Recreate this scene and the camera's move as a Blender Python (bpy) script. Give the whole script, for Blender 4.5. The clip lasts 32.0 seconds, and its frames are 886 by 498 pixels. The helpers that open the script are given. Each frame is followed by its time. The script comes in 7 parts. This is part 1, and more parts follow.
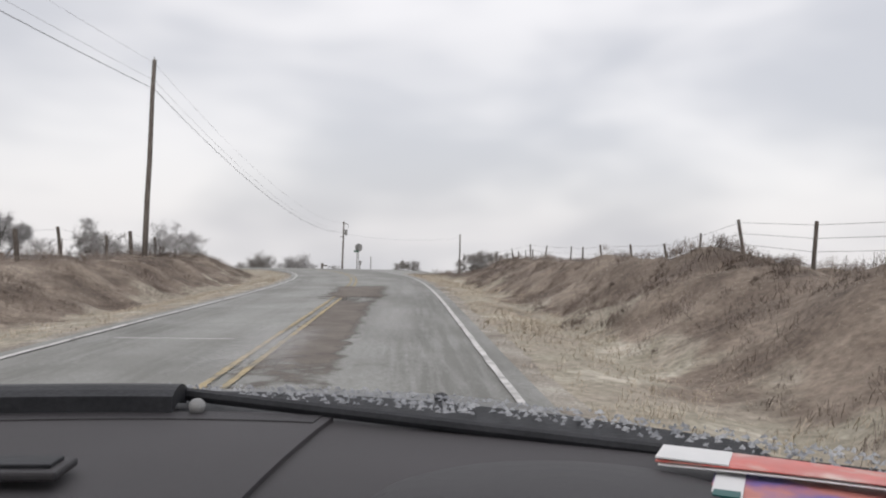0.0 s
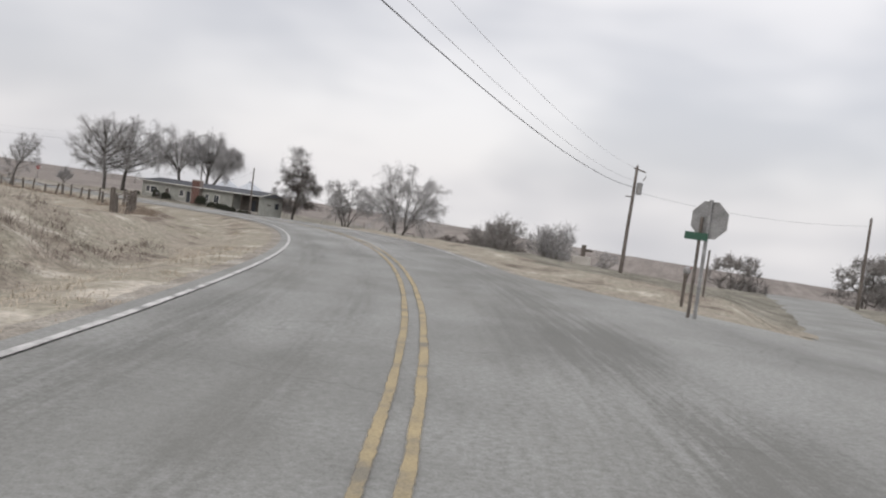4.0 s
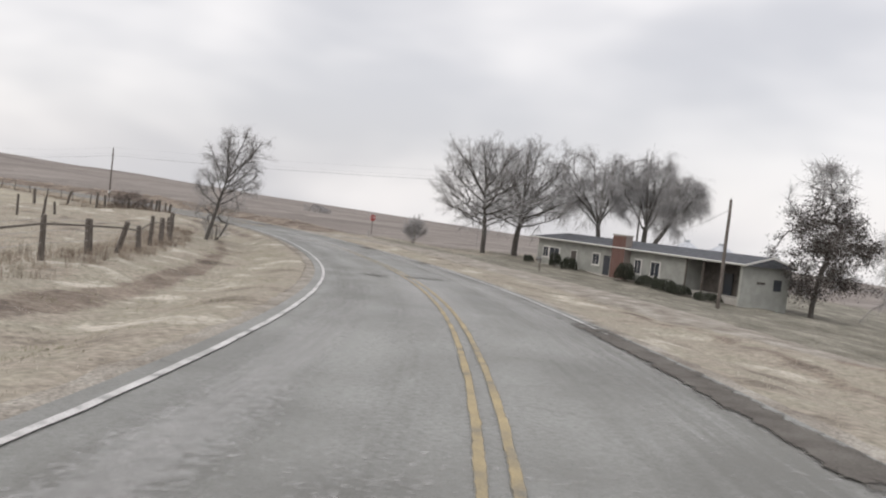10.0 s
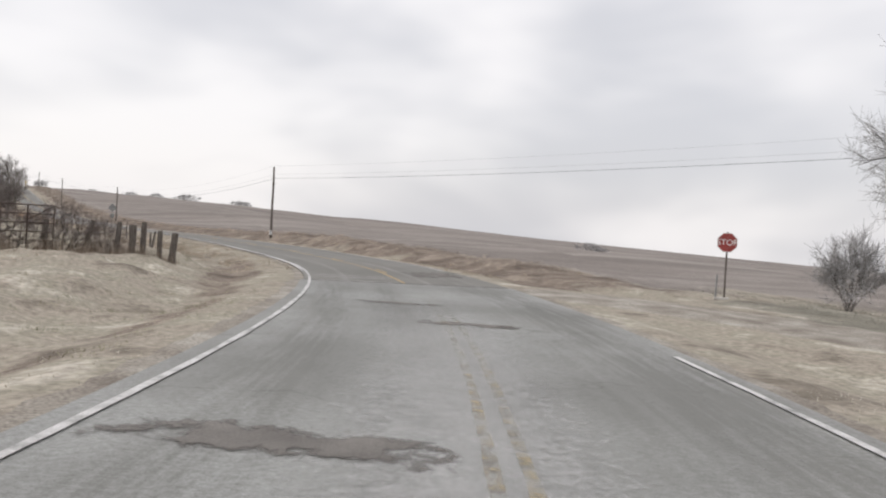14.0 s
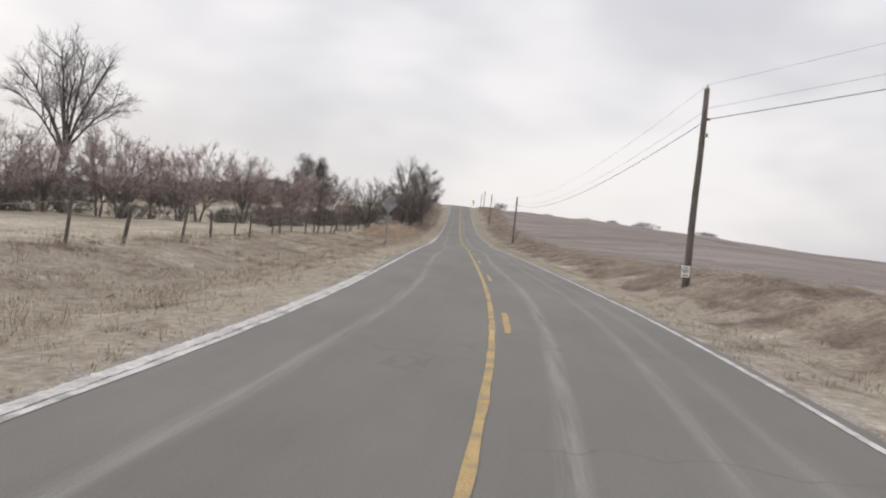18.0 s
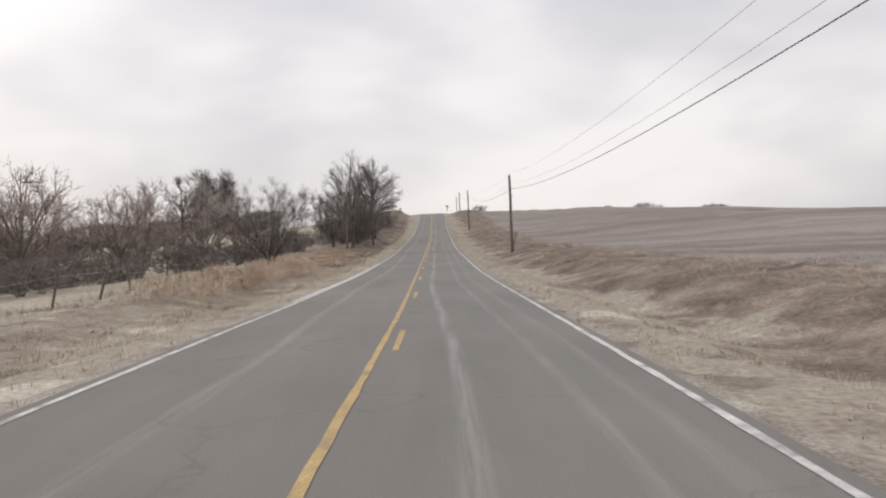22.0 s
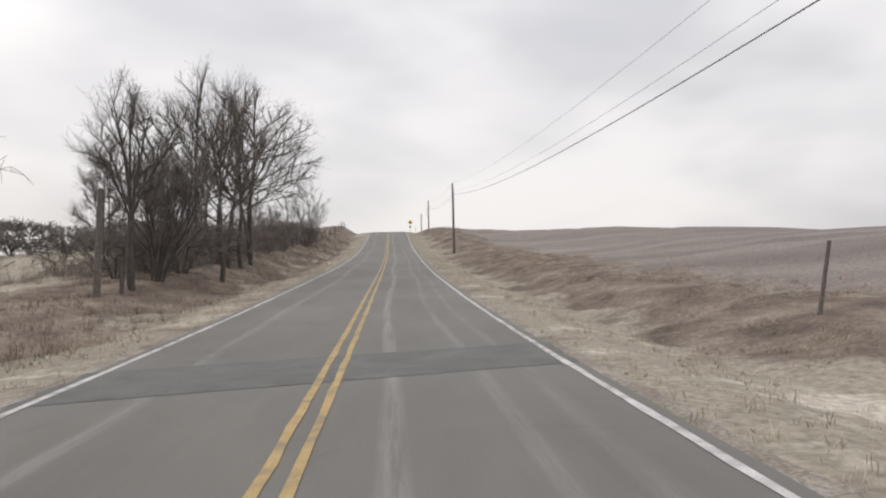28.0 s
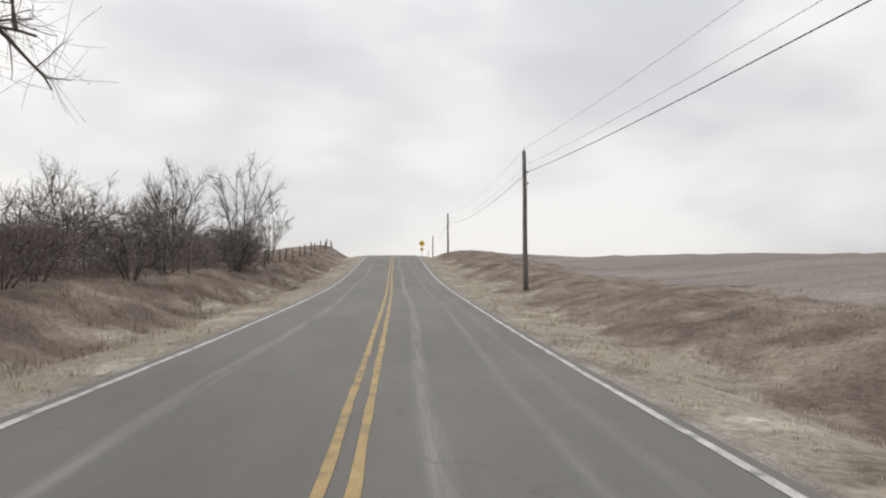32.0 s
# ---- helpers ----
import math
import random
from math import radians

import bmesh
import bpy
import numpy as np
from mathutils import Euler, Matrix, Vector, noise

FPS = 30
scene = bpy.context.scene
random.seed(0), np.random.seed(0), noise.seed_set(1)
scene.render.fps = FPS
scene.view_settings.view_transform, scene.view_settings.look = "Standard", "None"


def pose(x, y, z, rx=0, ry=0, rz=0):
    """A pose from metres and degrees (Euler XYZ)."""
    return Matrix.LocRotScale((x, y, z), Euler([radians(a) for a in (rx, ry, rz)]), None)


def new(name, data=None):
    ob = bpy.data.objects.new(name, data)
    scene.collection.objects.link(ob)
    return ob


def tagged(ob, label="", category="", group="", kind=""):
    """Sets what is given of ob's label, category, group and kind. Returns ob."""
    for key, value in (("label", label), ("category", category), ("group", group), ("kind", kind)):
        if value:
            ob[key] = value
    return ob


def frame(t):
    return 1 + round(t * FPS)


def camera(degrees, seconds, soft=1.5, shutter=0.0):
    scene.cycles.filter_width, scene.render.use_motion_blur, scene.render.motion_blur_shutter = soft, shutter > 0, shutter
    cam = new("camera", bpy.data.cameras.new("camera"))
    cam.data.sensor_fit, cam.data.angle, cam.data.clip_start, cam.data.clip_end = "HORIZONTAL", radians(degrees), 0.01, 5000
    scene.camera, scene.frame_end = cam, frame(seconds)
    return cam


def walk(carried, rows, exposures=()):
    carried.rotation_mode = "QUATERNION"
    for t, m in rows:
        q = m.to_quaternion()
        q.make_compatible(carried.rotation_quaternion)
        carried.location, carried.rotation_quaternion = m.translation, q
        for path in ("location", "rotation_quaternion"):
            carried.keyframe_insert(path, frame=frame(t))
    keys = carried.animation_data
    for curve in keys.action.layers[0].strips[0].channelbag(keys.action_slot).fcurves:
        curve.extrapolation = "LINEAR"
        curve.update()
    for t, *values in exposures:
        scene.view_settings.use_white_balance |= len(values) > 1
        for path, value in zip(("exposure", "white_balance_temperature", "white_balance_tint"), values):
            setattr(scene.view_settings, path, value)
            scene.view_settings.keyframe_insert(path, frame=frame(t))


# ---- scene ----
cam = camera(57.92, 32.0, soft=2.1)
ROWS = [
    (0, pose(2.08, -16.23, 1.59, 90.04, -1.13, -2.78)),
    (0.5, pose(2.06, -7.94, 1.59, 90.33, -2.12, -2.35)),
    (1, pose(1.98, 0.46, 1.58, 90.00, -4.08, -0.30)),
    (1.5, pose(1.77, 8.97, 1.56, 87.91, -4.83, 5.33)),
    (2, pose(1.37, 17.15, 1.53, 86.54, -6.18, 7.47)),
    (2.5, pose(0.72, 24.56, 1.49, 86.40, -7.30, 9.68)),
    (3, pose(-0.16, 31.34, 1.45, 86.17, -8.34, 13.89)),
    (3.5, pose(-1.26, 37.72, 1.41, 86.30, -7.87, 15.75)),
    (5.5, pose(-8.57, 60.77, 1.03, 87.26, -6.79, 24.49)),
    (6, pose(-11.10, 66.43, 0.86, 88.18, -6.85, 27.14)),
    (6.5, pose(-13.87, 72.01, 0.69, 88.15, -7.09, 29.48)),
    (7, pose(-16.90, 77.48, 0.52, 87.67, -7.51, 31.59)),
    (7.5, pose(-20.20, 82.81, 0.34, 87.55, -7.68, 33.74)),
    (8, pose(-23.71, 87.96, 0.14, 87.65, -7.28, 37.22)),
    (8.5, pose(-27.40, 92.91, -0.07, 88.60, -6.50, 40.77)),
    (9, pose(-31.36, 97.71, -0.30, 88.89, -6.48, 43.25)),
    (9.5, pose(-35.67, 102.45, -0.54, 88.27, -6.57, 46.69)),
    (10, pose(-40.39, 107.16, -0.80, 87.43, -6.30, 50.18)),
    (10.5, pose(-45.54, 111.86, -1.08, 87.37, -6.06, 52.20)),
    (11, pose(-51.07, 116.40, -1.35, 87.44, -5.57, 55.10)),
    (11.5, pose(-56.91, 120.66, -1.60, 87.43, -5.14, 57.90)),
    (12, pose(-62.92, 124.61, -1.82, 87.44, -5.26, 60.26)),
    (12.5, pose(-68.99, 128.25, -2.01, 87.47, -5.13, 62.62)),
    (13, pose(-75.23, 131.55, -2.18, 87.95, -5.13, 65.48)),
    (13.5, pose(-81.72, 134.51, -2.32, 88.52, -4.19, 68.11)),
    (15.5, pose(-108.66, 144.04, -2.58, 89.58, -3.46, 78.89)),
    (16, pose(-115.70, 145.56, -2.61, 89.58, -5.80, 85.75)),
    (16.5, pose(-122.97, 146.72, -2.66, 89.51, -7.24, 90.11)),
    (17, pose(-130.45, 147.31, -2.70, 88.72, -7.40, 95.80)),
    (17.5, pose(-138.03, 147.42, -2.71, 88.22, -6.72, 100.51)),
    (18, pose(-145.34, 147.44, -2.71, 88.66, -6.05, 102.87)),
    (18.5, pose(-152.07, 147.04, -2.68, 89.13, -3.82, 103.10)),
    (19, pose(-158.45, 146.12, -2.62, 89.92, -1.41, 101.99)),
    (19.5, pose(-164.77, 145.05, -2.57, 90.29, 0.21, 101.98)),
    (20, pose(-170.94, 143.94, -2.54, 90.10, 1.28, 101.89)),
    (20.5, pose(-176.82, 142.83, -2.51, 89.85, 2.09, 101.57)),
    (21, pose(-182.52, 141.68, -2.49, 89.86, 2.43, 101.61)),
    (21.5, pose(-188.21, 140.46, -2.47, 89.61, 2.75, 101.84)),
    (22, pose(-193.94, 139.22, -2.46, 89.62, 2.47, 101.59)),
    (22.5, pose(-199.73, 138.01, -2.46, 89.87, 2.10, 100.80)),
    (23, pose(-205.51, 136.84, -2.47, 87.19, 1.70, 100.63)),
    (23.5, pose(-211.22, 135.71, -2.49, 88.03, -0.14, 100.66)),
    (24, pose(-216.84, 134.56, -2.50, 88.97, 0.83, 100.77)),
    (24.5, pose(-222.39, 133.35, -2.50, 88.45, 2.60, 100.28)),
    (25, pose(-228.01, 132.10, -2.49, 88.20, 1.82, 100.53)),
    (25.5, pose(-233.80, 130.83, -2.46, 89.36, 0.79, 99.23)),
    (27.5, pose(-257.48, 125.57, -2.10, 90.96, 1.88, 98.22)),
    (28, pose(-263.16, 124.24, -1.98, 91.61, 1.45, 98.51)),
    (28.5, pose(-268.75, 123.02, -1.87, 92.92, 0.95, 100.15)),
    (29, pose(-274.26, 121.83, -1.75, 93.00, 1.08, 100.10)),
    (29.5, pose(-279.72, 120.58, -1.60, 92.78, 0.94, 99.02)),
    (30, pose(-285.20, 119.29, -1.43, 92.89, 1.42, 98.78)),
    (30.5, pose(-290.77, 118.00, -1.23, 92.92, 0.96, 99.48)),
    (31, pose(-296.40, 116.74, -1.02, 93.25, 1.03, 99.27)),
    (31.5, pose(-302.03, 115.53, -0.81, 93.48, 0.66, 98.90)),
    (32, pose(-307.66, 114.35, -0.59, 93.82, 0.24, 98.64)),
]
walk(cam, ROWS, ((0, 0, 6440, 10), (4, 0, 6450, 10), (9, 0.03, 6510, 10), (11, 0.12, 6500, 10), (13, 0.12, 6480, 10), (16, 0, 6520, 10), (20, 0, 6570, 11.5), (25, 0, 6660, 12), (28, 0, 6570, 10), (32, 0, 6560, 8)))

# ---------------- light: a bright overcast winter sky ----------------
world = bpy.data.worlds.new("overcast_sky")
scene.world = world
world.use_nodes = True
wn, wl = world.node_tree.nodes, world.node_tree.links
wn.clear()
w_out = wn.new("ShaderNodeOutputWorld")
w_sky = wn.new("ShaderNodeTexSky")
w_sky.sky_type, w_sky.sun_disc = "NISHITA", False
w_sky.sun_elevation, w_sky.sun_rotation = radians(38), radians(200)
w_sky.air_density, w_sky.dust_density = 1.0, 4.0
w_bg1 = wn.new("ShaderNodeBackground")
w_bg1.inputs["Strength"].default_value = 0.02
wl.new(w_sky.outputs[0], w_bg1.inputs["Color"])
w_co = wn.new("ShaderNodeTexCoord")
w_map = wn.new("ShaderNodeMapping")
w_map.inputs["Scale"].default_value = (1.0, 1.0, 2.3)
wl.new(w_co.outputs["Generated"], w_map.inputs["Vector"])
w_noise = wn.new("ShaderNodeTexNoise")
w_noise.inputs["Scale"].default_value, w_noise.inputs["Detail"].default_value = 2.6, 3.0
w_noise.inputs["Roughness"].default_value = 0.5
w_noise.inputs["Distortion"].default_value = 0.15
wl.new(w_map.outputs[0], w_noise.inputs["Vector"])
w_ramp = wn.new("ShaderNodeValToRGB")
w_ramp.color_ramp.interpolation = "EASE"
w_ramp.color_ramp.elements[0].position, w_ramp.color_ramp.elements[0].color = 0.34, (0.63, 0.625, 0.65, 1)
w_ramp.color_ramp.elements[1].position, w_ramp.color_ramp.elements[1].color = 0.68, (0.9, 0.872, 0.868, 1)
wl.new(w_noise.outputs[0], w_ramp.inputs[0])
# an overcast sky grows brighter towards the zenith
w_sep = wn.new("ShaderNodeSeparateXYZ")
wl.new(w_co.outputs["Generated"], w_sep.inputs[0])
w_zen = wn.new("ShaderNodeMapRange")
w_zen.inputs["From Min"].default_value, w_zen.inputs["From Max"].default_value = 0.25, 1.0
w_zen.inputs["To Min"].default_value, w_zen.inputs["To Max"].default_value = 0.95, 1.6
wl.new(w_sep.outputs[2], w_zen.inputs["Value"])
w_bg2 = wn.new("ShaderNodeBackground")
wl.new(w_ramp.outputs[0], w_bg2.inputs["Color"])
wl.new(w_zen.outputs[0], w_bg2.inputs["Strength"])
w_add = wn.new("ShaderNodeAddShader")
wl.new(w_bg1.outputs[0], w_add.inputs[0])
wl.new(w_bg2.outputs[0], w_add.inputs[1])
wl.new(w_add.outputs[0], w_out.inputs["Surface"])
sun = new("sun", bpy.data.lights.new("sun", "SUN"))
sun.data.energy, sun.data.angle, sun.data.color = 0.5, radians(25), (1.0, 0.97, 0.93)
sun.rotation_euler = (radians(52), 0, radians(200 - 180))
scene.view_settings.exposure = 0.0


# ---------------- materials ----------------
def material(name, colors, scale=4.0, rough=0.85, bump=0.3, bump_scale=30.0, metal=0.0, fine=0.25, uv="", island=0.0, stretch=(1, 1, 1), detail=6.0):
    """Colours mixed by noise at two scales, with fine relief. island: how far each loose piece differs in brightness."""
    m = bpy.data.materials.new(name)
    m.use_nodes = True
    n, l = m.node_tree.nodes, m.node_tree.links
    b = n["Principled BSDF"]
    b.inputs["Roughness"].default_value, b.inputs["Metallic"].default_value = rough, metal
    b.inputs["Specular IOR Level"].default_value = 0.25
    if uv:
        co = n.new("ShaderNodeUVMap")
        co.uv_map = uv
        src = co.outputs[0]
    else:
        co = n.new("ShaderNodeTexCoord")
        src = co.outputs["Object"]
    mp = n.new("ShaderNodeMapping")
    mp.inputs["Scale"].default_value = stretch
    l.new(src, mp.inputs[0])
    big = n.new("ShaderNodeTexNoise")
    big.inputs["Scale"].default_value, big.inputs["Detail"].default_value = scale, detail
    l.new(mp.outputs[0], big.inputs["Vector"])
    ramp = n.new("ShaderNodeValToRGB")
    el = ramp.color_ramp.elements
    lo, hi = 0.32, 0.68
    for k, c in enumerate(colors):
        pos = lo + (hi - lo) * k / max(1, len(colors) - 1)
        e = el[k] if k < 2 else el.new(pos)
        e.position, e.color = pos, (*c, 1)
    l.new(big.outputs[0], ramp.inputs[0])
    small = n.new("ShaderNodeTexNoise")
    small.inputs["Scale"].default_value, small.inputs["Detail"].default_value = bump_scale, 4.0
    l.new(src, small.inputs["Vector"])
    val = n.new("ShaderNodeMapRange")
    val.inputs["From Min"].default_value, val.inputs["From Max"].default_value = 0.25, 0.75
    val.inputs["To Min"].default_value, val.inputs["To Max"].default_value = 1 - fine, 1 + fine
    l.new(small.outputs[0], val.inputs[0])
    hsv = n.new("ShaderNodeHueSaturation")
    l.new(ramp.outputs[0], hsv.inputs["Color"])
    if island:
        geo = n.new("ShaderNodeNewGeometry")
        isl = n.new("ShaderNodeMapRange")
        isl.inputs["To Min"].default_value, isl.inputs["To Max"].default_value = 1 - island, 1 + island
        l.new(geo.outputs["Random Per Island"], isl.inputs[0])
        mul = n.new("ShaderNodeMath")
        mul.operation = "MULTIPLY"
        l.new(val.outputs[0], mul.inputs[0])
        l.new(isl.outputs[0], mul.inputs[1])
        l.new(mul.outputs[0], hsv.inputs["Value"])
    else:
        l.new(val.outputs[0], hsv.inputs["Value"])
    l.new(hsv.outputs[0], b.inputs["Base Color"])
    if bump:
        bp = n.new("ShaderNodeBump")
        bp.inputs["Strength"].default_value, bp.inputs["Distance"].default_value = bump, 0.03
        l.new(small.outputs[0], bp.inputs["Height"])
        l.new(bp.outputs[0], b.inputs["Normal"])
    return m


def plain(name, color, rough=0.6, metal=0.0):
    m = bpy.data.materials.new(name)
    m.use_nodes = True
    b = m.node_tree.nodes["Principled BSDF"]
    b.inputs["Base Color"].default_value = (*color, 1)
    b.inputs["Roughness"].default_value, b.inputs["Metallic"].default_value = rough, metal
    return m


def road_material(name, base, frost, tracks, size, amount, streak):
    """Asphalt with grain, blotches of frost or salt, and pale or clear wheel tracks along the lane. uv: metres along and across."""
    m = bpy.data.materials.new(name)
    m.use_nodes = True
    n, l = m.node_tree.nodes, m.node_tree.links
    b = n["Principled BSDF"]
    b.inputs["Roughness"].default_value = 0.72
    b.inputs["Specular IOR Level"].default_value = 0.3
    co = n.new("ShaderNodeUVMap")
    co.uv_map = "road"

    def noise_of(scale, stretch, detail=5.0, rough=0.6):
        mp = n.new("ShaderNodeMapping")
        mp.inputs["Scale"].default_value = stretch
        l.new(co.outputs[0], mp.inputs[0])
        t = n.new("ShaderNodeTexNoise")
        t.inputs["Scale"].default_value, t.inputs["Detail"].default_value, t.inputs["Roughness"].default_value = scale, detail, rough
        l.new(mp.outputs[0], t.inputs["Vector"])
        return t.outputs[0]

    def ranged(src, a0, a1, b0, b1):
        r = n.new("ShaderNodeMapRange")
        for key, v in zip(("From Min", "From Max", "To Min", "To Max"), (a0, a1, b0, b1)):
            r.inputs[key].default_value = v
        l.new(src, r.inputs[0])
        return r.outputs[0]

    def calc(op, x, y):
        k = n.new("ShaderNodeMath")
        k.operation = op
        for i, v in enumerate((x, y)):
            if isinstance(v, (int, float)):
                k.inputs[i].default_value = v
            else:
                l.new(v, k.inputs[i])
        return k.outputs[0]

    def blend(fac, c1, c2):
        mx = n.new("ShaderNodeMix")
        mx.data_type = "RGBA"
        l.new(fac, mx.inputs[0])
        for i, c in ((6, c1), (7, c2)):
            if isinstance(c, tuple):
                mx.inputs[i].default_value = (*c, 1)
            else:
                l.new(c, mx.inputs[i])
        return mx.outputs[2]

    sep = n.new("ShaderNodeSeparateXYZ")
    l.new(co.outputs[0], sep.inputs[0])
    wob = calc("ADD", sep.outputs[1], ranged(noise_of(0.09, (0.4, 0.6, 1), 0), 0.2, 0.8, -0.3, 0.3))
    lane = None
    for c, wd, k in tracks:
        d = calc("ABSOLUTE", calc("SUBTRACT", wob, c), 0)
        v = ranged(d, wd * 0.25, wd, k, 0.0)
        lane = v if lane is None else calc("ADD", lane, v)
    grain = noise_of(55, (1, 1, 1), 3)
    tone = noise_of(0.35, (0.4, 1.3, 1), 5)
    col = blend(ranged(tone, 0.3, 0.7, 0, 1), tuple(0.84 * x for x in base), tuple(1.14 * x for x in base))
    blot = ranged(noise_of(size, streak, 10, 0.85), 0.34, 0.66, 0, 1)
    area = ranged(noise_of(0.3, (0.8, 1.2, 1), 6, 0.6), 0.38, 0.62, 0.3, 1)
    mask = calc("MULTIPLY", calc("MULTIPLY", blot, area), amount)
    rag = ranged(noise_of(2.2, (0.12, 3, 1), 6, 0.7), 0.36, 0.66, 0, 1)
    mask = calc("MINIMUM", calc("MAXIMUM", calc("ADD", mask, calc("MULTIPLY", lane, rag)), 0), 1)
    col = blend(mask, col, frost)
    # hairline cracks, filled dark
    vo = n.new("ShaderNodeTexVoronoi")
    vo.feature = "DISTANCE_TO_EDGE"
    vo.inputs["Scale"].default_value = 0.34
    dist = n.new("ShaderNodeMapping")
    dist.inputs["Scale"].default_value = (1, 0.55, 1)
    l.new(co.outputs[0], dist.inputs[0])
    warp = n.new("ShaderNodeVectorMath")
    nz = n.new("ShaderNodeTexNoise")
    nz.inputs["Scale"].default_value = 1.3
    l.new(co.outputs[0], nz.inputs["Vector"])
    l.new(dist.outputs[0], warp.inputs[0])
    l.new(nz.outputs["Color"], warp.inputs[1])
    l.new(warp.outputs[0], vo.inputs["Vector"])
    crack = calc("MULTIPLY", ranged(vo.outputs["Distance"], 0.0, 0.012, 0.36, 0), ranged(noise_of(0.3, (1, 1, 1), 2), 0.45, 0.6, 0, 1))
    col = blend(crack, col, (0.07, 0.065, 0.06))
    hsv = n.new("ShaderNodeHueSaturation")
    l.new(col, hsv.inputs["Color"])
    l.new(ranged(grain, 0.25, 0.75, 0.82, 1.18), hsv.inputs["Value"])
    l.new(hsv.outputs[0], b.inputs["Base Color"])
    bp = n.new("ShaderNodeBump")
    bp.inputs["Strength"].default_value, bp.inputs["Distance"].default_value = 0.25, 0.01
    l.new(grain, bp.inputs["Height"])
    l.new(bp.outputs[0], b.inputs["Normal"])
    return m


M_FROSTROAD = road_material("frosted_asphalt", (0.155, 0.154, 0.142), (0.38, 0.385, 0.372), ((-2.5, 0.7, -0.35), (-0.95, 0.45, -0.2), (1.2, 0.45, -0.15), (2.5, 1.15, -0.5)), 17.0, 0.92, (0.9, 0.7, 1))
M_ROAD = road_material("salted_asphalt", (0.15, 0.144, 0.13), (0.34, 0.335, 0.32), ((-2.0, 0.16, 0.42), (0.8, 0.15, 0.6), (1.95, 0.13, 0.3), (2.55, 0.16, 0.22)), 1.1, 0.1, (0.1, 1.6, 1))


def soft_edged(m, rim=5.0, grit=1.6, scale=1.6, most=1.0):
    """Lets a thin stain break up towards the edges of its own outline."""
    n, l = m.node_tree.nodes, m.node_tree.links
    b = n["Principled BSDF"]
    uv = n.new("ShaderNodeUVMap")
    uv.uv_map = "patch"
    sep = n.new("ShaderNodeSeparateXYZ")
    l.new(uv.outputs[0], sep.inputs[0])

    def calc(op, x, y):
        k = n.new("ShaderNodeMath")
        k.operation = op
        for i, v in enumerate((x, y)):
            if isinstance(v, (int, float)):
                k.inputs[i].default_value = v
            else:
                l.new(v, k.inputs[i])
        return k.outputs[0]

    edge = None
    for axis in (0, 1):
        c = sep.outputs[axis]
        near_edge = calc("MINIMUM", c, calc("SUBTRACT", 1.0, c))
        edge = near_edge if edge is None else calc("MINIMUM", edge, near_edge)
    co = n.new("ShaderNodeTexCoord")
    nz = n.new("ShaderNodeTexNoise")
    nz.inputs["Scale"].default_value, nz.inputs["Detail"].default_value, nz.inputs["Roughness"].default_value = scale, 7.0, 0.65
    l.new(co.outputs["Object"], nz.inputs["Vector"])
    v = calc("ADD", calc("MULTIPLY", edge, rim), calc("MULTIPLY", calc("SUBTRACT", nz.outputs[0], 0.62), grit * 2))
    k = n.new("ShaderNodeMath")
    k.operation, k.use_clamp = "MULTIPLY", True
    k.inputs[1].default_value = 2.2
    l.new(v, k.inputs[0])
    l.new(calc("MULTIPLY", k.outputs[0], most), b.inputs["Alpha"])
    return m


M_PATCH = soft_edged(material("dark_asphalt_stain", [(0.125, 0.115, 0.105), (0.18, 0.167, 0.152)], scale=2.0, rough=0.8, bump=0.4, bump_scale=40), 3.4, 2.0, 2.2)
M_WETPATCH = soft_edged(material("dark_thawed_asphalt", [(0.1, 0.097, 0.088), (0.145, 0.14, 0.128)], scale=2.0, rough=0.7, bump=0.3, bump_scale=40), 2.0, 1.5, 4.0, 0.85)
M_DIRT = soft_edged(material("brown_dirt_on_asphalt", [(0.125, 0.108, 0.095), (0.2, 0.178, 0.157)], scale=1.4, rough=0.9, bump=0.4, bump_scale=40), 3.6, 1.15, 1.8, 0.92)
M_FROSTPATCH = soft_edged(material("patch_of_white_frost", [(0.42, 0.42, 0.41), (0.62, 0.61, 0.6)], scale=6.0, rough=0.8, bump=0.4, bump_scale=20), 2.4, 1.3, 11.0, 0.34)
M_BAND = material("dark_asphalt_band", [(0.11, 0.11, 0.105), (0.15, 0.15, 0.142)], scale=2.0, rough=0.75, bump=0.3, bump_scale=40)
M_CRACKED = soft_edged(material("cracked_road_edge", [(0.09, 0.08, 0.07), (0.15, 0.14, 0.125)], scale=2.0, rough=0.9, bump=0.8, bump_scale=30), 4.0, 1.6, 2.5)
M_WHITE = material("worn_white_paint", [(0.24, 0.24, 0.23), (0.5, 0.49, 0.48), (0.6, 0.59, 0.58)], scale=3.0, rough=0.7, bump=0.2, bump_scale=50)
M_YELLOW = material("worn_yellow_paint", [(0.26, 0.215, 0.145), (0.41, 0.295, 0.135), (0.46, 0.34, 0.165)], scale=2.5, rough=0.7, bump=0.2, bump_scale=50)
M_FADED = soft_edged(material("faded_yellow_paint", [(0.22, 0.2, 0.16), (0.36, 0.295, 0.18), (0.43, 0.345, 0.2)], scale=2.2, rough=0.7, bump=0.2, bump_scale=50), 3.6, 0.75, 7.0, 0.9)
M_GRAVEL = material("frosty_gravel", [(0.19, 0.165, 0.14), (0.27, 0.245, 0.21), (0.37, 0.345, 0.305)], scale=0.9, rough=0.95, bump=0.9, bump_scale=22, fine=0.45, detail=10)
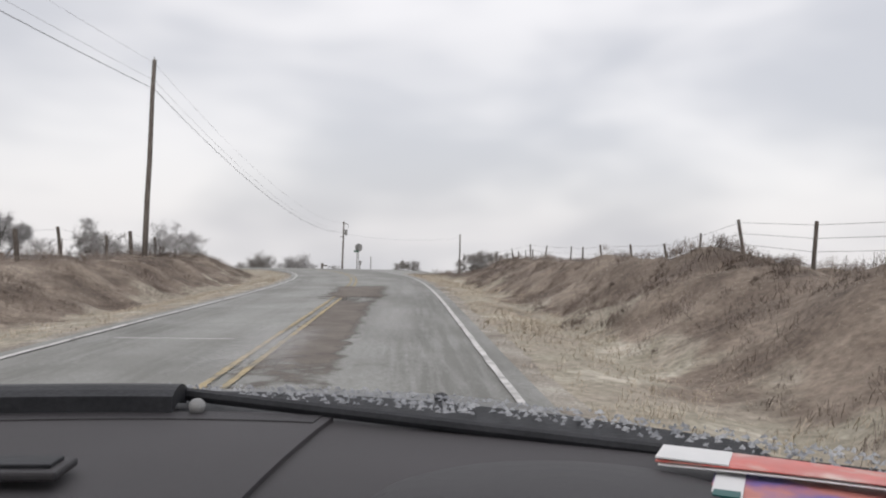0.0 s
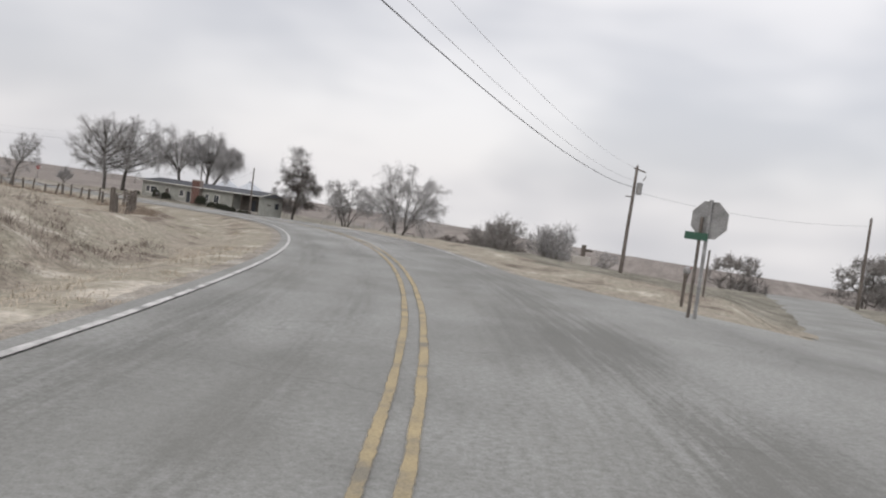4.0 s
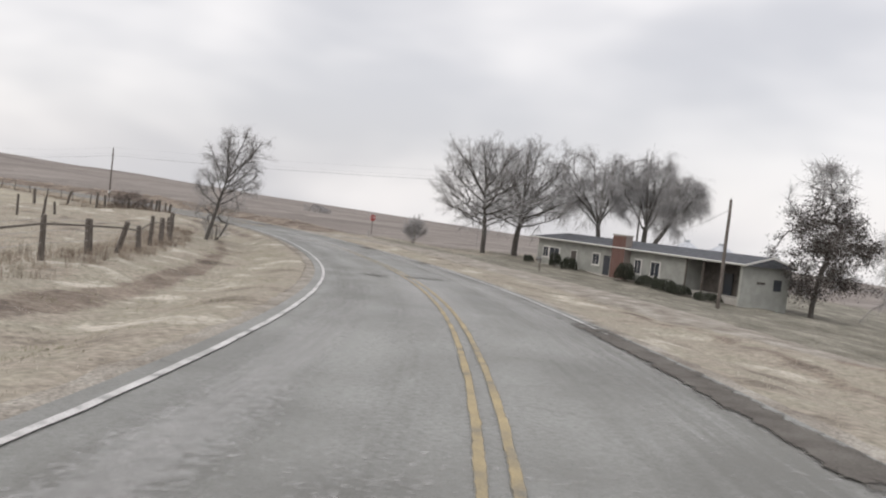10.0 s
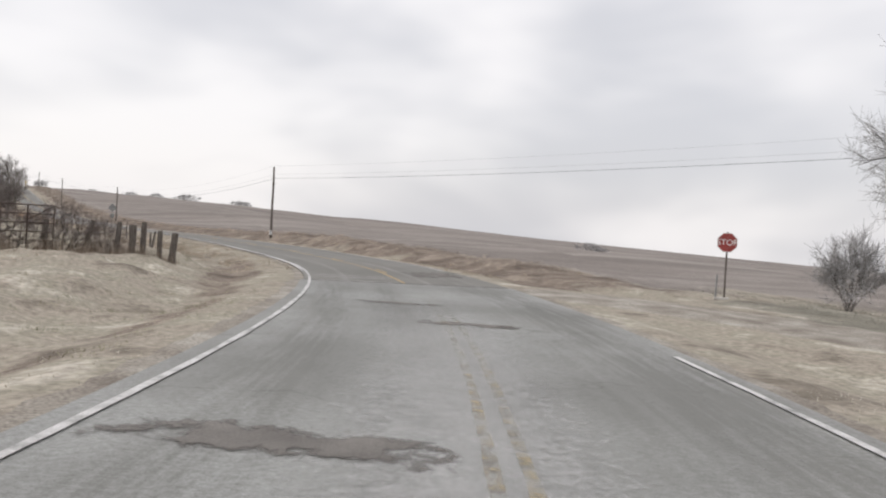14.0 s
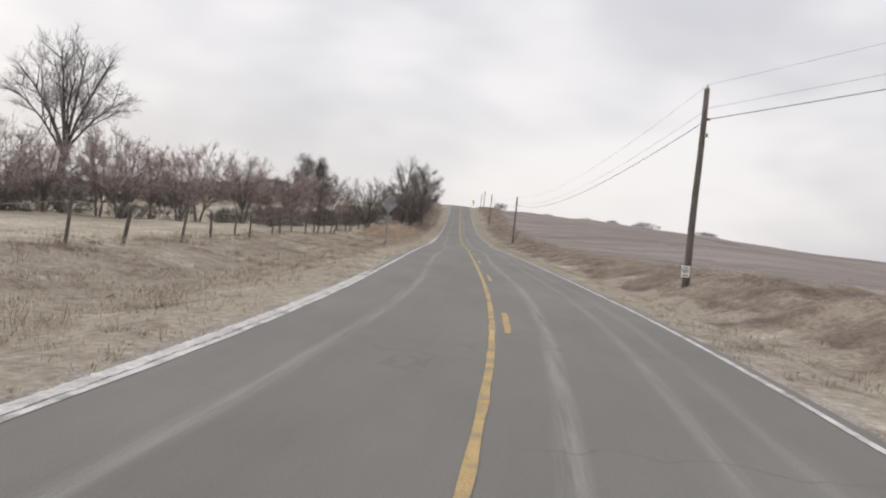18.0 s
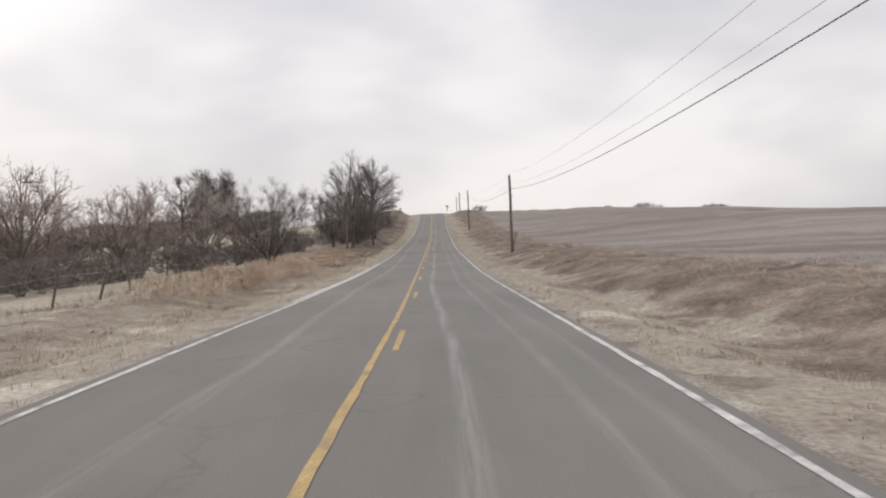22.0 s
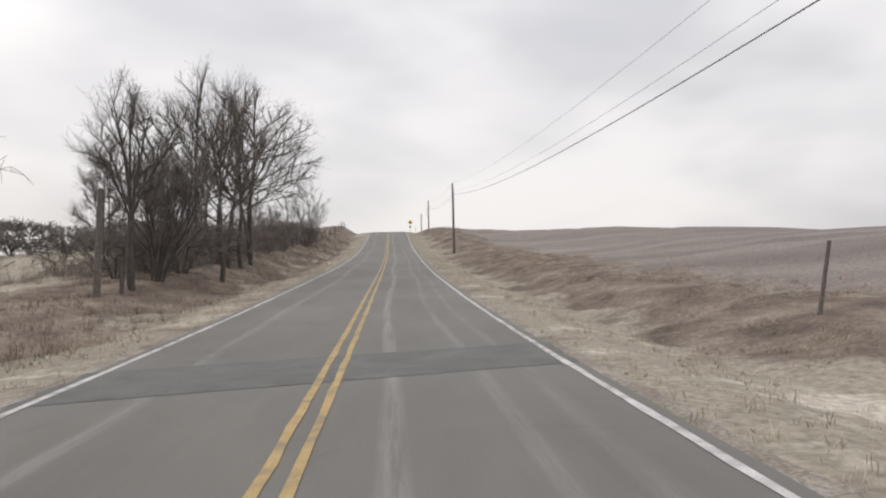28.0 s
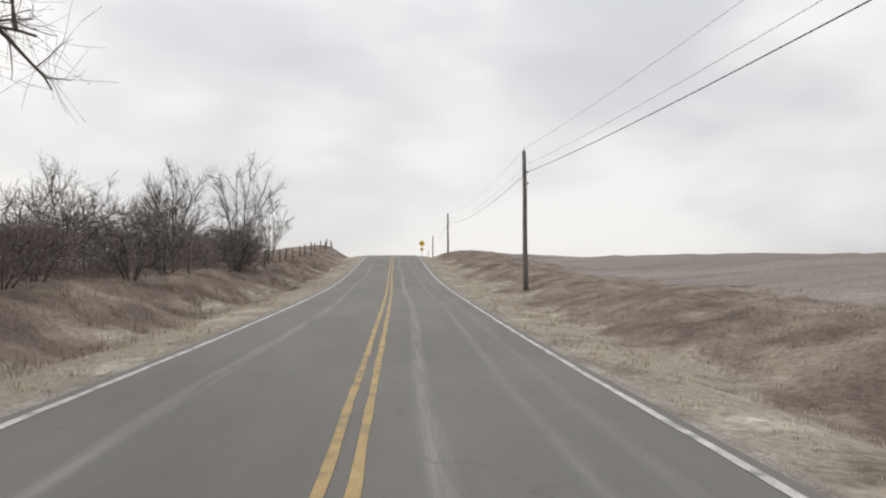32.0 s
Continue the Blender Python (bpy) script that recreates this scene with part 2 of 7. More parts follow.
M_ICE = soft_edged(material("crusted_ice", [(0.42, 0.41, 0.4), (0.66, 0.65, 0.64)], scale=3.0, rough=0.6, bump=0.5, bump_scale=20), 4.5, 1.3, 5.0, 0.85)
M_GRASS = material("frosted_grass_blades", [(0.225, 0.195, 0.155), (0.395, 0.355, 0.295), (0.35, 0.325, 0.26), (0.56, 0.52, 0.46)], scale=0.4, rough=0.9, bump=0, fine=0.15, island=0.2)
M_DRYGRASS = material("dry_brown_grass_blades", [(0.17, 0.135, 0.1), (0.31, 0.255, 0.195), (0.38, 0.32, 0.25), (0.5, 0.44, 0.365)], scale=0.35, rough=0.9, bump=0, fine=0.15, island=0.2)
M_LAWN = material("frosted_lawn_blades", [(0.13, 0.122, 0.096), (0.2, 0.19, 0.152), (0.2, 0.198, 0.152), (0.31, 0.292, 0.25)], scale=0.3, rough=0.9, bump=0, fine=0.15, island=0.2)
M_GREENGRASS = material("dull_green_grass", [(0.15, 0.15, 0.09), (0.23, 0.22, 0.14), (0.3, 0.28, 0.19)], scale=0.5, rough=0.9, bump=0, fine=0.15, island=0.2)
M_STRAW = material("pale_straw_blades", [(0.3, 0.25, 0.185), (0.43, 0.37, 0.29), (0.52, 0.46, 0.38)], scale=0.5, rough=0.9, bump=0, fine=0.15, island=0.2)
M_TALL = material("orange_dead_grass", [(0.31, 0.232, 0.17), (0.43, 0.335, 0.255), (0.53, 0.435, 0.35)], scale=0.5, rough=0.9, bump=0, fine=0.15, island=0.2)
M_PINKGRASS = material("frosted_reddish_grass", [(0.13, 0.104, 0.09), (0.24, 0.2, 0.175), (0.37, 0.325, 0.295)], scale=0.45, rough=0.9, bump=0, fine=0.15, island=0.25)
M_BANKGRASS = material("dark_reddish_bank_grass", [(0.1, 0.078, 0.066), (0.185, 0.15, 0.128), (0.3, 0.258, 0.228)], scale=0.45, rough=0.9, bump=0, fine=0.15, island=0.25)
M_BRUSH = material("brown_weed_stalks", [(0.13, 0.1, 0.078), (0.23, 0.185, 0.145), (0.34, 0.285, 0.23)], scale=0.4, rough=0.9, bump=0, fine=0.15, island=0.35)
M_BARK = material("grey_bark", [(0.065, 0.057, 0.05), (0.125, 0.11, 0.096)], scale=6, rough=0.95, bump=0.8, bump_scale=24, stretch=(3, 3, 0.6))
M_RIMEBARK = material("rimed_bark", [(0.075, 0.068, 0.06), (0.15, 0.14, 0.13)], scale=6, rough=0.95, bump=0.8, bump_scale=24, stretch=(3, 3, 0.6))
M_TWIG = material("bare_twigs", [(0.13, 0.114, 0.106), (0.225, 0.202, 0.188)], scale=1.5, rough=0.95, bump=0, island=0.3)
M_RIME = material("rime_coated_twigs", [(0.25, 0.243, 0.242), (0.42, 0.412, 0.41)], scale=0.8, rough=0.9, bump=0, island=0.3)
M_SHRUBTWIG = material("dull_frosted_twigs", [(0.18, 0.168, 0.16), (0.3, 0.285, 0.275)], scale=0.8, rough=0.9, bump=0, island=0.3)
M_REDTWIG = material("reddish_brush_twigs", [(0.3, 0.243, 0.222), (0.44, 0.37, 0.342)], scale=0.8, rough=0.95, bump=0, island=0.3)
M_BROWNTWIG = material("grey_brown_thicket_twigs", [(0.135, 0.113, 0.104), (0.23, 0.197, 0.182)], scale=0.8, rough=0.95, bump=0, island=0.3)
M_REDBARK = material("brown_brush_bark", [(0.14, 0.118, 0.107), (0.225, 0.195, 0.178)], scale=6, rough=0.95, bump=0.6, bump_scale=24, stretch=(3, 3, 0.6))
M_DEADLEAF = material("brown_dead_leaves", [(0.055, 0.048, 0.044), (0.115, 0.1, 0.092)], scale=2, rough=0.9, bump=0, island=0.4)
M_POLE = material("weathered_pole_wood", [(0.1, 0.085, 0.075), (0.19, 0.17, 0.155)], scale=5, rough=0.95, bump=0.5, stretch=(4, 4, 0.4))
M_POST = material("grey_fence_wood", [(0.08, 0.068, 0.058), (0.17, 0.15, 0.135)], scale=6, rough=0.95, bump=0.6, stretch=(4, 4, 0.6))
M_WIRE = plain("dark_wire", (0.08, 0.08, 0.085), 0.6)
M_THINWIRE = plain("bare_aluminium_wire", (0.34, 0.34, 0.35), 0.5, 0.2)
M_FWIRE = plain("frosted_wire", (0.3, 0.29, 0.29), 0.7)
M_STEEL = material("dull_steel", [(0.2, 0.2, 0.2), (0.34, 0.34, 0.34)], scale=4, rough=0.55, bump=0.05, metal=0.3)
M_DARKSTEEL = material("rusty_dark_steel", [(0.06, 0.045, 0.04), (0.13, 0.1, 0.09)], scale=6, rough=0.8, bump=0.2)
M_RED = material("stop_sign_red", [(0.2, 0.04, 0.038), (0.3, 0.06, 0.055)], scale=3, rough=0.55, bump=0.03, fine=0.08)
M_SIGNWHITE = material("sign_white", [(0.66, 0.65, 0.64), (0.75, 0.74, 0.73)], scale=3, rough=0.6, bump=0.03, fine=0.06)
M_SIGNYEL = material("sign_yellow", [(0.6, 0.4, 0.04), (0.72, 0.5, 0.06)], scale=3, rough=0.55, bump=0.03, fine=0.06)
M_BLACK = plain("black_print", (0.03, 0.03, 0.03), 0.6)
M_GREENSIGN = plain("dark_green_plate", (0.03, 0.09, 0.06), 0.6)
M_SIDING = material("pale_siding", [(0.3, 0.305, 0.28), (0.39, 0.395, 0.365)], scale=1.2, rough=0.8, bump=0.05, fine=0.1)
M_TRIM = plain("white_trim", (0.66, 0.65, 0.62), 0.6)
M_SHINGLE = material("dark_grey_shingle", [(0.07, 0.074, 0.082), (0.115, 0.119, 0.13)], scale=1.5, rough=0.9, bump=0.6, bump_scale=14, stretch=(1, 1, 4))
M_BRICK = material("red_brick", [(0.125, 0.07, 0.06), (0.185, 0.105, 0.09)], scale=4, rough=0.9, bump=0.3, bump_scale=18)
M_MORTAR = plain("mortar", (0.26, 0.22, 0.2), 0.95)
M_GLASS = plain("dark_window_glass", (0.05, 0.055, 0.065), 0.12)
M_DOORSHADE = material("dark_door_and_porch_shade", [(0.07, 0.06, 0.055), (0.11, 0.1, 0.09)], scale=3, rough=0.6, bump=0.05)
M_EVERGREEN = material("dark_shrub_leaves", [(0.03, 0.035, 0.025), (0.07, 0.075, 0.055)], scale=3, rough=0.9, bump=0, island=0.4)
M_GALV = material("galvanised_sheet", [(0.4, 0.42, 0.45), (0.52, 0.54, 0.57)], scale=1.5, rough=0.5, bump=0.05, metal=0.2)
M_CONCRETE = material("pale_concrete", [(0.36, 0.34, 0.31), (0.48, 0.46, 0.43)], scale=1.5, rough=0.9, bump=0.3)


# ---------------- mesh helpers ----------------
def cover_material(name):
    """Ground whose turf, weeds, meadow and bare field run into each other by the cover laid on the mesh."""
    m = bpy.data.materials.new(name)
    m.use_nodes = True
    n, l = m.node_tree.nodes, m.node_tree.links
    b = n["Principled BSDF"]
    b.inputs["Roughness"].default_value, b.inputs["Specular IOR Level"].default_value = 0.95, 0.2
    co = n.new("ShaderNodeTexCoord")

    def noise_of(scale, detail, stretch=(1, 1, 1)):
        mp = n.new("ShaderNodeMapping")
        mp.inputs["Scale"].default_value = stretch
        l.new(co.outputs["Object"], mp.inputs[0])
        t = n.new("ShaderNodeTexNoise")
        t.inputs["Scale"].default_value, t.inputs["Detail"].default_value, t.inputs["Roughness"].default_value = scale, detail, 0.6
        l.new(mp.outputs[0], t.inputs["Vector"])
        return t.outputs[0]

    def ramp_of(src, colors, lo=0.34, hi=0.66):
        r = n.new("ShaderNodeValToRGB")
        el = r.color_ramp.elements
        for k, c in enumerate(colors):
            pos = lo + (hi - lo) * k / (len(colors) - 1)
            e = el[k] if k < 2 else el.new(pos)
            e.position, e.color = pos, (*c, 1)
        l.new(src, r.inputs[0])
        return r.outputs[0]

    tuft = noise_of(0.45, 10)
    wide_n = noise_of(0.11, 9)
    col = ramp_of(tuft, [(0.17, 0.147, 0.118), (0.305, 0.27, 0.222), (0.28, 0.258, 0.205), (0.47, 0.43, 0.368)])
    kinds = (ramp_of(tuft, [(0.1, 0.079, 0.065), (0.178, 0.144, 0.117), (0.28, 0.236, 0.192)]),
             ramp_of(wide_n, [(0.25, 0.225, 0.175), (0.34, 0.31, 0.245), (0.43, 0.395, 0.32)]),
             ramp_of(noise_of(0.05, 11, (2.6, 0.3, 1)), [(0.165, 0.144, 0.13), (0.215, 0.19, 0.172), (0.275, 0.248, 0.226)]),
             ramp_of(tuft, [(0.125, 0.116, 0.094), (0.19, 0.178, 0.145), (0.28, 0.262, 0.22)]))
    at = n.new("ShaderNodeAttribute")
    at.attribute_name = "cover"
    sep = n.new("ShaderNodeSeparateColor")
    l.new(at.outputs["Color"], sep.inputs[0])
    rag = noise_of(1.3, 6)
    for k in range(4):
        s = n.new("ShaderNodeMath")
        s.operation = "MULTIPLY_ADD"
        l.new(rag, s.inputs[0])
        s.inputs[1].default_value = 1.1
        l.new(sep.outputs[k] if k < 3 else at.outputs["Alpha"], s.inputs[2])
        r = n.new("ShaderNodeMapRange")
        for key, v in zip(("From Min", "From Max", "To Min", "To Max"), (0.85, 1.25, 0, 1)):
            r.inputs[key].default_value = v
        l.new(s.outputs[0], r.inputs[0])
        mx = n.new("ShaderNodeMix")
        mx.data_type = "RGBA"
        l.new(r.outputs[0], mx.inputs[0])
        l.new(col, mx.inputs[6])
        l.new(kinds[k], mx.inputs[7])
        col = mx.outputs[2]
    small = noise_of(7, 4)
    val = n.new("ShaderNodeMapRange")
    for key, v in zip(("From Min", "From Max", "To Min", "To Max"), (0.25, 0.75, 0.6, 1.4)):
        val.inputs[key].default_value = v
    l.new(small, val.inputs[0])
    hsv = n.new("ShaderNodeHueSaturation")
    l.new(col, hsv.inputs["Color"])
    l.new(val.outputs[0], hsv.inputs["Value"])
    l.new(hsv.outputs[0], b.inputs["Base Color"])
    bp = n.new("ShaderNodeBump")
    bp.inputs["Strength"].default_value, bp.inputs["Distance"].default_value = 1.0, 0.03
    l.new(small, bp.inputs["Height"])
    l.new(bp.outputs[0], b.inputs["Normal"])
    return m


M_COVER = cover_material("winter_ground_cover")


def mesh_from(name, verts, faces, mat, smooth=False):
    me = bpy.data.meshes.new(name)
    me.from_pydata([tuple(v) for v in verts] if not isinstance(verts, list) else verts, [], faces)
    me.materials.append(mat)
    if smooth:
        me.polygons.foreach_set("use_smooth", [True] * len(me.polygons))
    me.update()
    return me


def part(name, bm, mat, parent, label=""):
    """Links a bmesh (or a mesh) as one object under a thing or a part."""
    if isinstance(bm, bpy.types.Mesh):
        me = bm
    else:
        me = bpy.data.meshes.new(name)
        bm.to_mesh(me)
        bm.free()
        me.materials.append(mat)
    ob = new(name, me)
    ob.parent = parent
    return tagged(ob, label) if label else ob


def thing(name, m, label, category, group="", kind=""):
    ob = new(name)
    ob.empty_display_size = 0.2
    ob.matrix_world = m
    return tagged(ob, label, category, group, kind)


def box(sx, sy, sz, at=(0, 0, 0), bevel=0.0, rot=None, bm=None):
    """A box with its centre at 'at', edges rounded by bevel."""
    own = bmesh.new()
    bmesh.ops.create_cube(own, size=1.0)
    bmesh.ops.scale(own, vec=(sx, sy, sz), verts=own.verts)
    if bevel:
        bmesh.ops.bevel(own, geom=own.edges[:], offset=bevel, segments=2, profile=0.5, affect="EDGES")
    if rot:
        bmesh.ops.rotate(own, cent=(0, 0, 0), matrix=Euler([radians(a) for a in rot]).to_matrix(), verts=own.verts)
    bmesh.ops.translate(own, vec=at, verts=own.verts)
    if bm is None:
        return own
    tmp = bpy.data.meshes.new("tmp")
    own.to_mesh(tmp)
    own.free()
    bm.from_mesh(tmp)
    bpy.data.meshes.remove(tmp)
    return bm


def rod(p0, p1, r0, r1=None, n=8, bm=None, cap=True):
    """A tapered rod from p0 to p1."""
    p0, p1 = Vector(p0), Vector(p1)
    own = bmesh.new()
    d = p1 - p0
    bmesh.ops.create_cone(own, cap_ends=cap, segments=n, radius1=r0, radius2=r0 if r1 is None else r1, depth=d.length)
    q = d.to_track_quat("Z", "Y").to_matrix().to_4x4()
    bmesh.ops.transform(own, matrix=Matrix.Translation((p0 + p1) / 2) @ q, verts=own.verts)
    if bm is None:
        return own
    tmp = bpy.data.meshes.new("tmp")
    own.to_mesh(tmp)
    own.free()
    bm.from_mesh(tmp)
    bpy.data.meshes.remove(tmp)
    return bm


def tubes(p0, p1, r0, r1, n=3):
    """Vertices and faces of many thin tapered tubes at once."""
    p0, p1 = np.asarray(p0, float), np.asarray(p1, float)
    r0, r1 = np.asarray(r0, float), np.asarray(r1, float)
    d = p1 - p0
    d /= np.maximum(np.linalg.norm(d, axis=1, keepdims=True), 1e-9)
    ref = np.where(np.abs(d[:, 2:3]) > 0.9, np.array([[1.0, 0, 0]]), np.array([[0, 0, 1.0]]))
    a = np.cross(d, ref)
    a /= np.maximum(np.linalg.norm(a, axis=1, keepdims=True), 1e-9)
    b = np.cross(d, a)
    ang = 2 * np.pi * np.arange(n) / n
    ring = a[:, None] * np.cos(ang)[None, :, None] + b[:, None] * np.sin(ang)[None, :, None]
    v = np.concatenate([p0[:, None] + ring * r0[:, None, None], p1[:, None] + ring * r1[:, None, None]], 1)
    k = np.arange(len(p0))[:, None] * 2 * n
    i = np.arange(n)[None]
    j = (i + 1) % n
    f = np.stack([k + i, k + j, k + n + j, k + n + i], -1)
    return v.reshape(-1, 3), f.reshape(-1, 4)


# ---------------- the road's line: curvature, grade and cross slope every 20 m ----------------
STEP, FIRST = 20.0, -60.0
BEND = [-0.00892, -0.00677, -0.00407, 0.00018, 0.00326, 0.01211, 0.00682, 0.00692, 0.00829, 0.0069, 0.00745, 0.00592, 0.00576, 0.00867, 0.00873, 0.00744, 0.00067, -0.00035, 0.001, -0.0006, 0.00012, -0.0001, -0.00022, 2e-05, -8e-05, 0.00056, -0.00047, 9e-05, 0.00091, 0.00105, 0.00094, 0.00072, 0.00048, 0.00025, 3e-05, -0.00017]
GRADE = [0.0092, 0.007, 0.0036, -0.0034, -0.0053, -0.0057, -0.0252, -0.0278, -0.0357, -0.0406, -0.0334, -0.0223, -0.0092, -0.004, -0.0063, 0.0086, 0.0061, 0.0018, -0.0034, 0.0023, 0.0189, 0.02, 0.0356, 0.0389, 0.0532, 0.0603, 0.085, 0.0987, 0.0881, 0.0514, 0.0203, -0.0034, -0.006, -0.006, -0.0042, -0.0071]
CROSS = [-0.0, 0.0, 0.001, 0.003, 0.019, 0.023, 0.016, 0.022, 0.019, 0.015, 0.006, 0.006, -0.015, -0.006, 0.023, 0.016, -0.007, -0.016, -0.021, -0.007, 0.003, 0.006, -0.014, -0.025, -0.021, -0.011, -0.004, 0.001, 0.002, 0.001, 0.0, -0.0, -0.0, -0.0, -0.0, 0.0]
KNOT = FIRST + STEP * np.arange(len(BEND))
RS = np.arange(FIRST, KNOT[-1] + 0.01, 1.0)


def summed(v):
    c = np.concatenate([[0], np.cumsum((v[1:] + v[:-1]) / 2)])
    return c - c[int(-FIRST)]


RT = summed(np.interp(RS, KNOT, BEND))
RX, RY, RZ = summed(-np.sin(RT)), summed(np.cos(RT)), summed(np.interp(RS, KNOT, GRADE))
RB = np.interp(RS, KNOT, CROSS)


def on_road(s, lat, dz=0.0):
    """World place of a point s metres along the road and lat metres to its right."""
    s, lat = np.asarray(s, float), np.asarray(lat, float)
    t = np.interp(s, RS, RT)
    z = np.interp(s, RS, RZ) + np.interp(s, RS, RB) * np.clip(lat, -4, 4)
    return np.stack([np.interp(s, RS, RX) + np.cos(t) * lat, np.interp(s, RS, RY) + np.sin(t) * lat, z + dz], -1)


def road_place(x, y):
    """The road's own place (s, lat) of points in the plan."""
    x, y = np.atleast_1d(np.asarray(x, float)), np.atleast_1d(np.asarray(y, float))
    s, lat = np.empty(len(x)), np.empty(len(x))
    for a in range(0, len(x), 4000):
        b = slice(a, a + 4000)
        k = np.argmin((x[b, None] - RX) ** 2 + (y[b, None] - RY) ** 2, 1)
        dx, dy = x[b] - RX[k], y[b] - RY[k]
        s[b] = RS[k] - dx * np.sin(RT[k]) + dy * np.cos(RT[k])
        lat[b] = dx * np.cos(RT[k]) + dy * np.sin(RT[k])
    return s, lat


# heights of the land away from the road: x, y, z
NORTH = np.array([(-70, 196, -8.7), (-60, 201, -9.8), (-73, 178, -6.1), (-71, 159, -5.4), (-114, 175, -5.2), (-113, 158, -4.8), (-100, 177, -5.3),
                  (-85, 174, -5.5), (-30, 162, -7.2), (-22, 164, -7.6), (-7, 102, -2.4), (11, 117, -3.2), (-178, 150, -3.9), (-267, 131, -3.5),
                  (-191, 176, -3.4), (-222, 190, -3.7), (-241, 256, -6.8), (-213, 288, -7.6), (-323, 165, 0.4), (-308, 222, -3.4), (-284, 269, -7.8),
                  (-241, 318, -10.4), (-357, 172, 1.4), (-344, 229, -4.9), (-300, 305, -9), (-395, 146, 3.7), (-388, 208, -1.2), (-454, 212, 4.2)])
SOUTH = np.array([(-402, 127.5, 4.5), (-436, 132.5, 6.6), (-464, 100, 7.4), (-473, 188, 6.4), (-504, 100, 9.2), (-448, 166, 6.2), (-352, 112, 1.1), (-425, 97, 6.6), (-600, 100, 7), (-600, 300, -2),
                  (-300, 450, -20), (0, 400, -29), (100, 200, -15), (-20, 215, -12.5), (5, 162, -8.5), (42, 152, -10), (60, 260, -20), (-83, 304, -17.5), (-100, 470, -31), (150, 350, -30), (0, 600, -42), (60, 60, -2.4), (60, -40, 1.2), (-50, 10, 1.6), (-70, 50, 0), (-89, 118, -3.4), (-110, 100, -3.2),
                  (-150, 100, -4.6), (-200, 90, -5.6), (-250, 70, -5.6), (-300, 60, -4), (-340, 50, -1), (-380, 38, 2.2), (-420, 40, 4.6), (-300, -60, 0), (-100, -80, 2), (-64, 330, -17)])
LAND = np.concatenate([NORTH, SOUTH])
BANK_R = ([-60, 4, 20, 33, 44, 208, 228, 262, 290, 330, 395, 430, 465, 490, 505, 540, 640], [1.85, 1.8, 1.5, 0.9, 0, 0, 0.55, 1.0, 0.6, 0.5, 0.35, 0.45, 0.7, 0.75, 0.75, 0.8, 0.4])
BANK_L = ([-60, 10, 36, 55, 75, 90, 186, 200, 213, 226, 372, 392, 404, 440, 480, 520, 560, 640], [1.1, 1.15, 1.2, 1.3, 0.6, 0, 0, 0.75, 0.75, 0, 0, 0.5, 1.1, 1.0, 1.0, 1.7, 1.3, 0.4])


def smooth(a, b, x):
    u = np.clip((x - a) / (b - a), 0, 1)
    return u * u * (3 - 2 * u)


def wavy(x, y, k):
    return np.sin(x * k + 1.3 * np.sin(y * k * 0.7)) * np.sin(y * k * 1.1 + 0.8 * np.sin(x * k * 0.6 + 2))


def vnoise(x, y, k):
    """Smooth random heights between -1 and 1, one every 1/k metres."""
    x, y = x * k, y * k
    ix, iy = np.floor(x), np.floor(y)
    u, v = x - ix, y - iy
    u, v = u * u * (3 - 2 * u), v * v * (3 - 2 * v)

    def at(a, b):
        h = np.sin(a * 127.1 + b * 311.7) * 43758.5453
        return 2 * (h - np.floor(h)) - 1

    return (at(ix, iy) * (1 - u) + at(ix + 1, iy) * u) * (1 - v) + (at(ix, iy + 1) * (1 - u) + at(ix + 1, iy + 1) * u) * v


def east_rise(x, y):
    """The higher ground beyond the side road."""
    d = x - np.interp(y, SIDE_ROAD[:, 1], SIDE_ROAD[:, 0])
    return smooth(3.6, 7.5, d) * (1 - smooth(30, 70, d)) * np.interp(y, [26, 36, 46, 67, 90, 112], [0, 0.9, 1.75, 2.3, 1.2, 0])


def far_dip(x, y):
    """How far the field beyond the straight falls away from the road."""
    v = -0.2 * (x + 274) + 0.98 * (y - 122)
    u = -0.98 * (x + 274) - 0.2 * (y - 122)
    return -1.5 * smooth(38, 115, v) * smooth(20, 110, u) * (1 - smooth(260, 420, u))


def land(x, y):
    d2 = (x[:, None] - LAND[:, 0]) ** 2 + (y[:, None] - LAND[:, 1]) ** 2
    w = 1 / (d2 + 120.0) ** 1.6
    far = smooth(350, 900, np.hypot(x + 200, y - 120))
    return ((w @ LAND[:, 2]) / w.sum(1) + far_dip(x, y)) * (1 - far) - (14 + 0.062 * np.maximum(0, np.hypot(x + 200, y - 120) - 400)) * far


def spline(route, n=14):
    route = np.array(route, float)
    t = np.linspace(0, len(route) - 1, n * (len(route) - 1) + 1)
    k = np.clip(t.astype(int), 0, len(route) - 2)
    u = (t - k)[:, None]
    pa, pb, pc, pd = route[np.maximum(k - 1, 0)], route[k], route[k + 1], route[np.minimum(k + 2, len(route) - 1)]
    return 0.5 * (2 * pb + (pc - pa) * u + (2 * pa - 5 * pb + 4 * pc - pd) * u ** 2 + (3 * pb - pa - 3 * pc + pd) * u ** 3)


SIDE_ROAD = spline([(3.2, 40.0), (2.9, 49.0), (4.3, 58.0), (5.6, 70.0), (6.6, 88.0), (7.2, 112.0), (9.0, 150.0)])
GRAVEL_LANE = spline([(-113.5, 149.5), (-106.0, 153.5), (-97.0, 154.5), (-86.0, 151.0), (-74.0, 145.5), (-60.0, 139.0), (-50.0, 134.0)])
LANES = []


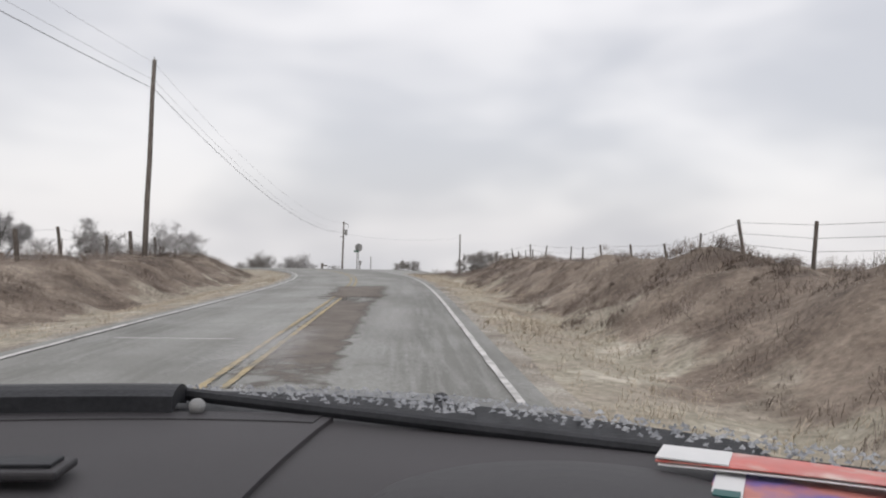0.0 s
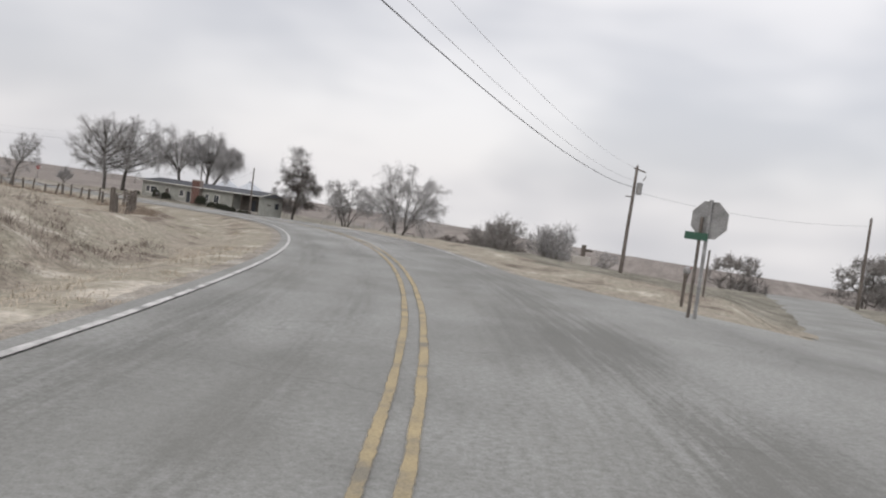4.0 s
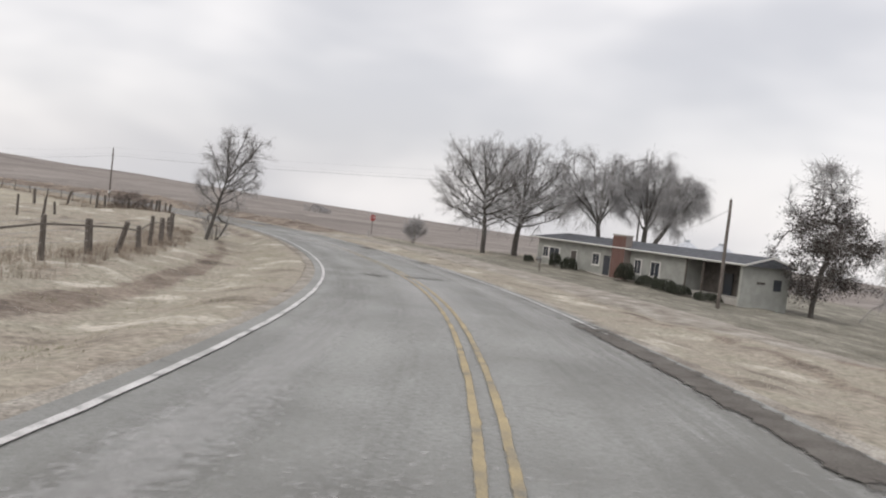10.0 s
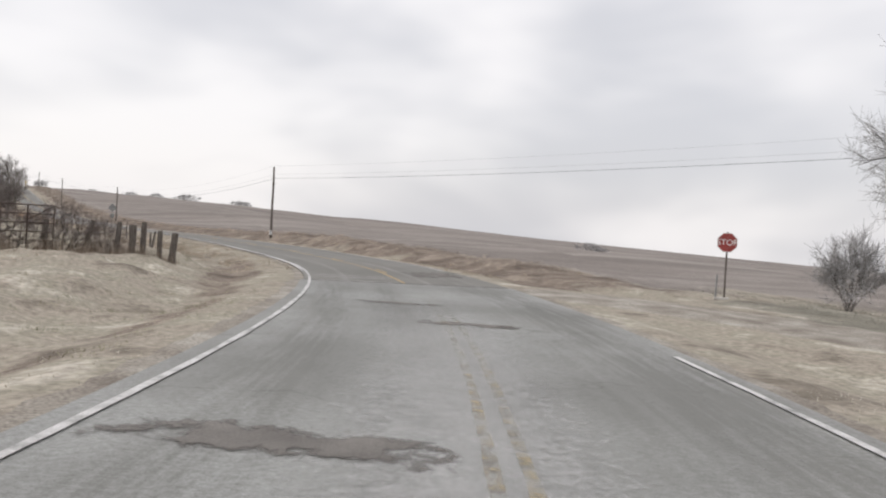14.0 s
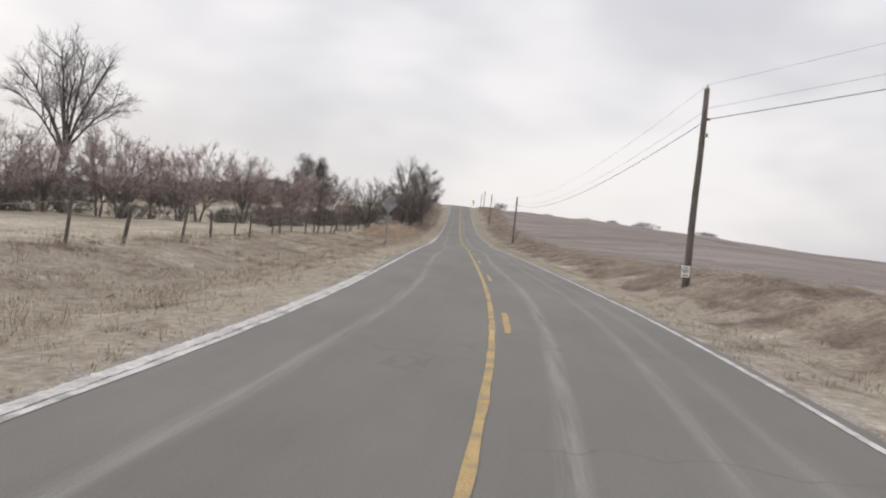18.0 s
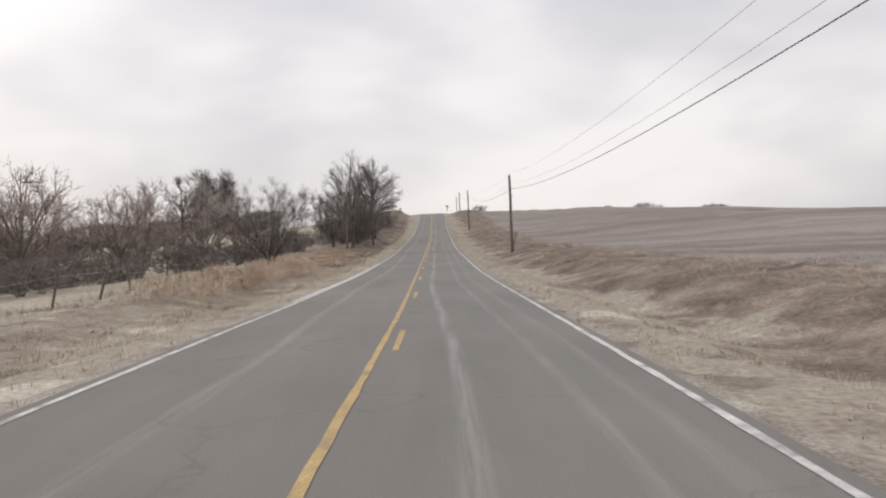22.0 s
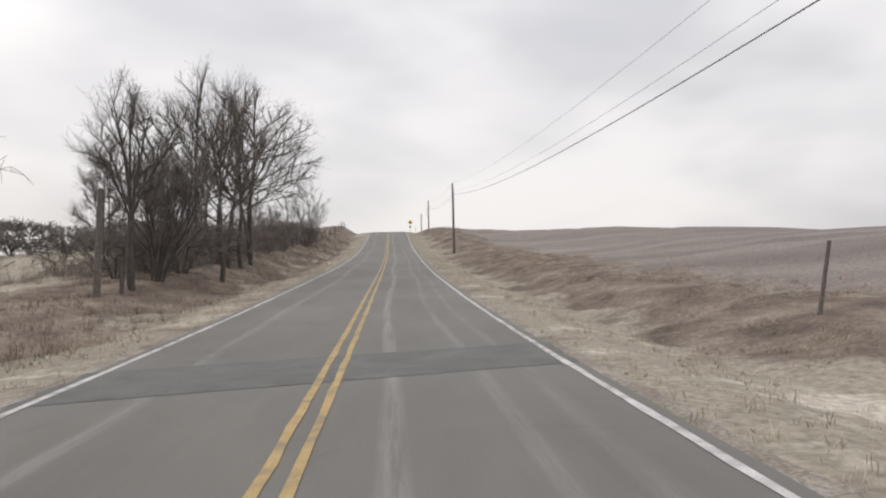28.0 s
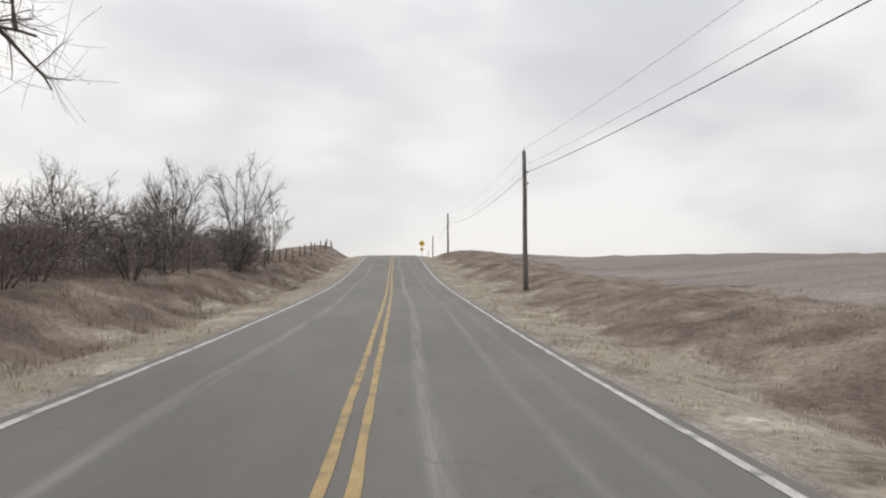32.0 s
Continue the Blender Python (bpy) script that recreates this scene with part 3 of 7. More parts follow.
def ground_z(x, y, place=None):
    """Height of the ground, levelled under the lanes."""
    x, y = np.atleast_1d(np.asarray(x, float)), np.atleast_1d(np.asarray(y, float))
    z = raw_ground(x, y, place)
    for c, cz, half in LANES:
        for a in range(0, len(x), 8000):
            b = slice(a, a + 8000)
            d2 = (x[b, None] - c[:, 0]) ** 2 + (y[b, None] - c[:, 1]) ** 2
            k = d2.argmin(1)
            w = 1 - smooth(half + 0.2, half + 4.0, np.sqrt(d2[np.arange(len(k)), k]))
            q = np.abs(place[1][b]) if place is not None else np.abs(road_place(x[b], y[b])[1]) if w.any() else np.full(len(k), 99.0)
            w = w * smooth(3.4, 4.4, q)
            z[b] = z[b] * (1 - w) + (cz[k] - 0.07) * w
    return z


def raw_ground(x, y, place=None):
    x, y = np.atleast_1d(np.asarray(x, float)), np.atleast_1d(np.asarray(y, float))
    out = np.empty(len(x))
    for a in range(0, len(x), 8000):
        b = slice(a, a + 8000)
        xs, ys = x[b], y[b]
        s, lat = road_place(xs, ys) if place is None else (place[0][b], place[1][b])
        q = np.abs(lat)
        zr = np.interp(s, RS, RZ) + np.interp(s, RS, RB) * np.clip(lat, -4, 4)
        bank = np.where(lat > 0, np.interp(s, *BANK_R) * (1 - 0.85 * smooth(11, 18, lat) * smooth(380, 420, s)), np.interp(s, *BANK_L))
        w = smooth(6, 30, q)
        mouth = (lat > 0) * smooth(36, 40, s) * (1 - smooth(64, 69, s))
        ditch = -0.06 - (0.35 * smooth(4.4, 6.6, q) - 0.3 * smooth(7.0, 11, q)) * (1 - mouth) - 0.06 * mouth
        rough = 0.07 * wavy(xs, ys, 0.9) + 0.05 * wavy(xs + 5, ys, 2.3) + 0.12 * wavy(xs, ys + 9, 0.31)
        rough = rough + (0.16 * wavy(xs + 3, ys, 0.75) + 0.1 * wavy(xs, ys + 2, 1.6)) * smooth(6.5, 9, q) * (1 - smooth(16, 24, q)) * np.clip(bank / 1.5, 0, 1)
        tuft = 0.6 * vnoise(xs, ys, 0.9) + 0.5 * vnoise(xs + 31, ys, 2.1)
        rough = rough + tuft * (0.035 + 0.16 * np.clip(bank, 0, 1) * smooth(5.8, 7.5, q)) * (1 - smooth(15, 24, q))
        out[b] = east_rise(xs, ys) + zr * (1 - w) + land(xs, ys) * w + ditch * (1 - 0.6 * w) + bank * smooth(5.6, 9.8, q) * (1 - w) + rough * smooth(4.4, 7, q)
    return out


for lane, half in ((SIDE_ROAD, 3.1), (GRAVEL_LANE, 2.2)):
    s_, l_ = road_place(lane[:, 0], lane[:, 1])
    w_ = smooth(4, 26, np.abs(l_))
    z_ = (np.interp(s_, RS, RZ) + np.interp(s_, RS, RB) * np.clip(l_, -4, 4)) * (1 - w_) + land(lane[:, 0], lane[:, 1]) * w_
    LANES.append((lane, z_, half))


def foot(x, y):
    return float(ground_z(x, y)[0])


# ---------------- ground ----------------
LATS = np.concatenate([[0, 2.5], np.arange(4.2, 13.01, 0.35), [13.5, 14, 14.6, 15.3, 16, 17, 18, 19, 20, 21.5, 23, 24.5, 26, 28, 30, 34, 38]])
LATS = np.concatenate([-LATS[:0:-1], LATS])
SS = np.concatenate([np.arange(-60, -24, 1.6), np.arange(-24, 470, 0.5), np.arange(470, 636, 1.6)])
gs, gl = [a.ravel() for a in np.meshgrid(SS, LATS, indexing="ij")]
gp = on_road(gs, gl)
gp[:, 2] = ground_z(gp[:, 0], gp[:, 1], (gs, gl))
nl = len(LATS)
gi = (np.arange(len(SS) - 1)[:, None] * nl + np.arange(nl - 1)[None]).ravel()


def cover_of(s, lat, x, y):
    """What grows where: shares of brown weeds, pale meadow and bare field; the rest is frosted turf."""
    jl = lat + 1.2 * wavy(x, y, 0.55) + 0.6 * wavy(x, y, 1.7)
    js = s + 8 * wavy(x, y, 0.21)
    far_l, far_s = lat + 7 * wavy(x, y, 0.06), s + 14 * wavy(x, y, 0.05)
    q = np.abs(jl)
    late, end = smooth(205, 222, js), smooth(345, 366, js)
    field = np.where(jl > 0, np.maximum(smooth(12, 15, jl) * late, smooth(95, 130, far_l) * smooth(40, 60, far_s) + smooth(40, 60, far_l) * (1 - smooth(40, 60, far_s))), smooth(66, 84, -far_l))
    meadow = np.where(jl > 0, 0, np.maximum(smooth(11.5, 14, -jl) * smooth(195, 214, js), smooth(28, 42, -far_l) * smooth(70, 90, far_s)))
    brown = smooth(5.9, 7.4, q) * (1 - smooth(46, 64, js)) * (1 - smooth(26, 40, q))
    brown = np.maximum(brown, np.where(jl > 0, smooth(6.2, 7.6, jl) * late, smooth(5.5, 7.5, -jl) * end * (1 - smooth(14.0 + 4 * smooth(415, 440, js), 17.5 + 4 * smooth(415, 440, js), -jl))))
    brown = np.maximum(brown, np.where(jl > 0, 0.5, 0.45) * smooth(5.0, 7.0, q) * (1 - smooth(11, 13.5, q)) * late)
    meadow = meadow * (1 - np.where(jl > 0, 0, brown)) * (1 - field)
    brown = brown * (1 - field)
    swath = smooth(0.05, 0.55, vnoise(s * 0.05, lat + 40, 0.75)) * smooth(64, 84, js) * (1 - smooth(225, 240, js)) * smooth(4.2, 5.2, q) * (1 - smooth(10, 12, q))
    brown = np.maximum(brown, 0.75 * swath)
    lawn = np.where(jl > 0, smooth(10, 13, jl) * smooth(66, 90, far_s) * (1 - smooth(196, 212, js)), 0) * (1 - field)
    return np.stack([brown, meadow, field, lawn], -1)


def paint_cover(ob, w):
    at = ob.data.color_attributes.new("cover", "FLOAT_COLOR", "POINT")
    at.data.foreach_set("color", w.astype(np.float32).ravel())


verge = new("ground_verge", mesh_from("ground_verge", gp.tolist(), np.stack([gi, gi + 1, gi + nl + 1, gi + nl], 1).tolist(), M_COVER, True))
paint_cover(verge, cover_of(gs, gl, gp[:, 0], gp[:, 1]))
tagged(verge, "frosty dry-grass verge and ditch along the road", "ground", kind="structure")
u = np.linspace(-1, 1, 190)
u = np.sinh(u * 3.4) / math.sinh(3.4)
fx, fy = np.meshgrid(-200 + 2600 * u, 120 + 2600 * u, indexing="ij")
fx, fy = fx.ravel(), fy.ravel()
fs, fl = road_place(fx, fy)
inside = (np.abs(fl) < 30) & (fs > -52) & (fs < 628)
fz = ground_z(fx, fy, (fs, fl)) - np.where((np.abs(fl) < 40) & (fs > -60) & (fs < 636), 0.35, 0.0)
n1 = len(u)
fi = (np.arange(n1 - 1)[:, None] * n1 + np.arange(n1 - 1)[None]).ravel()
quads = np.stack([fi, fi + n1, fi + n1 + 1, fi + 1], 1)
quads = quads[~inside[quads].all(1)]
field = new("ground_field", mesh_from("ground_field", np.stack([fx, fy, fz], 1).tolist(), quads.tolist(), M_COVER, True))
paint_cover(field, cover_of(fs, fl, fx, fy))
tagged(field, "brown bare winter farmland reaching the horizon", "ground", kind="structure")


# ---------------- road ----------------
def strip(name, s0, s1, l0, l1, mat, dz, label="", step=1.0, skew=0.0, parent=None, ragged=0.0, thick=0.0, nl=2, oval=False):
    """A ribbon on the road between two distances along it and two distances from its middle, with a uv map in metres."""
    ss = np.linspace(s0, s1, max(2, int((s1 - s0) / step) + 1))
    la = np.linspace(l0, l1, nl)
    S, L = np.meshgrid(ss, la, indexing="ij")
    if ragged:
        rg = random.Random(name + str(s0) + str(l0))
        for k in range(len(ss)):
            L[k, 0] += rg.uniform(-1, 1) * ragged
            L[k, -1] += rg.uniform(-1, 1) * ragged
    if oval:
        u = np.sqrt(np.maximum(0.02, 1 - np.linspace(-1, 1, len(ss)) ** 2))[:, None]
        L = (l0 + l1) / 2 + (L - (l0 + l1) / 2) * u
    S = S + L * skew
    P = on_road(S.ravel(), L.ravel(), dz)
    k = (np.arange(len(ss) - 1)[:, None] * nl + np.arange(nl - 1)[None]).ravel()
    F = np.stack([k, k + 1, k + nl + 1, k + nl], 1).tolist()
    V = P.tolist()
    if thick:
        m = len(V)
        rim = [i * nl for i in range(len(ss))] + [len(ss) * nl - nl + j for j in range(1, nl)] + [i * nl + nl - 1 for i in range(len(ss) - 2, -1, -1)] + list(range(nl - 2, 0, -1))
        V += [(V[i][0], V[i][1], V[i][2] - thick) for i in rim]
        q = len(rim)
        F += [(rim[i], m + i, m + (i + 1) % q, rim[(i + 1) % q]) for i in range(q)]
    me = mesh_from(name, V, F, mat)
    uvl = me.uv_layers.new(name="road")
    sv, lv = S.ravel(), L.ravel()
    idx = np.empty(len(me.loops), dtype=np.int64)
    me.loops.foreach_get("vertex_index", idx)
    idx = np.where(idx < len(sv), idx, 0)
    uvl.data.foreach_set("uv", np.stack([sv[idx], lv[idx]], 1).ravel())
    own = me.uv_layers.new(name="patch")
    un, vn = [g.ravel() for g in np.meshgrid(np.linspace(0, 1, len(ss)), np.linspace(0, 1, nl), indexing="ij")]
    own.data.foreach_set("uv", np.stack([un[idx], vn[idx]], 1).ravel())
    ob = new(name, me)
    ob.parent = parent
    return tagged(ob, label) if label else ob


EDGE = 3.3
road_1 = tagged(strip("road_frosted", -60, 203, -3.62, 3.62, M_FROSTROAD, 0.0, thick=0.25, nl=9), "frost-mottled grey asphalt country road in a long bend", "road", kind="structure")
road_2 = tagged(strip("road_straight", 203, 638, -3.5, 3.5, M_ROAD, 0.012, thick=0.25, nl=9), "smooth grey salted asphalt country road running uphill", "road", kind="structure")
for side in (-1, 1):
    for a, b, w in ((-60, 203, 0.12), (203, 638, 0.0)):
        sh = strip("shoulder", a, b, (3.43 + w) * side, (3.8 + 1.5 * w) * side, M_GRAVEL, -0.03, step=0.4, ragged=0.08, nl=4)
        tagged(sh, "narrow frosty gravel shoulder beside the asphalt", "shoulder", kind="structure")
for side in (-1, 1):
    for a, b in ((-60, 46), (70, 188), (213, 638)) if side > 0 else ((-60, 638),):
        ln = strip("edge_line", a, b, (EDGE - 0.05) * side, (EDGE + 0.05) * side, M_WHITE, 0.018, step=0.7, ragged=0.012)
        tagged(ln, "worn white painted edge line on the asphalt", "road line", kind="structure")
for a, b, c0, c1, mat in ((-60, 203, -0.19, -0.07, M_FADED), (-60, 203, 0.07, 0.19, M_FADED), (203, 638, -0.17, -0.07, M_YELLOW), (352, 638, 0.07, 0.17, M_YELLOW)):
    ln = strip("centre_line", a, b, c0, c1, mat, 0.02, step=0.7, ragged=0.012, nl=3)
    tagged(ln, "worn yellow painted centre line on the asphalt", "road line", kind="structure")
dash = 210.0
while dash < 350:
    tagged(strip("centre_dash", dash, dash + 3.0, 0.07, 0.18, M_YELLOW, 0.02, step=0.5, ragged=0.012), "short yellow painted dash beside the centre line", "road line", "centre dashes", "structure")
    dash += 12.2


def lane_ribbon(name, k, width, mat, label):
    """A lane laid along its route, level across."""
    c, cz, half = LANES[k]
    d = np.gradient(c, axis=0)
    d /= np.linalg.norm(d, axis=1, keepdims=True)
    nrm = np.stack([d[:, 1], -d[:, 0]], 1)
    offs = np.linspace(-0.5, 0.5, 7) * width
    P = c[:, None] + nrm[:, None] * offs[None, :, None]
    rg = np.random.default_rng(4)
    for side in (0, -1):
        P[:, side] += nrm * rg.normal(0, 0.1, (len(c), 1))
    x, y = P[..., 0].ravel(), P[..., 1].ravel()
    z = np.repeat(cz, 7) - 0.015 - 0.06 * np.tile((np.linspace(-1, 1, 7) ** 4), len(c))
    q = (np.arange(len(c) - 1)[:, None] * 7 + np.arange(6)[None]).ravel()
    me = mesh_from(name, np.stack([x, y, z], 1).tolist(), np.stack([q, q + 7, q + 8, q + 1], 1).tolist(), mat, True)
    uvl = me.uv_layers.new(name="road")
    idx = np.empty(len(me.loops), dtype=np.int64)
    me.loops.foreach_get("vertex_index", idx)
    uvl.data.foreach_set("uv", np.stack([x[idx], y[idx]], 1).ravel())
    return tagged(new(name, me), label, "road", kind="structure")


def apron(name, mat, label):
    """The paved mouth of the side road, fanning out from the road's edge."""
    ss = np.arange(37.0, 68.1, 0.5)
    out = np.interp(ss, [37, 40, 44, 50, 56, 60, 64, 68], [3.75, 5.6, 7.4, 8.6, 8.8, 7.4, 5.4, 3.75])
    S, U = np.meshgrid(ss, np.linspace(0, 1, 9), indexing="ij")
    L = 3.5 + (out[:, None] - 3.5) * U
    pts = on_road(S.ravel(), L.ravel(), -0.004)
    pts[:, 2] -= 0.05 * U.ravel() ** 3
    q = (np.arange(len(ss) - 1)[:, None] * 9 + np.arange(8)[None]).ravel()
    me = mesh_from(name, pts.tolist(), np.stack([q, q + 1, q + 10, q + 9], 1).tolist(), mat, True)
    uvl = me.uv_layers.new(name="road")
    idx = np.empty(len(me.loops), dtype=np.int64)
    me.loops.foreach_get("vertex_index", idx)
    uvl.data.foreach_set("uv", np.stack([S.ravel()[idx], L.ravel()[idx]], 1).ravel())
    return tagged(new(name, me), label, "road", kind="structure")


apron("road_junction", M_FROSTROAD, "frosty paved mouth of the side road at the junction")
lane_ribbon("side_road", 0, 6.2, M_FROSTROAD, "frosty asphalt side road leaving the bend at a junction")
lane_ribbon("gravel_lane", 1, 4.2, M_GRAVEL, "pale gravel lane running before the house")


# ---------------- trees ----------------
def grow(seed, height, width, base=0.25, peak=0.5, taper=0.5, trunk=0.45, limbs=260, twigs=2600, tlen=0.7, droop=0.0, stems=1, splay=0.25, lean=(0, 0), lumps=26, loose=0.1, up=0.4, thick=0.02, bits=2, reach=(0, 0), crook=0.55, side=1.0):
    """Branches of a bare tree, drawn out to points spread through its crown, and fine twigs along them, as rows of
    start, end, two radii and level. base, peak: where the crown begins and is widest, as parts of the height."""
    rg = np.random.default_rng(seed)
    R = width / 2

    def girth(u):
        lo = np.sqrt(np.clip(1 - ((peak - u) / (peak * 1.08 + 0.02)) ** 2, 0.0, 1))
        hi = np.clip(1 - ((u - peak) / (1.02 - peak)) ** 2, 0.0, 1) ** taper
        return np.where(u < peak, lo, hi)

    def crown_points(n, fill):
        u, a = rg.uniform(0, 1, n) ** 0.9, rg.uniform(0, 2 * math.pi, n)
        r = R * girth(u) * rg.uniform(fill, 1, n) ** 0.5 * (1 + 0.13 * np.sin(3 * a + 5 * u + seed) + 0.1 * np.sin(5 * a - 7 * u))
        z = height * (base + (1 - base) * u)
        return np.stack([r * np.cos(a) + lean[0] * z + reach[0] * r, r * np.sin(a) + lean[1] * z + reach[1] * r, z], -1)

    heart = crown_points(lumps, 0.25)
    aim = np.concatenate([heart, heart[rg.integers(0, lumps, limbs)] + rg.normal(0, 1, (limbs, 3)) * (width * loose, width * loose, height * loose * 0.7), crown_points(limbs // 3, 0.1)])
    aim = aim[(aim[:, 2] > height * base * 0.8) & (aim[:, 2] < height * 1.02)]
    step = height / 24
    cap = 40 * len(aim) + 400
    pos, par, way = np.zeros((cap, 3)), np.full(cap, -1), np.zeros((cap, 3))
    n = 0
    for s in range(stems):
        a = 2 * math.pi * (s + rg.uniform(-0.3, 0.3)) / stems
        o = 0 if stems == 1 else splay * rg.uniform(0.6, 1.3)
        d = np.array((math.cos(a) * o + lean[0], math.sin(a) * o + lean[1], 1.0))
        p = np.array((math.cos(a), math.sin(a), 0.0)) * (0 if stems == 1 else 0.015 * height) + (0, 0, -0.35)
        top = height * trunk * rg.uniform(0.85, 1.1)
        last = -1
        while p[2] < top and n < cap:
            pos[n], par[n], way[n] = p, last, d / np.linalg.norm(d)
            last, n = n, n + 1
            d = d + rg.normal(0, 0.05, 3) * (1, 1, 0.3)
            p = p + d / np.linalg.norm(d) * step
    stop = 0.75 * height * base if stems == 1 else 0.3 * height * base
    root = np.array((lean[0], lean[1], 1.0)) * height * trunk * 0.7
    for t in aim[np.argsort(np.linalg.norm(aim - root, axis=1))]:
        d = pos[:n] - t
        cost = np.sqrt((d * d * (side * side, side * side, 1)).sum(1)) + up * 1.6 * np.maximum(0, d[:, 2] + 0.02 * height) + 9.0 * (pos[:n, 2] < stop)
        i = int(np.argmin(cost))
        gap = float(np.linalg.norm(t - pos[i]))
        k = max(1, int(gap / step))
        ctl = pos[i] + way[i] * gap * 0.3 + (0, 0, gap * 0.12 * up) + rg.normal(0, 0.07 * crook, 3) * gap
        last, p0 = i, pos[i].copy()
        for j in range(1, k + 1):
            f = j / k
            p = p0 * (1 - f) ** 2 + ctl * 2 * f * (1 - f) + t * f * f + (rg.normal(0, 0.1 * crook, 3) * step if j < k else 0)
            if n >= cap:
                break
            w = p - pos[last]
            pos[n], par[n], way[n] = p, last, w / (np.linalg.norm(w) + 1e-9)
            last, n = n, n + 1
    load = np.ones(n)
    for i in range(n - 1, -1, -1):
        if par[i] >= 0:
            load[par[i]] += load[i]
    rad = height * thick * (load / load.max()) ** 0.5
    kid = np.nonzero(par[:n] >= 0)[0]
    dad = par[kid]
    thick_in = np.minimum(rad[dad], rad[kid] * 1.5)
    rows = [np.column_stack([pos[dad], pos[kid], thick_in, rad[kid], np.where(rad[kid] > rad.max() * 0.2, 0, 2)])]
    # fine twigs, two or three bends each
    fit = np.nonzero((load < 12) & (pos[:n, 2] > height * base * 0.7))[0]
    own = fit[rg.integers(0, len(fit), twigs)]
    p = pos[own] + (pos[np.maximum(par[own], 0)] - pos[own]) * rg.uniform(0, 1, (twigs, 1))
    d = way[own] * 0.8 + rg.normal(0, 0.6, (twigs, 3)) + (0, 0, 0.35 * up)
    length = tlen * rg.uniform(0.5, 1.4, twigs)[:, None] / bits
    for k in range(bits):
        d = d / np.linalg.norm(d, axis=1, keepdims=True) + (0, 0, -droop * (0.6 + 0.5 * k))
        d = d / np.linalg.norm(d, axis=1, keepdims=True)
        q = p + d * length
        q[:, 2] = np.maximum(q[:, 2], 0.1)
        rows.append(np.column_stack([p, q, np.full(twigs, 0.0), np.full(twigs, 0.0), np.full(twigs, 4)]))
        p, d = q, d + rg.normal(0, 0.22, (twigs, 3))
    return np.concatenate(rows)


def grow_forked(seed, height, width, trunk=0.62, limbs=9, sub=(7, 6, 4), spread=0.7, droop=0.0, fork=0.3, lean=(0, 0), stems=1, up=0.5, depth=4, thick=0.024, twigs=2500, tlen=0.7, hang=0.0):
    """Branches of a bare tree as rows of start, end, two radii and level, grown to the height and crown width given."""
    rg = random.Random(seed)
    seg = []

    def branch(p, d, length, r, level):
        steps = (6, 6, 4, 3, 2)[min(level, 4)]
        pts, dirs = [p], [d]
        for k in range(steps):
            wob = 0.07 if level == 0 else 0.17
            d = d + Vector((rg.gauss(0, wob), rg.gauss(0, wob), rg.gauss(0, wob * 0.6)))
            if level in (1, 2):
                d = d + Vector((0, 0, up * 0.16 - droop * 0.05 * k))
            if level >= 3:
                d = d + Vector((0, 0, up * 0.05 - droop * (0.35 + 0.3 * k)))
            d.normalize()
            pts.append(pts[-1] + d * (length / steps))
            dirs.append(d.copy())
        end = 0.35 if level == 0 else 0.25
        rad = [r * (1 - (1 - end) * (k / steps) ** 0.8) for k in range(steps + 1)]
        for k in range(steps):
            seg.append((*pts[k], *pts[k + 1], rad[k], rad[k + 1], level))
        if level >= depth:
            return
        count = limbs if level == 0 else sub[min(level - 1, len(sub) - 1)]
        count = max(2, round(count * rg.uniform(0.8, 1.2)))
        for c in range(count):
            f0 = fork if level == 0 else 0.15
            f = min(0.999, f0 + (1 - f0) * (c + rg.uniform(0.2, 1.0)) / count)
            k = min(steps - 1, int(f * steps))
            q = pts[k].lerp(pts[k + 1], f * steps - k)
            ax = dirs[k + 1]
            side = ax.orthogonal().normalized()
            side.rotate(Matrix.Rotation(c * 2.4 + rg.uniform(-0.5, 0.5), 3, ax))
            wide = spread * rg.uniform(0.7, 1.25) * (1.3 - 0.7 * f if level == 0 else 1.0)
            nd = (ax * math.cos(wide) + side * math.sin(wide)).normalized()
            ratio = (0.82, 0.52, 0.5, 0.5)[min(level, 3)]
            nl = length * ratio * rg.uniform(0.72, 1.15) * (1.15 - 0.5 * f)
            branch(q, nd, nl, max(0.007, min(rad[k] * 0.55, r * 0.45)), level + 1)

    for s in range(stems):
        if stems == 1:
            branch(Vector((0, 0, 0)), Vector((lean[0], lean[1], 1)).normalized(), height * trunk, height * thick, 0)
        else:
            a = 2 * math.pi * s / stems + rg.uniform(-0.4, 0.4)
            o = rg.uniform(0.15, 0.5)
            d = Vector((math.cos(a) * o + lean[0], math.sin(a) * o + lean[1], 1)).normalized()
            branch(Vector((math.cos(a) * 0.15, math.sin(a) * 0.15, 0)), d, height * trunk * rg.uniform(0.8, 1.1), height * thick * 0.6, 0)
    seg = np.array(seg)
    kz = height / seg[:, 5].max()
    far = np.percentile(np.hypot(seg[:, 3] - seg[:, 3].mean(), seg[:, 4] - seg[:, 4].mean()), 97)
    kx = (width / 2) / far
    seg[:, [0, 1, 3, 4]] *= kx
    seg[:, [2, 5]] *= kz
    root = (seg[:, 8] == 0) & (seg[:, 2] < 0.05)
    seg[root, 2] -= 0.4
    # fine twigs along the outer branches
    ng = np.random.default_rng(seed)
    own = seg[seg[:, 8] >= depth - 1]
    own = own[ng.integers(0, len(own), twigs)]
    p = own[:, 0:3] + (own[:, 3:6] - own[:, 0:3]) * ng.uniform(0, 1, (twigs, 1))
    d = own[:, 3:6] - own[:, 0:3]
    d = d / (np.linalg.norm(d, axis=1, keepdims=True) + 1e-9) + ng.normal(0, 0.32, (twigs, 3))
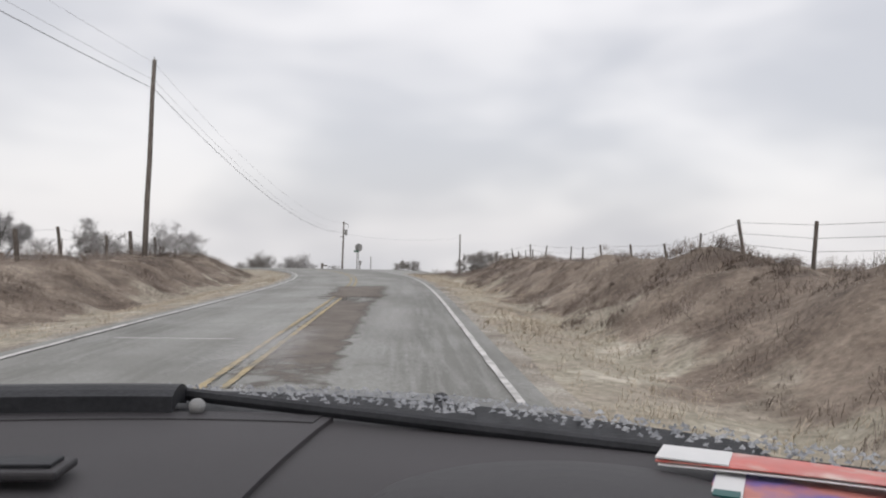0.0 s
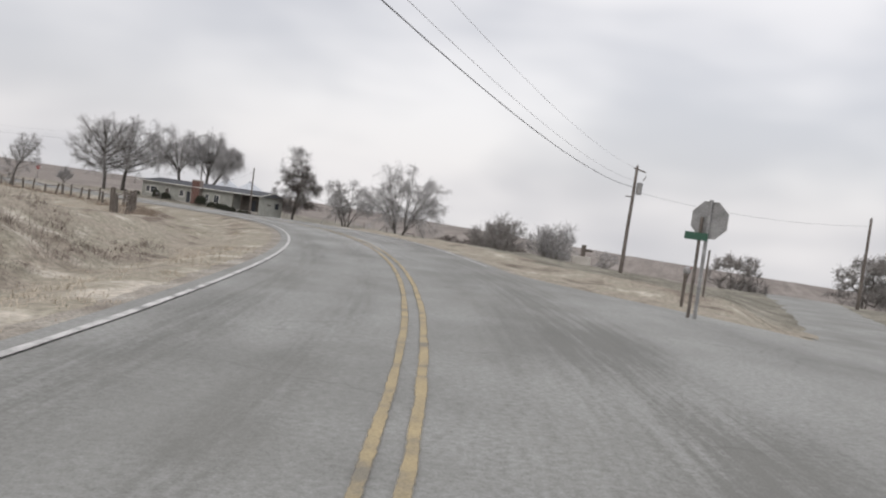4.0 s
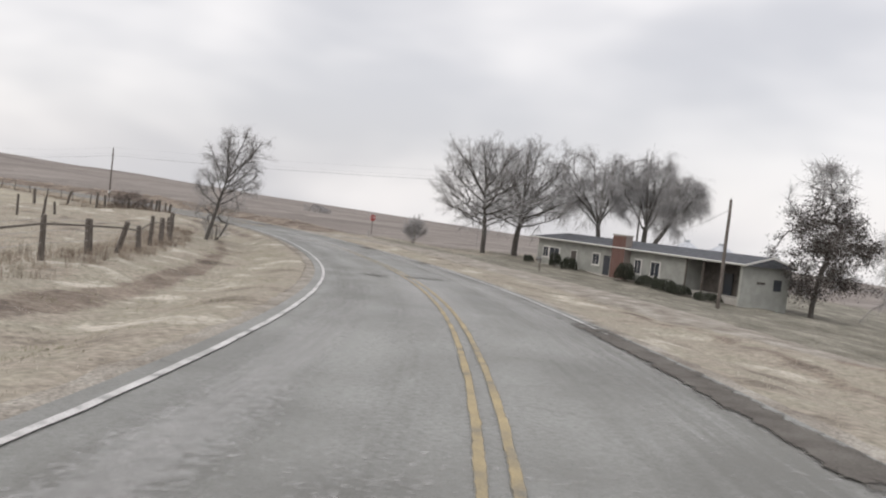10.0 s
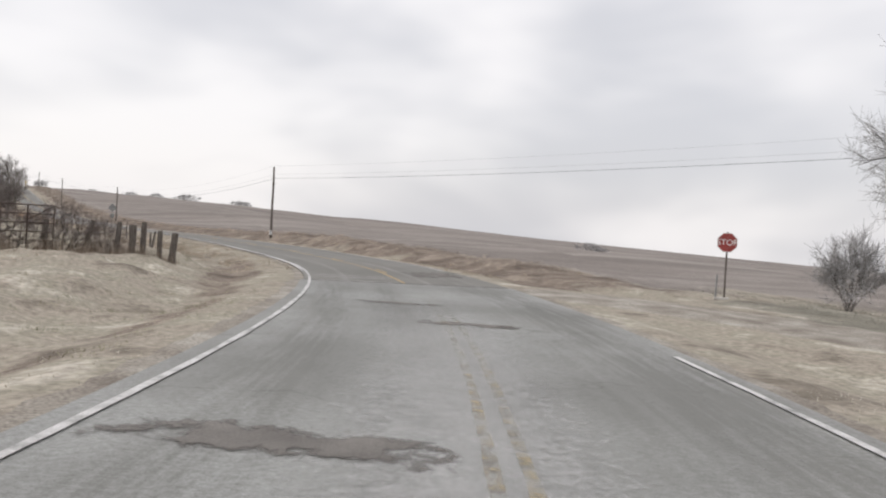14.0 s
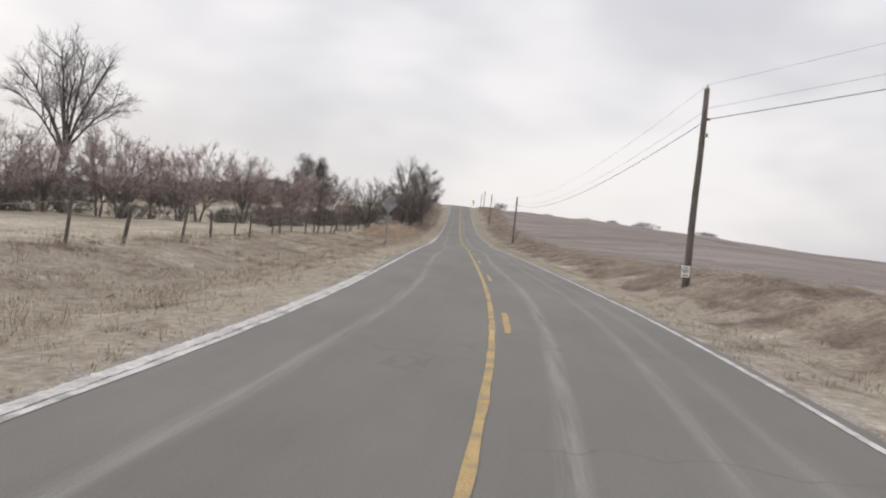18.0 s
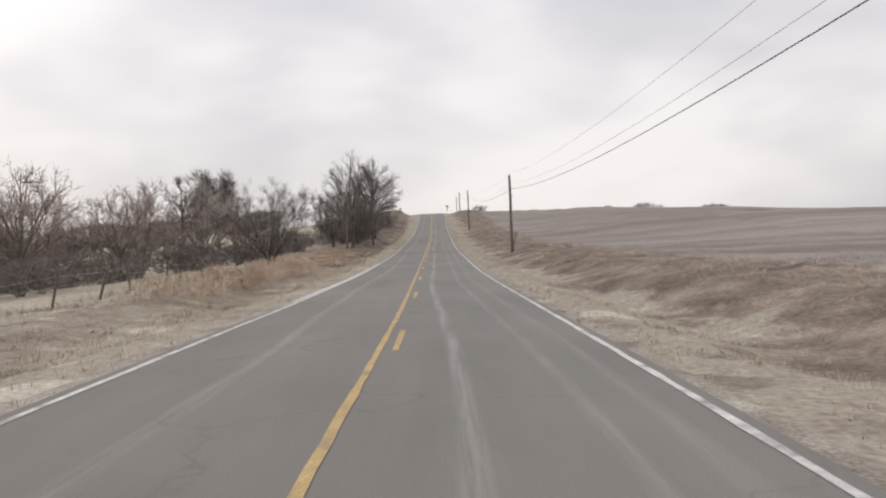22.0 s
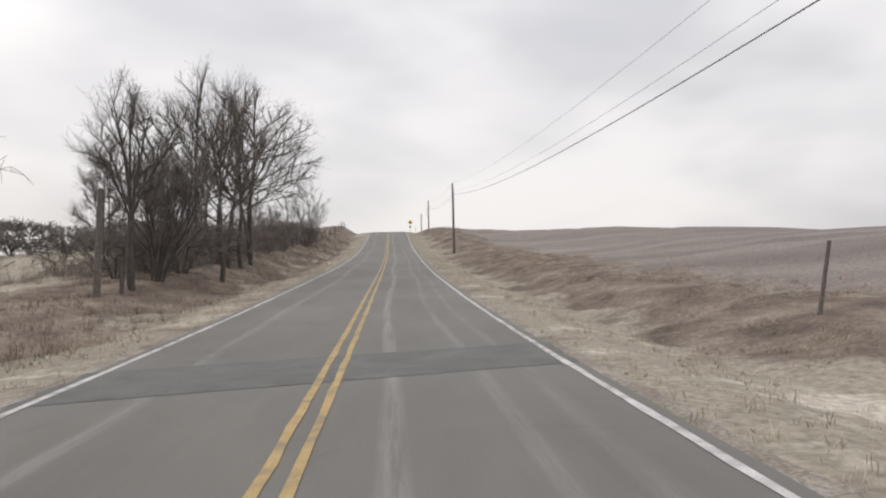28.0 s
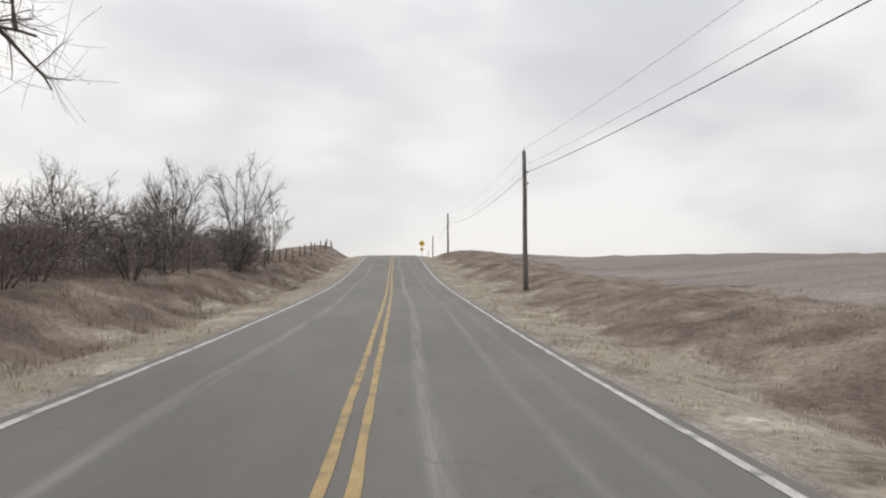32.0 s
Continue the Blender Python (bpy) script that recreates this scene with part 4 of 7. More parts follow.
    length = tlen * ng.uniform(0.5, 1.4, twigs)[:, None] / 2
    rows = [seg]
    for k in range(2):
        d = d / np.linalg.norm(d, axis=1, keepdims=True) + (0, 0, 0.08 * up - hang * (0.5 + 0.5 * k))
        q = p + d / np.linalg.norm(d, axis=1, keepdims=True) * length
        rows.append(np.column_stack([p, q, np.zeros(twigs), np.zeros(twigs), np.full(twigs, 9)]))
        p, d = q, d + ng.normal(0, 0.15, (twigs, 3))
    return np.concatenate(rows)


def grow_crown(seed, height, width, limbs=12, base=0.2, fork=0.28, lean=(0, 0), stems=1, hang=0.0, twigs=5000, tlen=0.8, thick=0.026, side=6, sub=4, low=-0.35, climb=0.5, upward=0.35, reach=(0, 0), leader=0.0, fill=1.0):
    """Branches of a tree whose limbs fan out from a fork to the skin of an egg-shaped crown, as rows of start, end, two radii
    and level. base: where the crown begins; low: how far down its sides limbs reach; climb: how steeply limbs rise before
    they spread; hang: how far the twigs droop; leader: how far up the trunk runs among its limbs; fill: how far side branches spread."""
    rg = np.random.default_rng(seed)
    R, mid_z, half = width / 2, height * (1 + base) / 2, height * (1 - base) / 2
    rows, tips = [], []
    tilt = np.array((lean[0], lean[1], 0.0))

    def run(pts, r0, r1, level):
        k = len(pts) - 1
        f = np.linspace(0, 1, k + 1) ** 0.8
        for i in range(k):
            rows.append((*pts[i], *pts[i + 1], r0 + (r1 - r0) * f[i], r0 + (r1 - r0) * f[i + 1], level))

    def bend(p, c, q, n, wob):
        u = np.linspace(0, 1, n + 1)[:, None]
        pts = p * (1 - u) ** 2 + c * 2 * u * (1 - u) + q * u * u
        pts[1:] += np.cumsum(rg.normal(0, wob, (n, 3)), 0) * 0.5
        return pts

    r_trunk = height * thick
    for st in range(stems):
        a0 = 2 * math.pi * st / stems + rg.uniform(-0.4, 0.4)
        out = np.array((math.cos(a0), math.sin(a0), 0.0)) if stems > 1 else np.zeros(3)
        foot_at = out * r_trunk * 0.7 - (0, 0, 0.4)
        top = out * 0.06 * width + tilt * height * fork + (0, 0, height * fork * rg.uniform(0.85, 1.1))
        r_s = r_trunk * (1 if stems == 1 else 0.75)
        trunk = bend(foot_at, (foot_at + top) / 2 + rg.normal(0, 0.012 * height, 3), top, 5, 0.003 * height)
        run(trunk, r_s, r_s * 0.8, 0)
        if leader > fork:
            crest = top + tilt * height * (leader - fork) + (*rg.normal(0, 0.015 * height, 2), height * (leader - fork))
            stem = bend(top, (top + crest) / 2 + rg.normal(0, 0.012 * height, 3), crest, 6, 0.004 * height)
            run(stem, r_s * 0.8, r_s * 0.34, 0)
        count = max(3, limbs // stems)
        turn0 = rg.uniform(0, 6.28)
        for k in range(count):
            a = turn0 + 2.4 * k + rg.uniform(-0.35, 0.35) if stems == 1 else a0 + rg.normal(0, 0.9)
            e = low + (1 - low) * ((k + rg.uniform(0.1, 0.9)) / count)
            ring = math.sqrt(max(0.0, 1 - e * e))
            f = rg.uniform(0.82, 1.0)
            end = np.array((math.cos(a) * ring * R * f, math.sin(a) * ring * R * f, mid_z + e * half * f))
            end = end + tilt * end[2] + np.array((reach[0], reach[1], 0.0)) * ring * R
            up_f = (e - low) / (1 - low)
            start = trunk[5] if e > 0.15 else trunk[4] * 0.5 + trunk[5] * 0.5
            if leader > fork:
                start = stem[min(6, int(7 * up_f))]
                climb_e = climb * (0.5 + 0.5 * up_f)
            else:
                climb_e = climb
            c = start + (end - start) * (1 - climb_e, 1 - climb_e, climb_e) + (0, 0, 0.03 * height * (1 - e))
            limb = bend(start, c, end, 10, 0.006 * height)
            span = np.linalg.norm(end - start)
            run(limb, r_s * (0.34 + 0.16 * e), height * 0.0022, 1)
            tips.extend(limb[7:])
            for j in range(side):
                i = 3 + int(7 * (j + rg.random()) / side)
                i = min(i, 9)
                ax = limb[i + 1] - limb[i]
                ax /= np.linalg.norm(ax)
                d = ax * 0.75 + rg.normal(0, 0.62, 3) + (0, 0, upward)
                d /= np.linalg.norm(d)
                ln = span * (0.42 - 0.028 * i) * rg.uniform(0.7, 1.3) * fill + 0.05 * width
                q = limb[i] + d * ln
                q[2] = min(q[2], height)
                br = bend(limb[i], limb[i] + d * ln * 0.55 + (0, 0, 0.06 * ln), q + (0, 0, -0.3 * hang * ln), 6, 0.025 * ln)
                run(br, height * 0.0038, height * 0.0011, 2)
                tips.extend(br[3:])
                for m in range(sub):
                    b = br[rg.integers(1, 6)]
                    g = d * 0.7 + rg.normal(0, 0.6, 3) + (0, 0, upward * 0.7)
                    g /= np.linalg.norm(g)
                    l2 = ln * rg.uniform(0.3, 0.6) * fill
                    tw = bend(b, b + g * l2 * 0.5, b + g * l2 + (0, 0, -0.5 * hang * l2), 4, 0.03 * l2)
                    run(tw, height * 0.0014, height * 0.0007, 3)
                    tips.extend(tw[1:])
                    tips.extend(tw[2:])
    out = [np.array(rows)]
    tips = np.array(tips)
    n = len(tips)
    p = tips[rg.integers(0, n, twigs)]
    heart = np.array((0, 0, mid_z)) + tilt * mid_z
    d = (p - heart) / (np.linalg.norm(p - heart, axis=1, keepdims=True) + 0.1) * 0.7 + rg.normal(0, 0.75, (twigs, 3)) + (0, 0, upward)
    bits = 4 if hang else 2
    length = (tlen * rg.uniform(0.4, 1.3, twigs) / bits)[:, None]
    for k in range(bits):
        d = d / np.linalg.norm(d, axis=1, keepdims=True) + (0, 0, -0.9 * hang)
        d = d / np.linalg.norm(d, axis=1, keepdims=True)
        q = p + d * length
        q[:, 2] = np.maximum(q[:, 2], 0.4)
        out.append(np.column_stack([p, q, np.zeros(twigs), np.zeros(twigs), np.full(twigs, 9)]))
        p, d = q, d + rg.normal(0, 0.16, (twigs, 3))
    return np.concatenate(out)


def twig_mesh(name, seg, lo, hi, mat, n, least=0.0):
    k = (seg[:, 8] >= lo) & (seg[:, 8] <= hi)
    s = seg[k]
    v, f = tubes(s[:, 0:3], s[:, 3:6], np.maximum(s[:, 6], least), np.maximum(s[:, 7], least * 0.75), n)
    return mesh_from(name, v.tolist(), f.tolist(), mat, n > 4)


TREE_SETS = {}


def tree(name, x, y, key, label, category="tree", scale=1.0, turn=0.0, group="", bark=None, twig=None, least=0.012, leaves=0, sink=0.0, wide=1.0, forked=False, crowned=False, **kw):
    """A bare tree: trunk with its limbs, and a crown of branches and twigs. Trees of one key share their meshes."""
    if key not in TREE_SETS:
        seg = grow_crown(**kw) if crowned else grow_forked(**kw) if forked else grow(**kw)
        top = 2 if crowned else 1
        tm = twig_mesh(key + "_trunk", seg, 0, top, bark or M_BARK, 5)
        cm = twig_mesh(key + "_crown", seg, top + 1, 9, twig or M_TWIG, 3, least)
        lm = None
        if leaves:
            rg = np.random.default_rng(kw["seed"])
            tips = seg[(seg[:, 8] >= 2) & (seg[:, 5] < kw["height"] * rg.uniform(0.45, 0.8, len(seg)))]
            pick = tips[rg.integers(0, len(tips), leaves // 5)]
            c = np.repeat(pick[:, 3:6], 5, 0) + rg.normal(0, 0.22, (len(pick) * 5, 3))
            a = rg.normal(0, 1, c.shape)
            a /= np.linalg.norm(a, axis=1, keepdims=True)
            b = np.cross(a, rg.normal(0, 1, c.shape))
            b /= np.linalg.norm(b, axis=1, keepdims=True)
            sz = rg.uniform(0.045, 0.1, (len(c), 1))
            v = np.stack([c - a * sz, c + b * sz * 0.6, c + a * sz, c - b * sz * 0.6], 1).reshape(-1, 3)
            lm = mesh_from(key + "_leaves", v.tolist(), np.arange(len(v)).reshape(-1, 4).tolist(), M_DEADLEAF)
        TREE_SETS[key] = (tm, cm, lm)
    tm, cm, lm = TREE_SETS[key]
    t = thing(name, Matrix.Translation((x, y, foot(x, y) - sink)) @ Matrix.Rotation(turn, 4, "Z") @ Matrix.Diagonal((scale * wide, scale * wide, scale, 1)), label, category, group)
    part("trunk", tm, None, t)
    part("crown", cm, None, t)
    if lm:
        part("dead_leaves", lm, None, t, "clinging brown dead leaves")
    return t


RIMED = dict(twig=M_RIME, bark=M_RIMEBARK)
WEEP = dict(twig=M_RIME, bark=M_RIMEBARK, group="weeping trees behind the house", crowned=True, least=0.009)
BUSHY = dict(base=0.08, peak=0.6, trunk=0.4, splay=0.5, lumps=18, loose=0.16, up=0.7, limbs=150)
# round-crowned pair beside the house
tree("shade_tree", -113.7, 175.3, "round_a", "tall bare round-crowned tree with low spreading limbs, lightly rimed", **RIMED, crowned=True, least=0.008, seed=11, height=14.4, width=13.4, base=0.16, fork=0.24, leader=0.56, limbs=20, side=8, sub=4, twigs=13000, tlen=0.8, fill=1.3, thick=0.024, low=-0.75, upward=0.25)
tree("shade_tree", -114.0, 181.3, "round_b", "tall bare tree with a leaning trunk, lightly rimed", **RIMED, crowned=True, least=0.008, seed=23, height=14.2, width=12.8, base=0.18, fork=0.25, leader=0.52, limbs=19, side=8, sub=4, twigs=13000, tlen=0.9, fill=1.3, thick=0.03, low=-0.7, lean=(0.1, 0), hang=0.12, upward=0.25)
# weeping trees behind the house
tree("weeping_tree", -102.6, 184.4, "weep_a", "tall bare weeping tree with rimed hanging twigs", **WEEP, seed=5, height=14.2, width=11.0, base=0.32, fork=0.36, limbs=11, side=6, sub=3, low=-0.15, lean=(-0.1, -0.06), hang=0.5, tlen=1.3, twigs=9000, fill=1.15, upward=0.08, thick=0.024)
tree("weeping_tree", -98.0, 186.6, "weep_b", "tall bare weeping tree with a full dome of rimed hanging twigs", **WEEP, seed=9, height=15.2, width=7.6, base=0.38, fork=0.42, limbs=10, side=6, sub=3, low=-0.2, hang=0.6, tlen=1.5, twigs=9000, fill=1.15, upward=0.08, thick=0.024)
tree("weeping_tree", -96.6, 183.4, "weep_c", "bare weeping tree leaning over, with rimed hanging twigs", **WEEP, seed=14, height=12.0, width=4.6, base=0.52, fork=0.5, limbs=7, side=6, sub=3, low=-0.1, lean=(0.5, 0.15), hang=0.6, tlen=1.7, twigs=5500, upward=0.05, thick=0.026)
# the willows east of the house
tree("willow", -70.7, 196.3, "will_a", "bare spreading willow with rimed twigs in the yard", **{**WEEP, "group": "willows in the yard"}, seed=31, height=11.8, width=11.0, base=0.2, fork=0.2, limbs=12, stems=3, side=6, sub=3, low=-0.3, hang=0.5, tlen=1.2, twigs=8000, fill=1.15, upward=0.15, thick=0.026)
tree("willow", -60.2, 200.8, "will_b", "large bare willow forked low with rimed twigs", **{**WEEP, "group": "willows in the yard"}, seed=37, height=16.2, width=15.5, base=0.2, fork=0.17, limbs=16, stems=2, side=7, sub=4, low=-0.35, hang=0.55, tlen=1.4, twigs=13000, fill=1.15, upward=0.12, thick=0.026)
tree("leafy_oak", -73.1, 177.7, "oak", "oak holding brown dead leaves below a bare rimed top", **RIMED, leaves=30000, least=0.011, seed=41, height=13.2, width=7.0, base=0.14, peak=0.3, taper=1.0, trunk=0.86, limbs=300, twigs=3600, tlen=0.9, thick=0.018, up=0.15)
tree("roadside_tree", -89.2, 128.4, "left_tree", "bare leaning tree with rimed drooping twigs by the fence", **RIMED, crowned=True, seed=52, height=7.4, width=4.0, base=0.2, fork=0.3, leader=0.6, limbs=15, side=7, sub=4, low=-0.4, lean=(0.24, 0.18), least=0.0036, thick=0.018, hang=0.25, twigs=6500, tlen=0.5)
tree("roadside_brush", -90.2, 129.4, "left_brush", "rimed tangle of brush at the foot of the tree", "shrub", **RIMED, **BUSHY, seed=53, height=2.7, width=3.0, stems=7, twigs=1600, tlen=0.4, least=0.004)
for k, (u_, v_) in enumerate(((207.6, -12.2), (206.6, -13.6), (208.2, -10.8))):
    p = on_road(u_, v_)
    tree("gate_brush", p[0], p[1], "gate_brush", "brown tangle of brush grown through the farm gate", "shrub", twig=M_BROWNTWIG, **BUSHY, seed=54, height=1.7, width=2.0, stems=7, twigs=1200, tlen=0.35, least=0.006, scale=1 - 0.15 * k, turn=k * 2.0, group="gate brush")
# shrubs
tree("shrub_tree", -29.9, 162.1, "shrub_a", "rounded rimed bare tree on the slope beside the road", "tree", twig=M_SHRUBTWIG, bark=M_RIMEBARK, forked=True, sink=0.6, least=0.015, seed=61, height=8.2, width=8.0, trunk=0.5, limbs=8, sub=(7, 5, 4), spread=0.6, fork=0.2, up=0.6, stems=4, thick=0.022, twigs=3500, tlen=0.8)
tree("shrub_tree", -22.4, 163.8, "shrub_b", "pale rimed many-stemmed tree on the slope beside the road", "tree", **RIMED, forked=True, sink=0.6, least=0.015, seed=67, height=8.2, width=8.4, trunk=0.55, limbs=7, sub=(6, 5, 4), spread=0.55, fork=0.2, up=0.7, stems=8, thick=0.018, twigs=3500, tlen=0.8)
tree("shrub", -112.2, 163.1, "shrub_c", "upright grey bush on the verge near the stop sign", "shrub", **RIMED, crowned=True, least=0.007, seed=71, height=2.9, width=2.9, base=0.04, fork=0.06, stems=6, limbs=24, side=5, sub=3, low=-0.3, climb=0.55, upward=0.5, twigs=2600, tlen=0.5, thick=0.012)
tree("far_bush", 2.8, 137.6, "bush_d", "dark rounded bare bush beyond the side road", "shrub", **BUSHY, twig=M_SHRUBTWIG, seed=73, height=5.0, width=5.6, stems=7, least=0.02, twigs=3600, tlen=0.7)
for k, (x, y, h) in enumerate(((14.5, 131, 0.8), (18, 133, 0.95), (24, 127, 0.6))):
    tree("far_tree", x, y, "round_c", "dark bare rounded tree standing beyond the side road", twig=M_SHRUBTWIG, seed=77, height=6.4, width=7.0, base=0.1, peak=0.5, stems=3, trunk=0.5, limbs=220, twigs=4200, tlen=0.8, least=0.018, scale=h, turn=k * 1.9, group="trees beyond the side road")
for k, (x, y, h) in enumerate(((-13.5, 36, 0.8), (-15, 30, 1.1), (-19, 44, 1.0), (-17.5, 39, 0.9), (-16.5, 52, 1.3), (-20, 33, 1.2))):
    tree("bank_bush", x, y, "bank_bush", "small rimed round bush on top of the bank", "shrub", **RIMED, **BUSHY, seed=79, height=1.3, width=1.7, stems=8, twigs=1000, tlen=0.3, least=0.006, scale=h, turn=k * 1.7, group="bank bushes")

# hedge of brush and trees along the creek south of the straight
hr = random.Random(5)
REDS = (("hedge_a", 81, 1, 0.24), ("hedge_b", 83, 2, 0.18), ("hedge_c", 87, 3, 0.12), ("hedge_d", 89, 2, 0.16), ("hedge_e", 93, 1, 0.22))
for k in range(27):
    f = k / 26
    x = -156 - 107 * f + hr.uniform(-1.6, 1.6)
    y = 66 + 35 * f ** 1.35 + hr.uniform(-5, 3.5) * (1 - 0.5 * f)
    key, sd, st, bs = REDS[(k * 3 + k // 7) % 5]
    tree("hedge_tree", x, y, key, "reddish-brown bare brush tree in the creek hedge", "tree", twig=M_REDTWIG, bark=M_REDBARK, crowned=True, least=0.017, seed=sd, height=11.0, width=9.6 + st * 0.5, base=bs * 0.7, fork=bs, limbs=14, side=6, sub=4, low=-0.45, climb=0.55, upward=0.4, stems=st, thick=0.024, twigs=2600, tlen=0.9, scale=hr.uniform(0.85, 1.12) * (1.16 - 0.3 * f - 0.12 * float(smooth(0.8, 0.95, f))), turn=hr.uniform(0, 6), group="creek hedge trees")
for x, y, h in ((-260.6, 101.5, 8.6), (-268.0, 97.5, 6.6), (-276.0, 95.0, 7.4)):
    tree("slender_tree", x, y, "slender", "slender bare tree with a few upright branches in the hedge", "tree", crowned=True, seed=84, height=9.0, width=3.4, base=0.36, fork=0.45, leader=0.8, limbs=8, side=4, sub=3, low=-0.5, climb=0.65, upward=0.7, thick=0.014, twigs=500, tlen=0.6, least=0.009, scale=h / 9, turn=x, group="slender hedge trees")
for k in range(40):
    f = k / 39
    tree("hedge_brush", -150 - 138 * f + hr.uniform(-1.5, 1.5), 68 + 32 * min(1, f * 1.12) ** 1.35 + hr.uniform(-2.5, 2.5), "under_%d" % (k % 2), "brown tangled brush at the hedge's foot", "shrub", twig=M_BROWNTWIG, seed=181 + k % 2, height=3.0, width=5.6, base=0.02, peak=0.3, trunk=0.3, splay=0.6, stems=9, lumps=24, loose=0.16, up=0.5, limbs=110, twigs=1000, tlen=0.7, least=0.018, sink=0.2, scale=hr.uniform(0.55, 1.0), turn=hr.uniform(0, 6), group="hedge brush")
tree("tall_bare_tree", -231.0, 79.2, "tall", "tall pale bare tree rising above the hedge", **RIMED, crowned=True, seed=91, height=21.0, width=15.5, base=0.2, fork=0.3, limbs=11, side=7, sub=4, low=0.0, climb=0.62, upward=0.55, turn=1.0, least=0.014, twigs=4500, tlen=1.3)
tree("dark_hedge_tree", -309.0, 80.2, "dark_a", "dark dense bare tree in the creek hedge", forked=True, seed=95, height=13.6, width=10.0, trunk=0.6, limbs=12, sub=(7, 6, 4), spread=0.7, fork=0.2, up=0.5, stems=1, least=0.017, twigs=4500, tlen=1.0)
tree("dark_thorn_tree", -266.7, 107.3, "dark_b", "dark dense bare thorn tree beside the road", crowned=True, seed=97, height=7.4, width=10.4, base=0.08, fork=0.14, limbs=16, side=7, sub=5, low=-0.1, stems=4, upward=0.3, thick=0.02, least=0.007, twigs=6000, tlen=0.6)
tree("dark_thorn_tree", -275.9, 110.4, "dark_c", "smaller dark bare thorn tree beside the road", crowned=True, seed=99, height=6.9, width=6.0, base=0.2, fork=0.28, limbs=10, side=6, sub=5, low=-0.2, stems=2, thick=0.02, least=0.007, twigs=3500, tlen=0.5)
tree("fan_tree", -296.5, 106.4, "fan_a", "small fan-shaped bare tree at the grove's end", forked=True, seed=103, height=6.4, width=5.4, trunk=0.6, limbs=9, sub=(7, 5, 4), spread=0.5, fork=0.2, up=0.85, stems=5, least=0.008, thick=0.02, twigs=1300, tlen=0.7)
for k in range(16):
    p = on_road(330 + 3.7 * k, -22 + 0.53 * k - 4 * hr.random())
    tree("hedge_brush", p[0], p[1], "under_%d" % (k % 2), "brown tangled brush at the hedge's foot", "shrub", scale=hr.uniform(0.5, 0.85), turn=hr.uniform(0, 6), group="hedge brush")
# the roadside grove on the straight
GROVE = [(395.4, -7.9, 10.2, 3), (402.1, -9.0, 11.0, 2), (404.2, -8.5, 11.2, 5), (406.2, -8.3, 11.6, 4), (400.5, -12.8, 10.6, 0), (409.0, -12.4, 13.2, 1), (415.0, -12.6, 12.4, 2)]
for k, (s, lat, h, kind) in enumerate(GROVE):
    p = on_road(s, lat)
    tree("grove_tree", p[0], p[1], "grove_%d" % kind, "tall dark bare tree in a crowded roadside grove", crowned=True, seed=105 + 7 * kind, height=12.0, width=7.6 + kind * 0.35, base=0.14, fork=0.2 + 0.05 * (kind % 3), limbs=9 + kind % 3, side=5, sub=4, low=-0.45, climb=0.6, upward=0.55, stems=1 + (kind in (2, 4)), least=0.0038, scale=h / 12, turn=k * 1.3, group="roadside grove", thick=0.014, leader=0.62 - 0.08 * (kind % 3), twigs=1700, tlen=0.8)
p = on_road(387.3, -9.6)
tree("grove_tree", p[0], p[1], "grove_front", "slender bare tree with an open fork at the grove's end", crowned=True, seed=108, height=8.7, width=4.6, base=0.25, fork=0.34, limbs=7, side=6, sub=4, low=-0.2, climb=0.62, upward=0.6, thick=0.02, least=0.0055, twigs=1500, tlen=0.6, group="roadside grove")
p = on_road(411.0, -9.2)
tree("grove_tree", p[0], p[1], "grove_arch", "bare tree with long boughs arching towards the road", crowned=True, seed=133, height=12.2, width=8.4, base=0.14, fork=0.3, leader=0.7, limbs=18, side=6, sub=4, low=-0.75, climb=0.55, upward=0.3, reach=(-0.07, 0.28), thick=0.014, least=0.004, twigs=3000, tlen=0.8, group="roadside grove")
for k in range(40):
    p = on_road(391 + 2.0 * k, -9.6 - 9 * hr.random() ** 1.6)
    tree("grove_brush", p[0], p[1], "thicket_%d" % (k % 2), "brown tangled brush under the roadside grove", "shrub", twig=M_BROWNTWIG, **BUSHY, seed=191 + k % 2, height=2.6, width=3.4, stems=8, twigs=1100, tlen=0.6, least=0.008, scale=hr.uniform(0.6, 1.15), turn=hr.uniform(0, 6), group="grove brush")
for k in range(7):
    p = on_road(394 + 4.2 * k + hr.uniform(-1, 1), -13 - 3.5 * hr.random())
    tree("grove_sapling", p[0], p[1], "grove_sap_%d" % (k % 2), "thin young bare tree crowded among the grove's trunks", "tree", crowned=True, seed=151 + k % 2, height=7.0, width=3.4, base=0.1, fork=0.16, leader=0.75, limbs=12, side=4, sub=3, low=-0.7, climb=0.6, upward=0.6, thick=0.01, least=0.006, twigs=700, tlen=0.6, scale=hr.uniform(0.65, 1.15), turn=hr.uniform(0, 6), group="grove saplings")
SMALL = [(438.9, -10.3, 5.4), (451.5, -9.6, 7.0), (432.0, -12.5, 4.6), (445.5, -13.0, 5.0), (470.0, -10.4, 4.8), (458.0, -16.0, 6.0), (480.0, -24.0, 7.0)]
for k, (s, lat, h) in enumerate(SMALL):
    p = on_road(s, lat)
    tree("roadside_sapling", p[0], p[1], "sap_%d" % (k % 3), "small spreading bare tree on the roadside bank", crowned=True, seed=141 + 5 * (k % 3), height=6.5, width=4.6 + 0.5 * (k % 3), base=0.12, fork=0.16, limbs=9, side=5, sub=4, low=0.0, climb=0.62, upward=0.55, stems=1 + k % 3, thick=0.014, least=0.006, scale=h / 6.5, turn=k * 2.1, group="roadside saplings", twigs=1000, tlen=0.5)
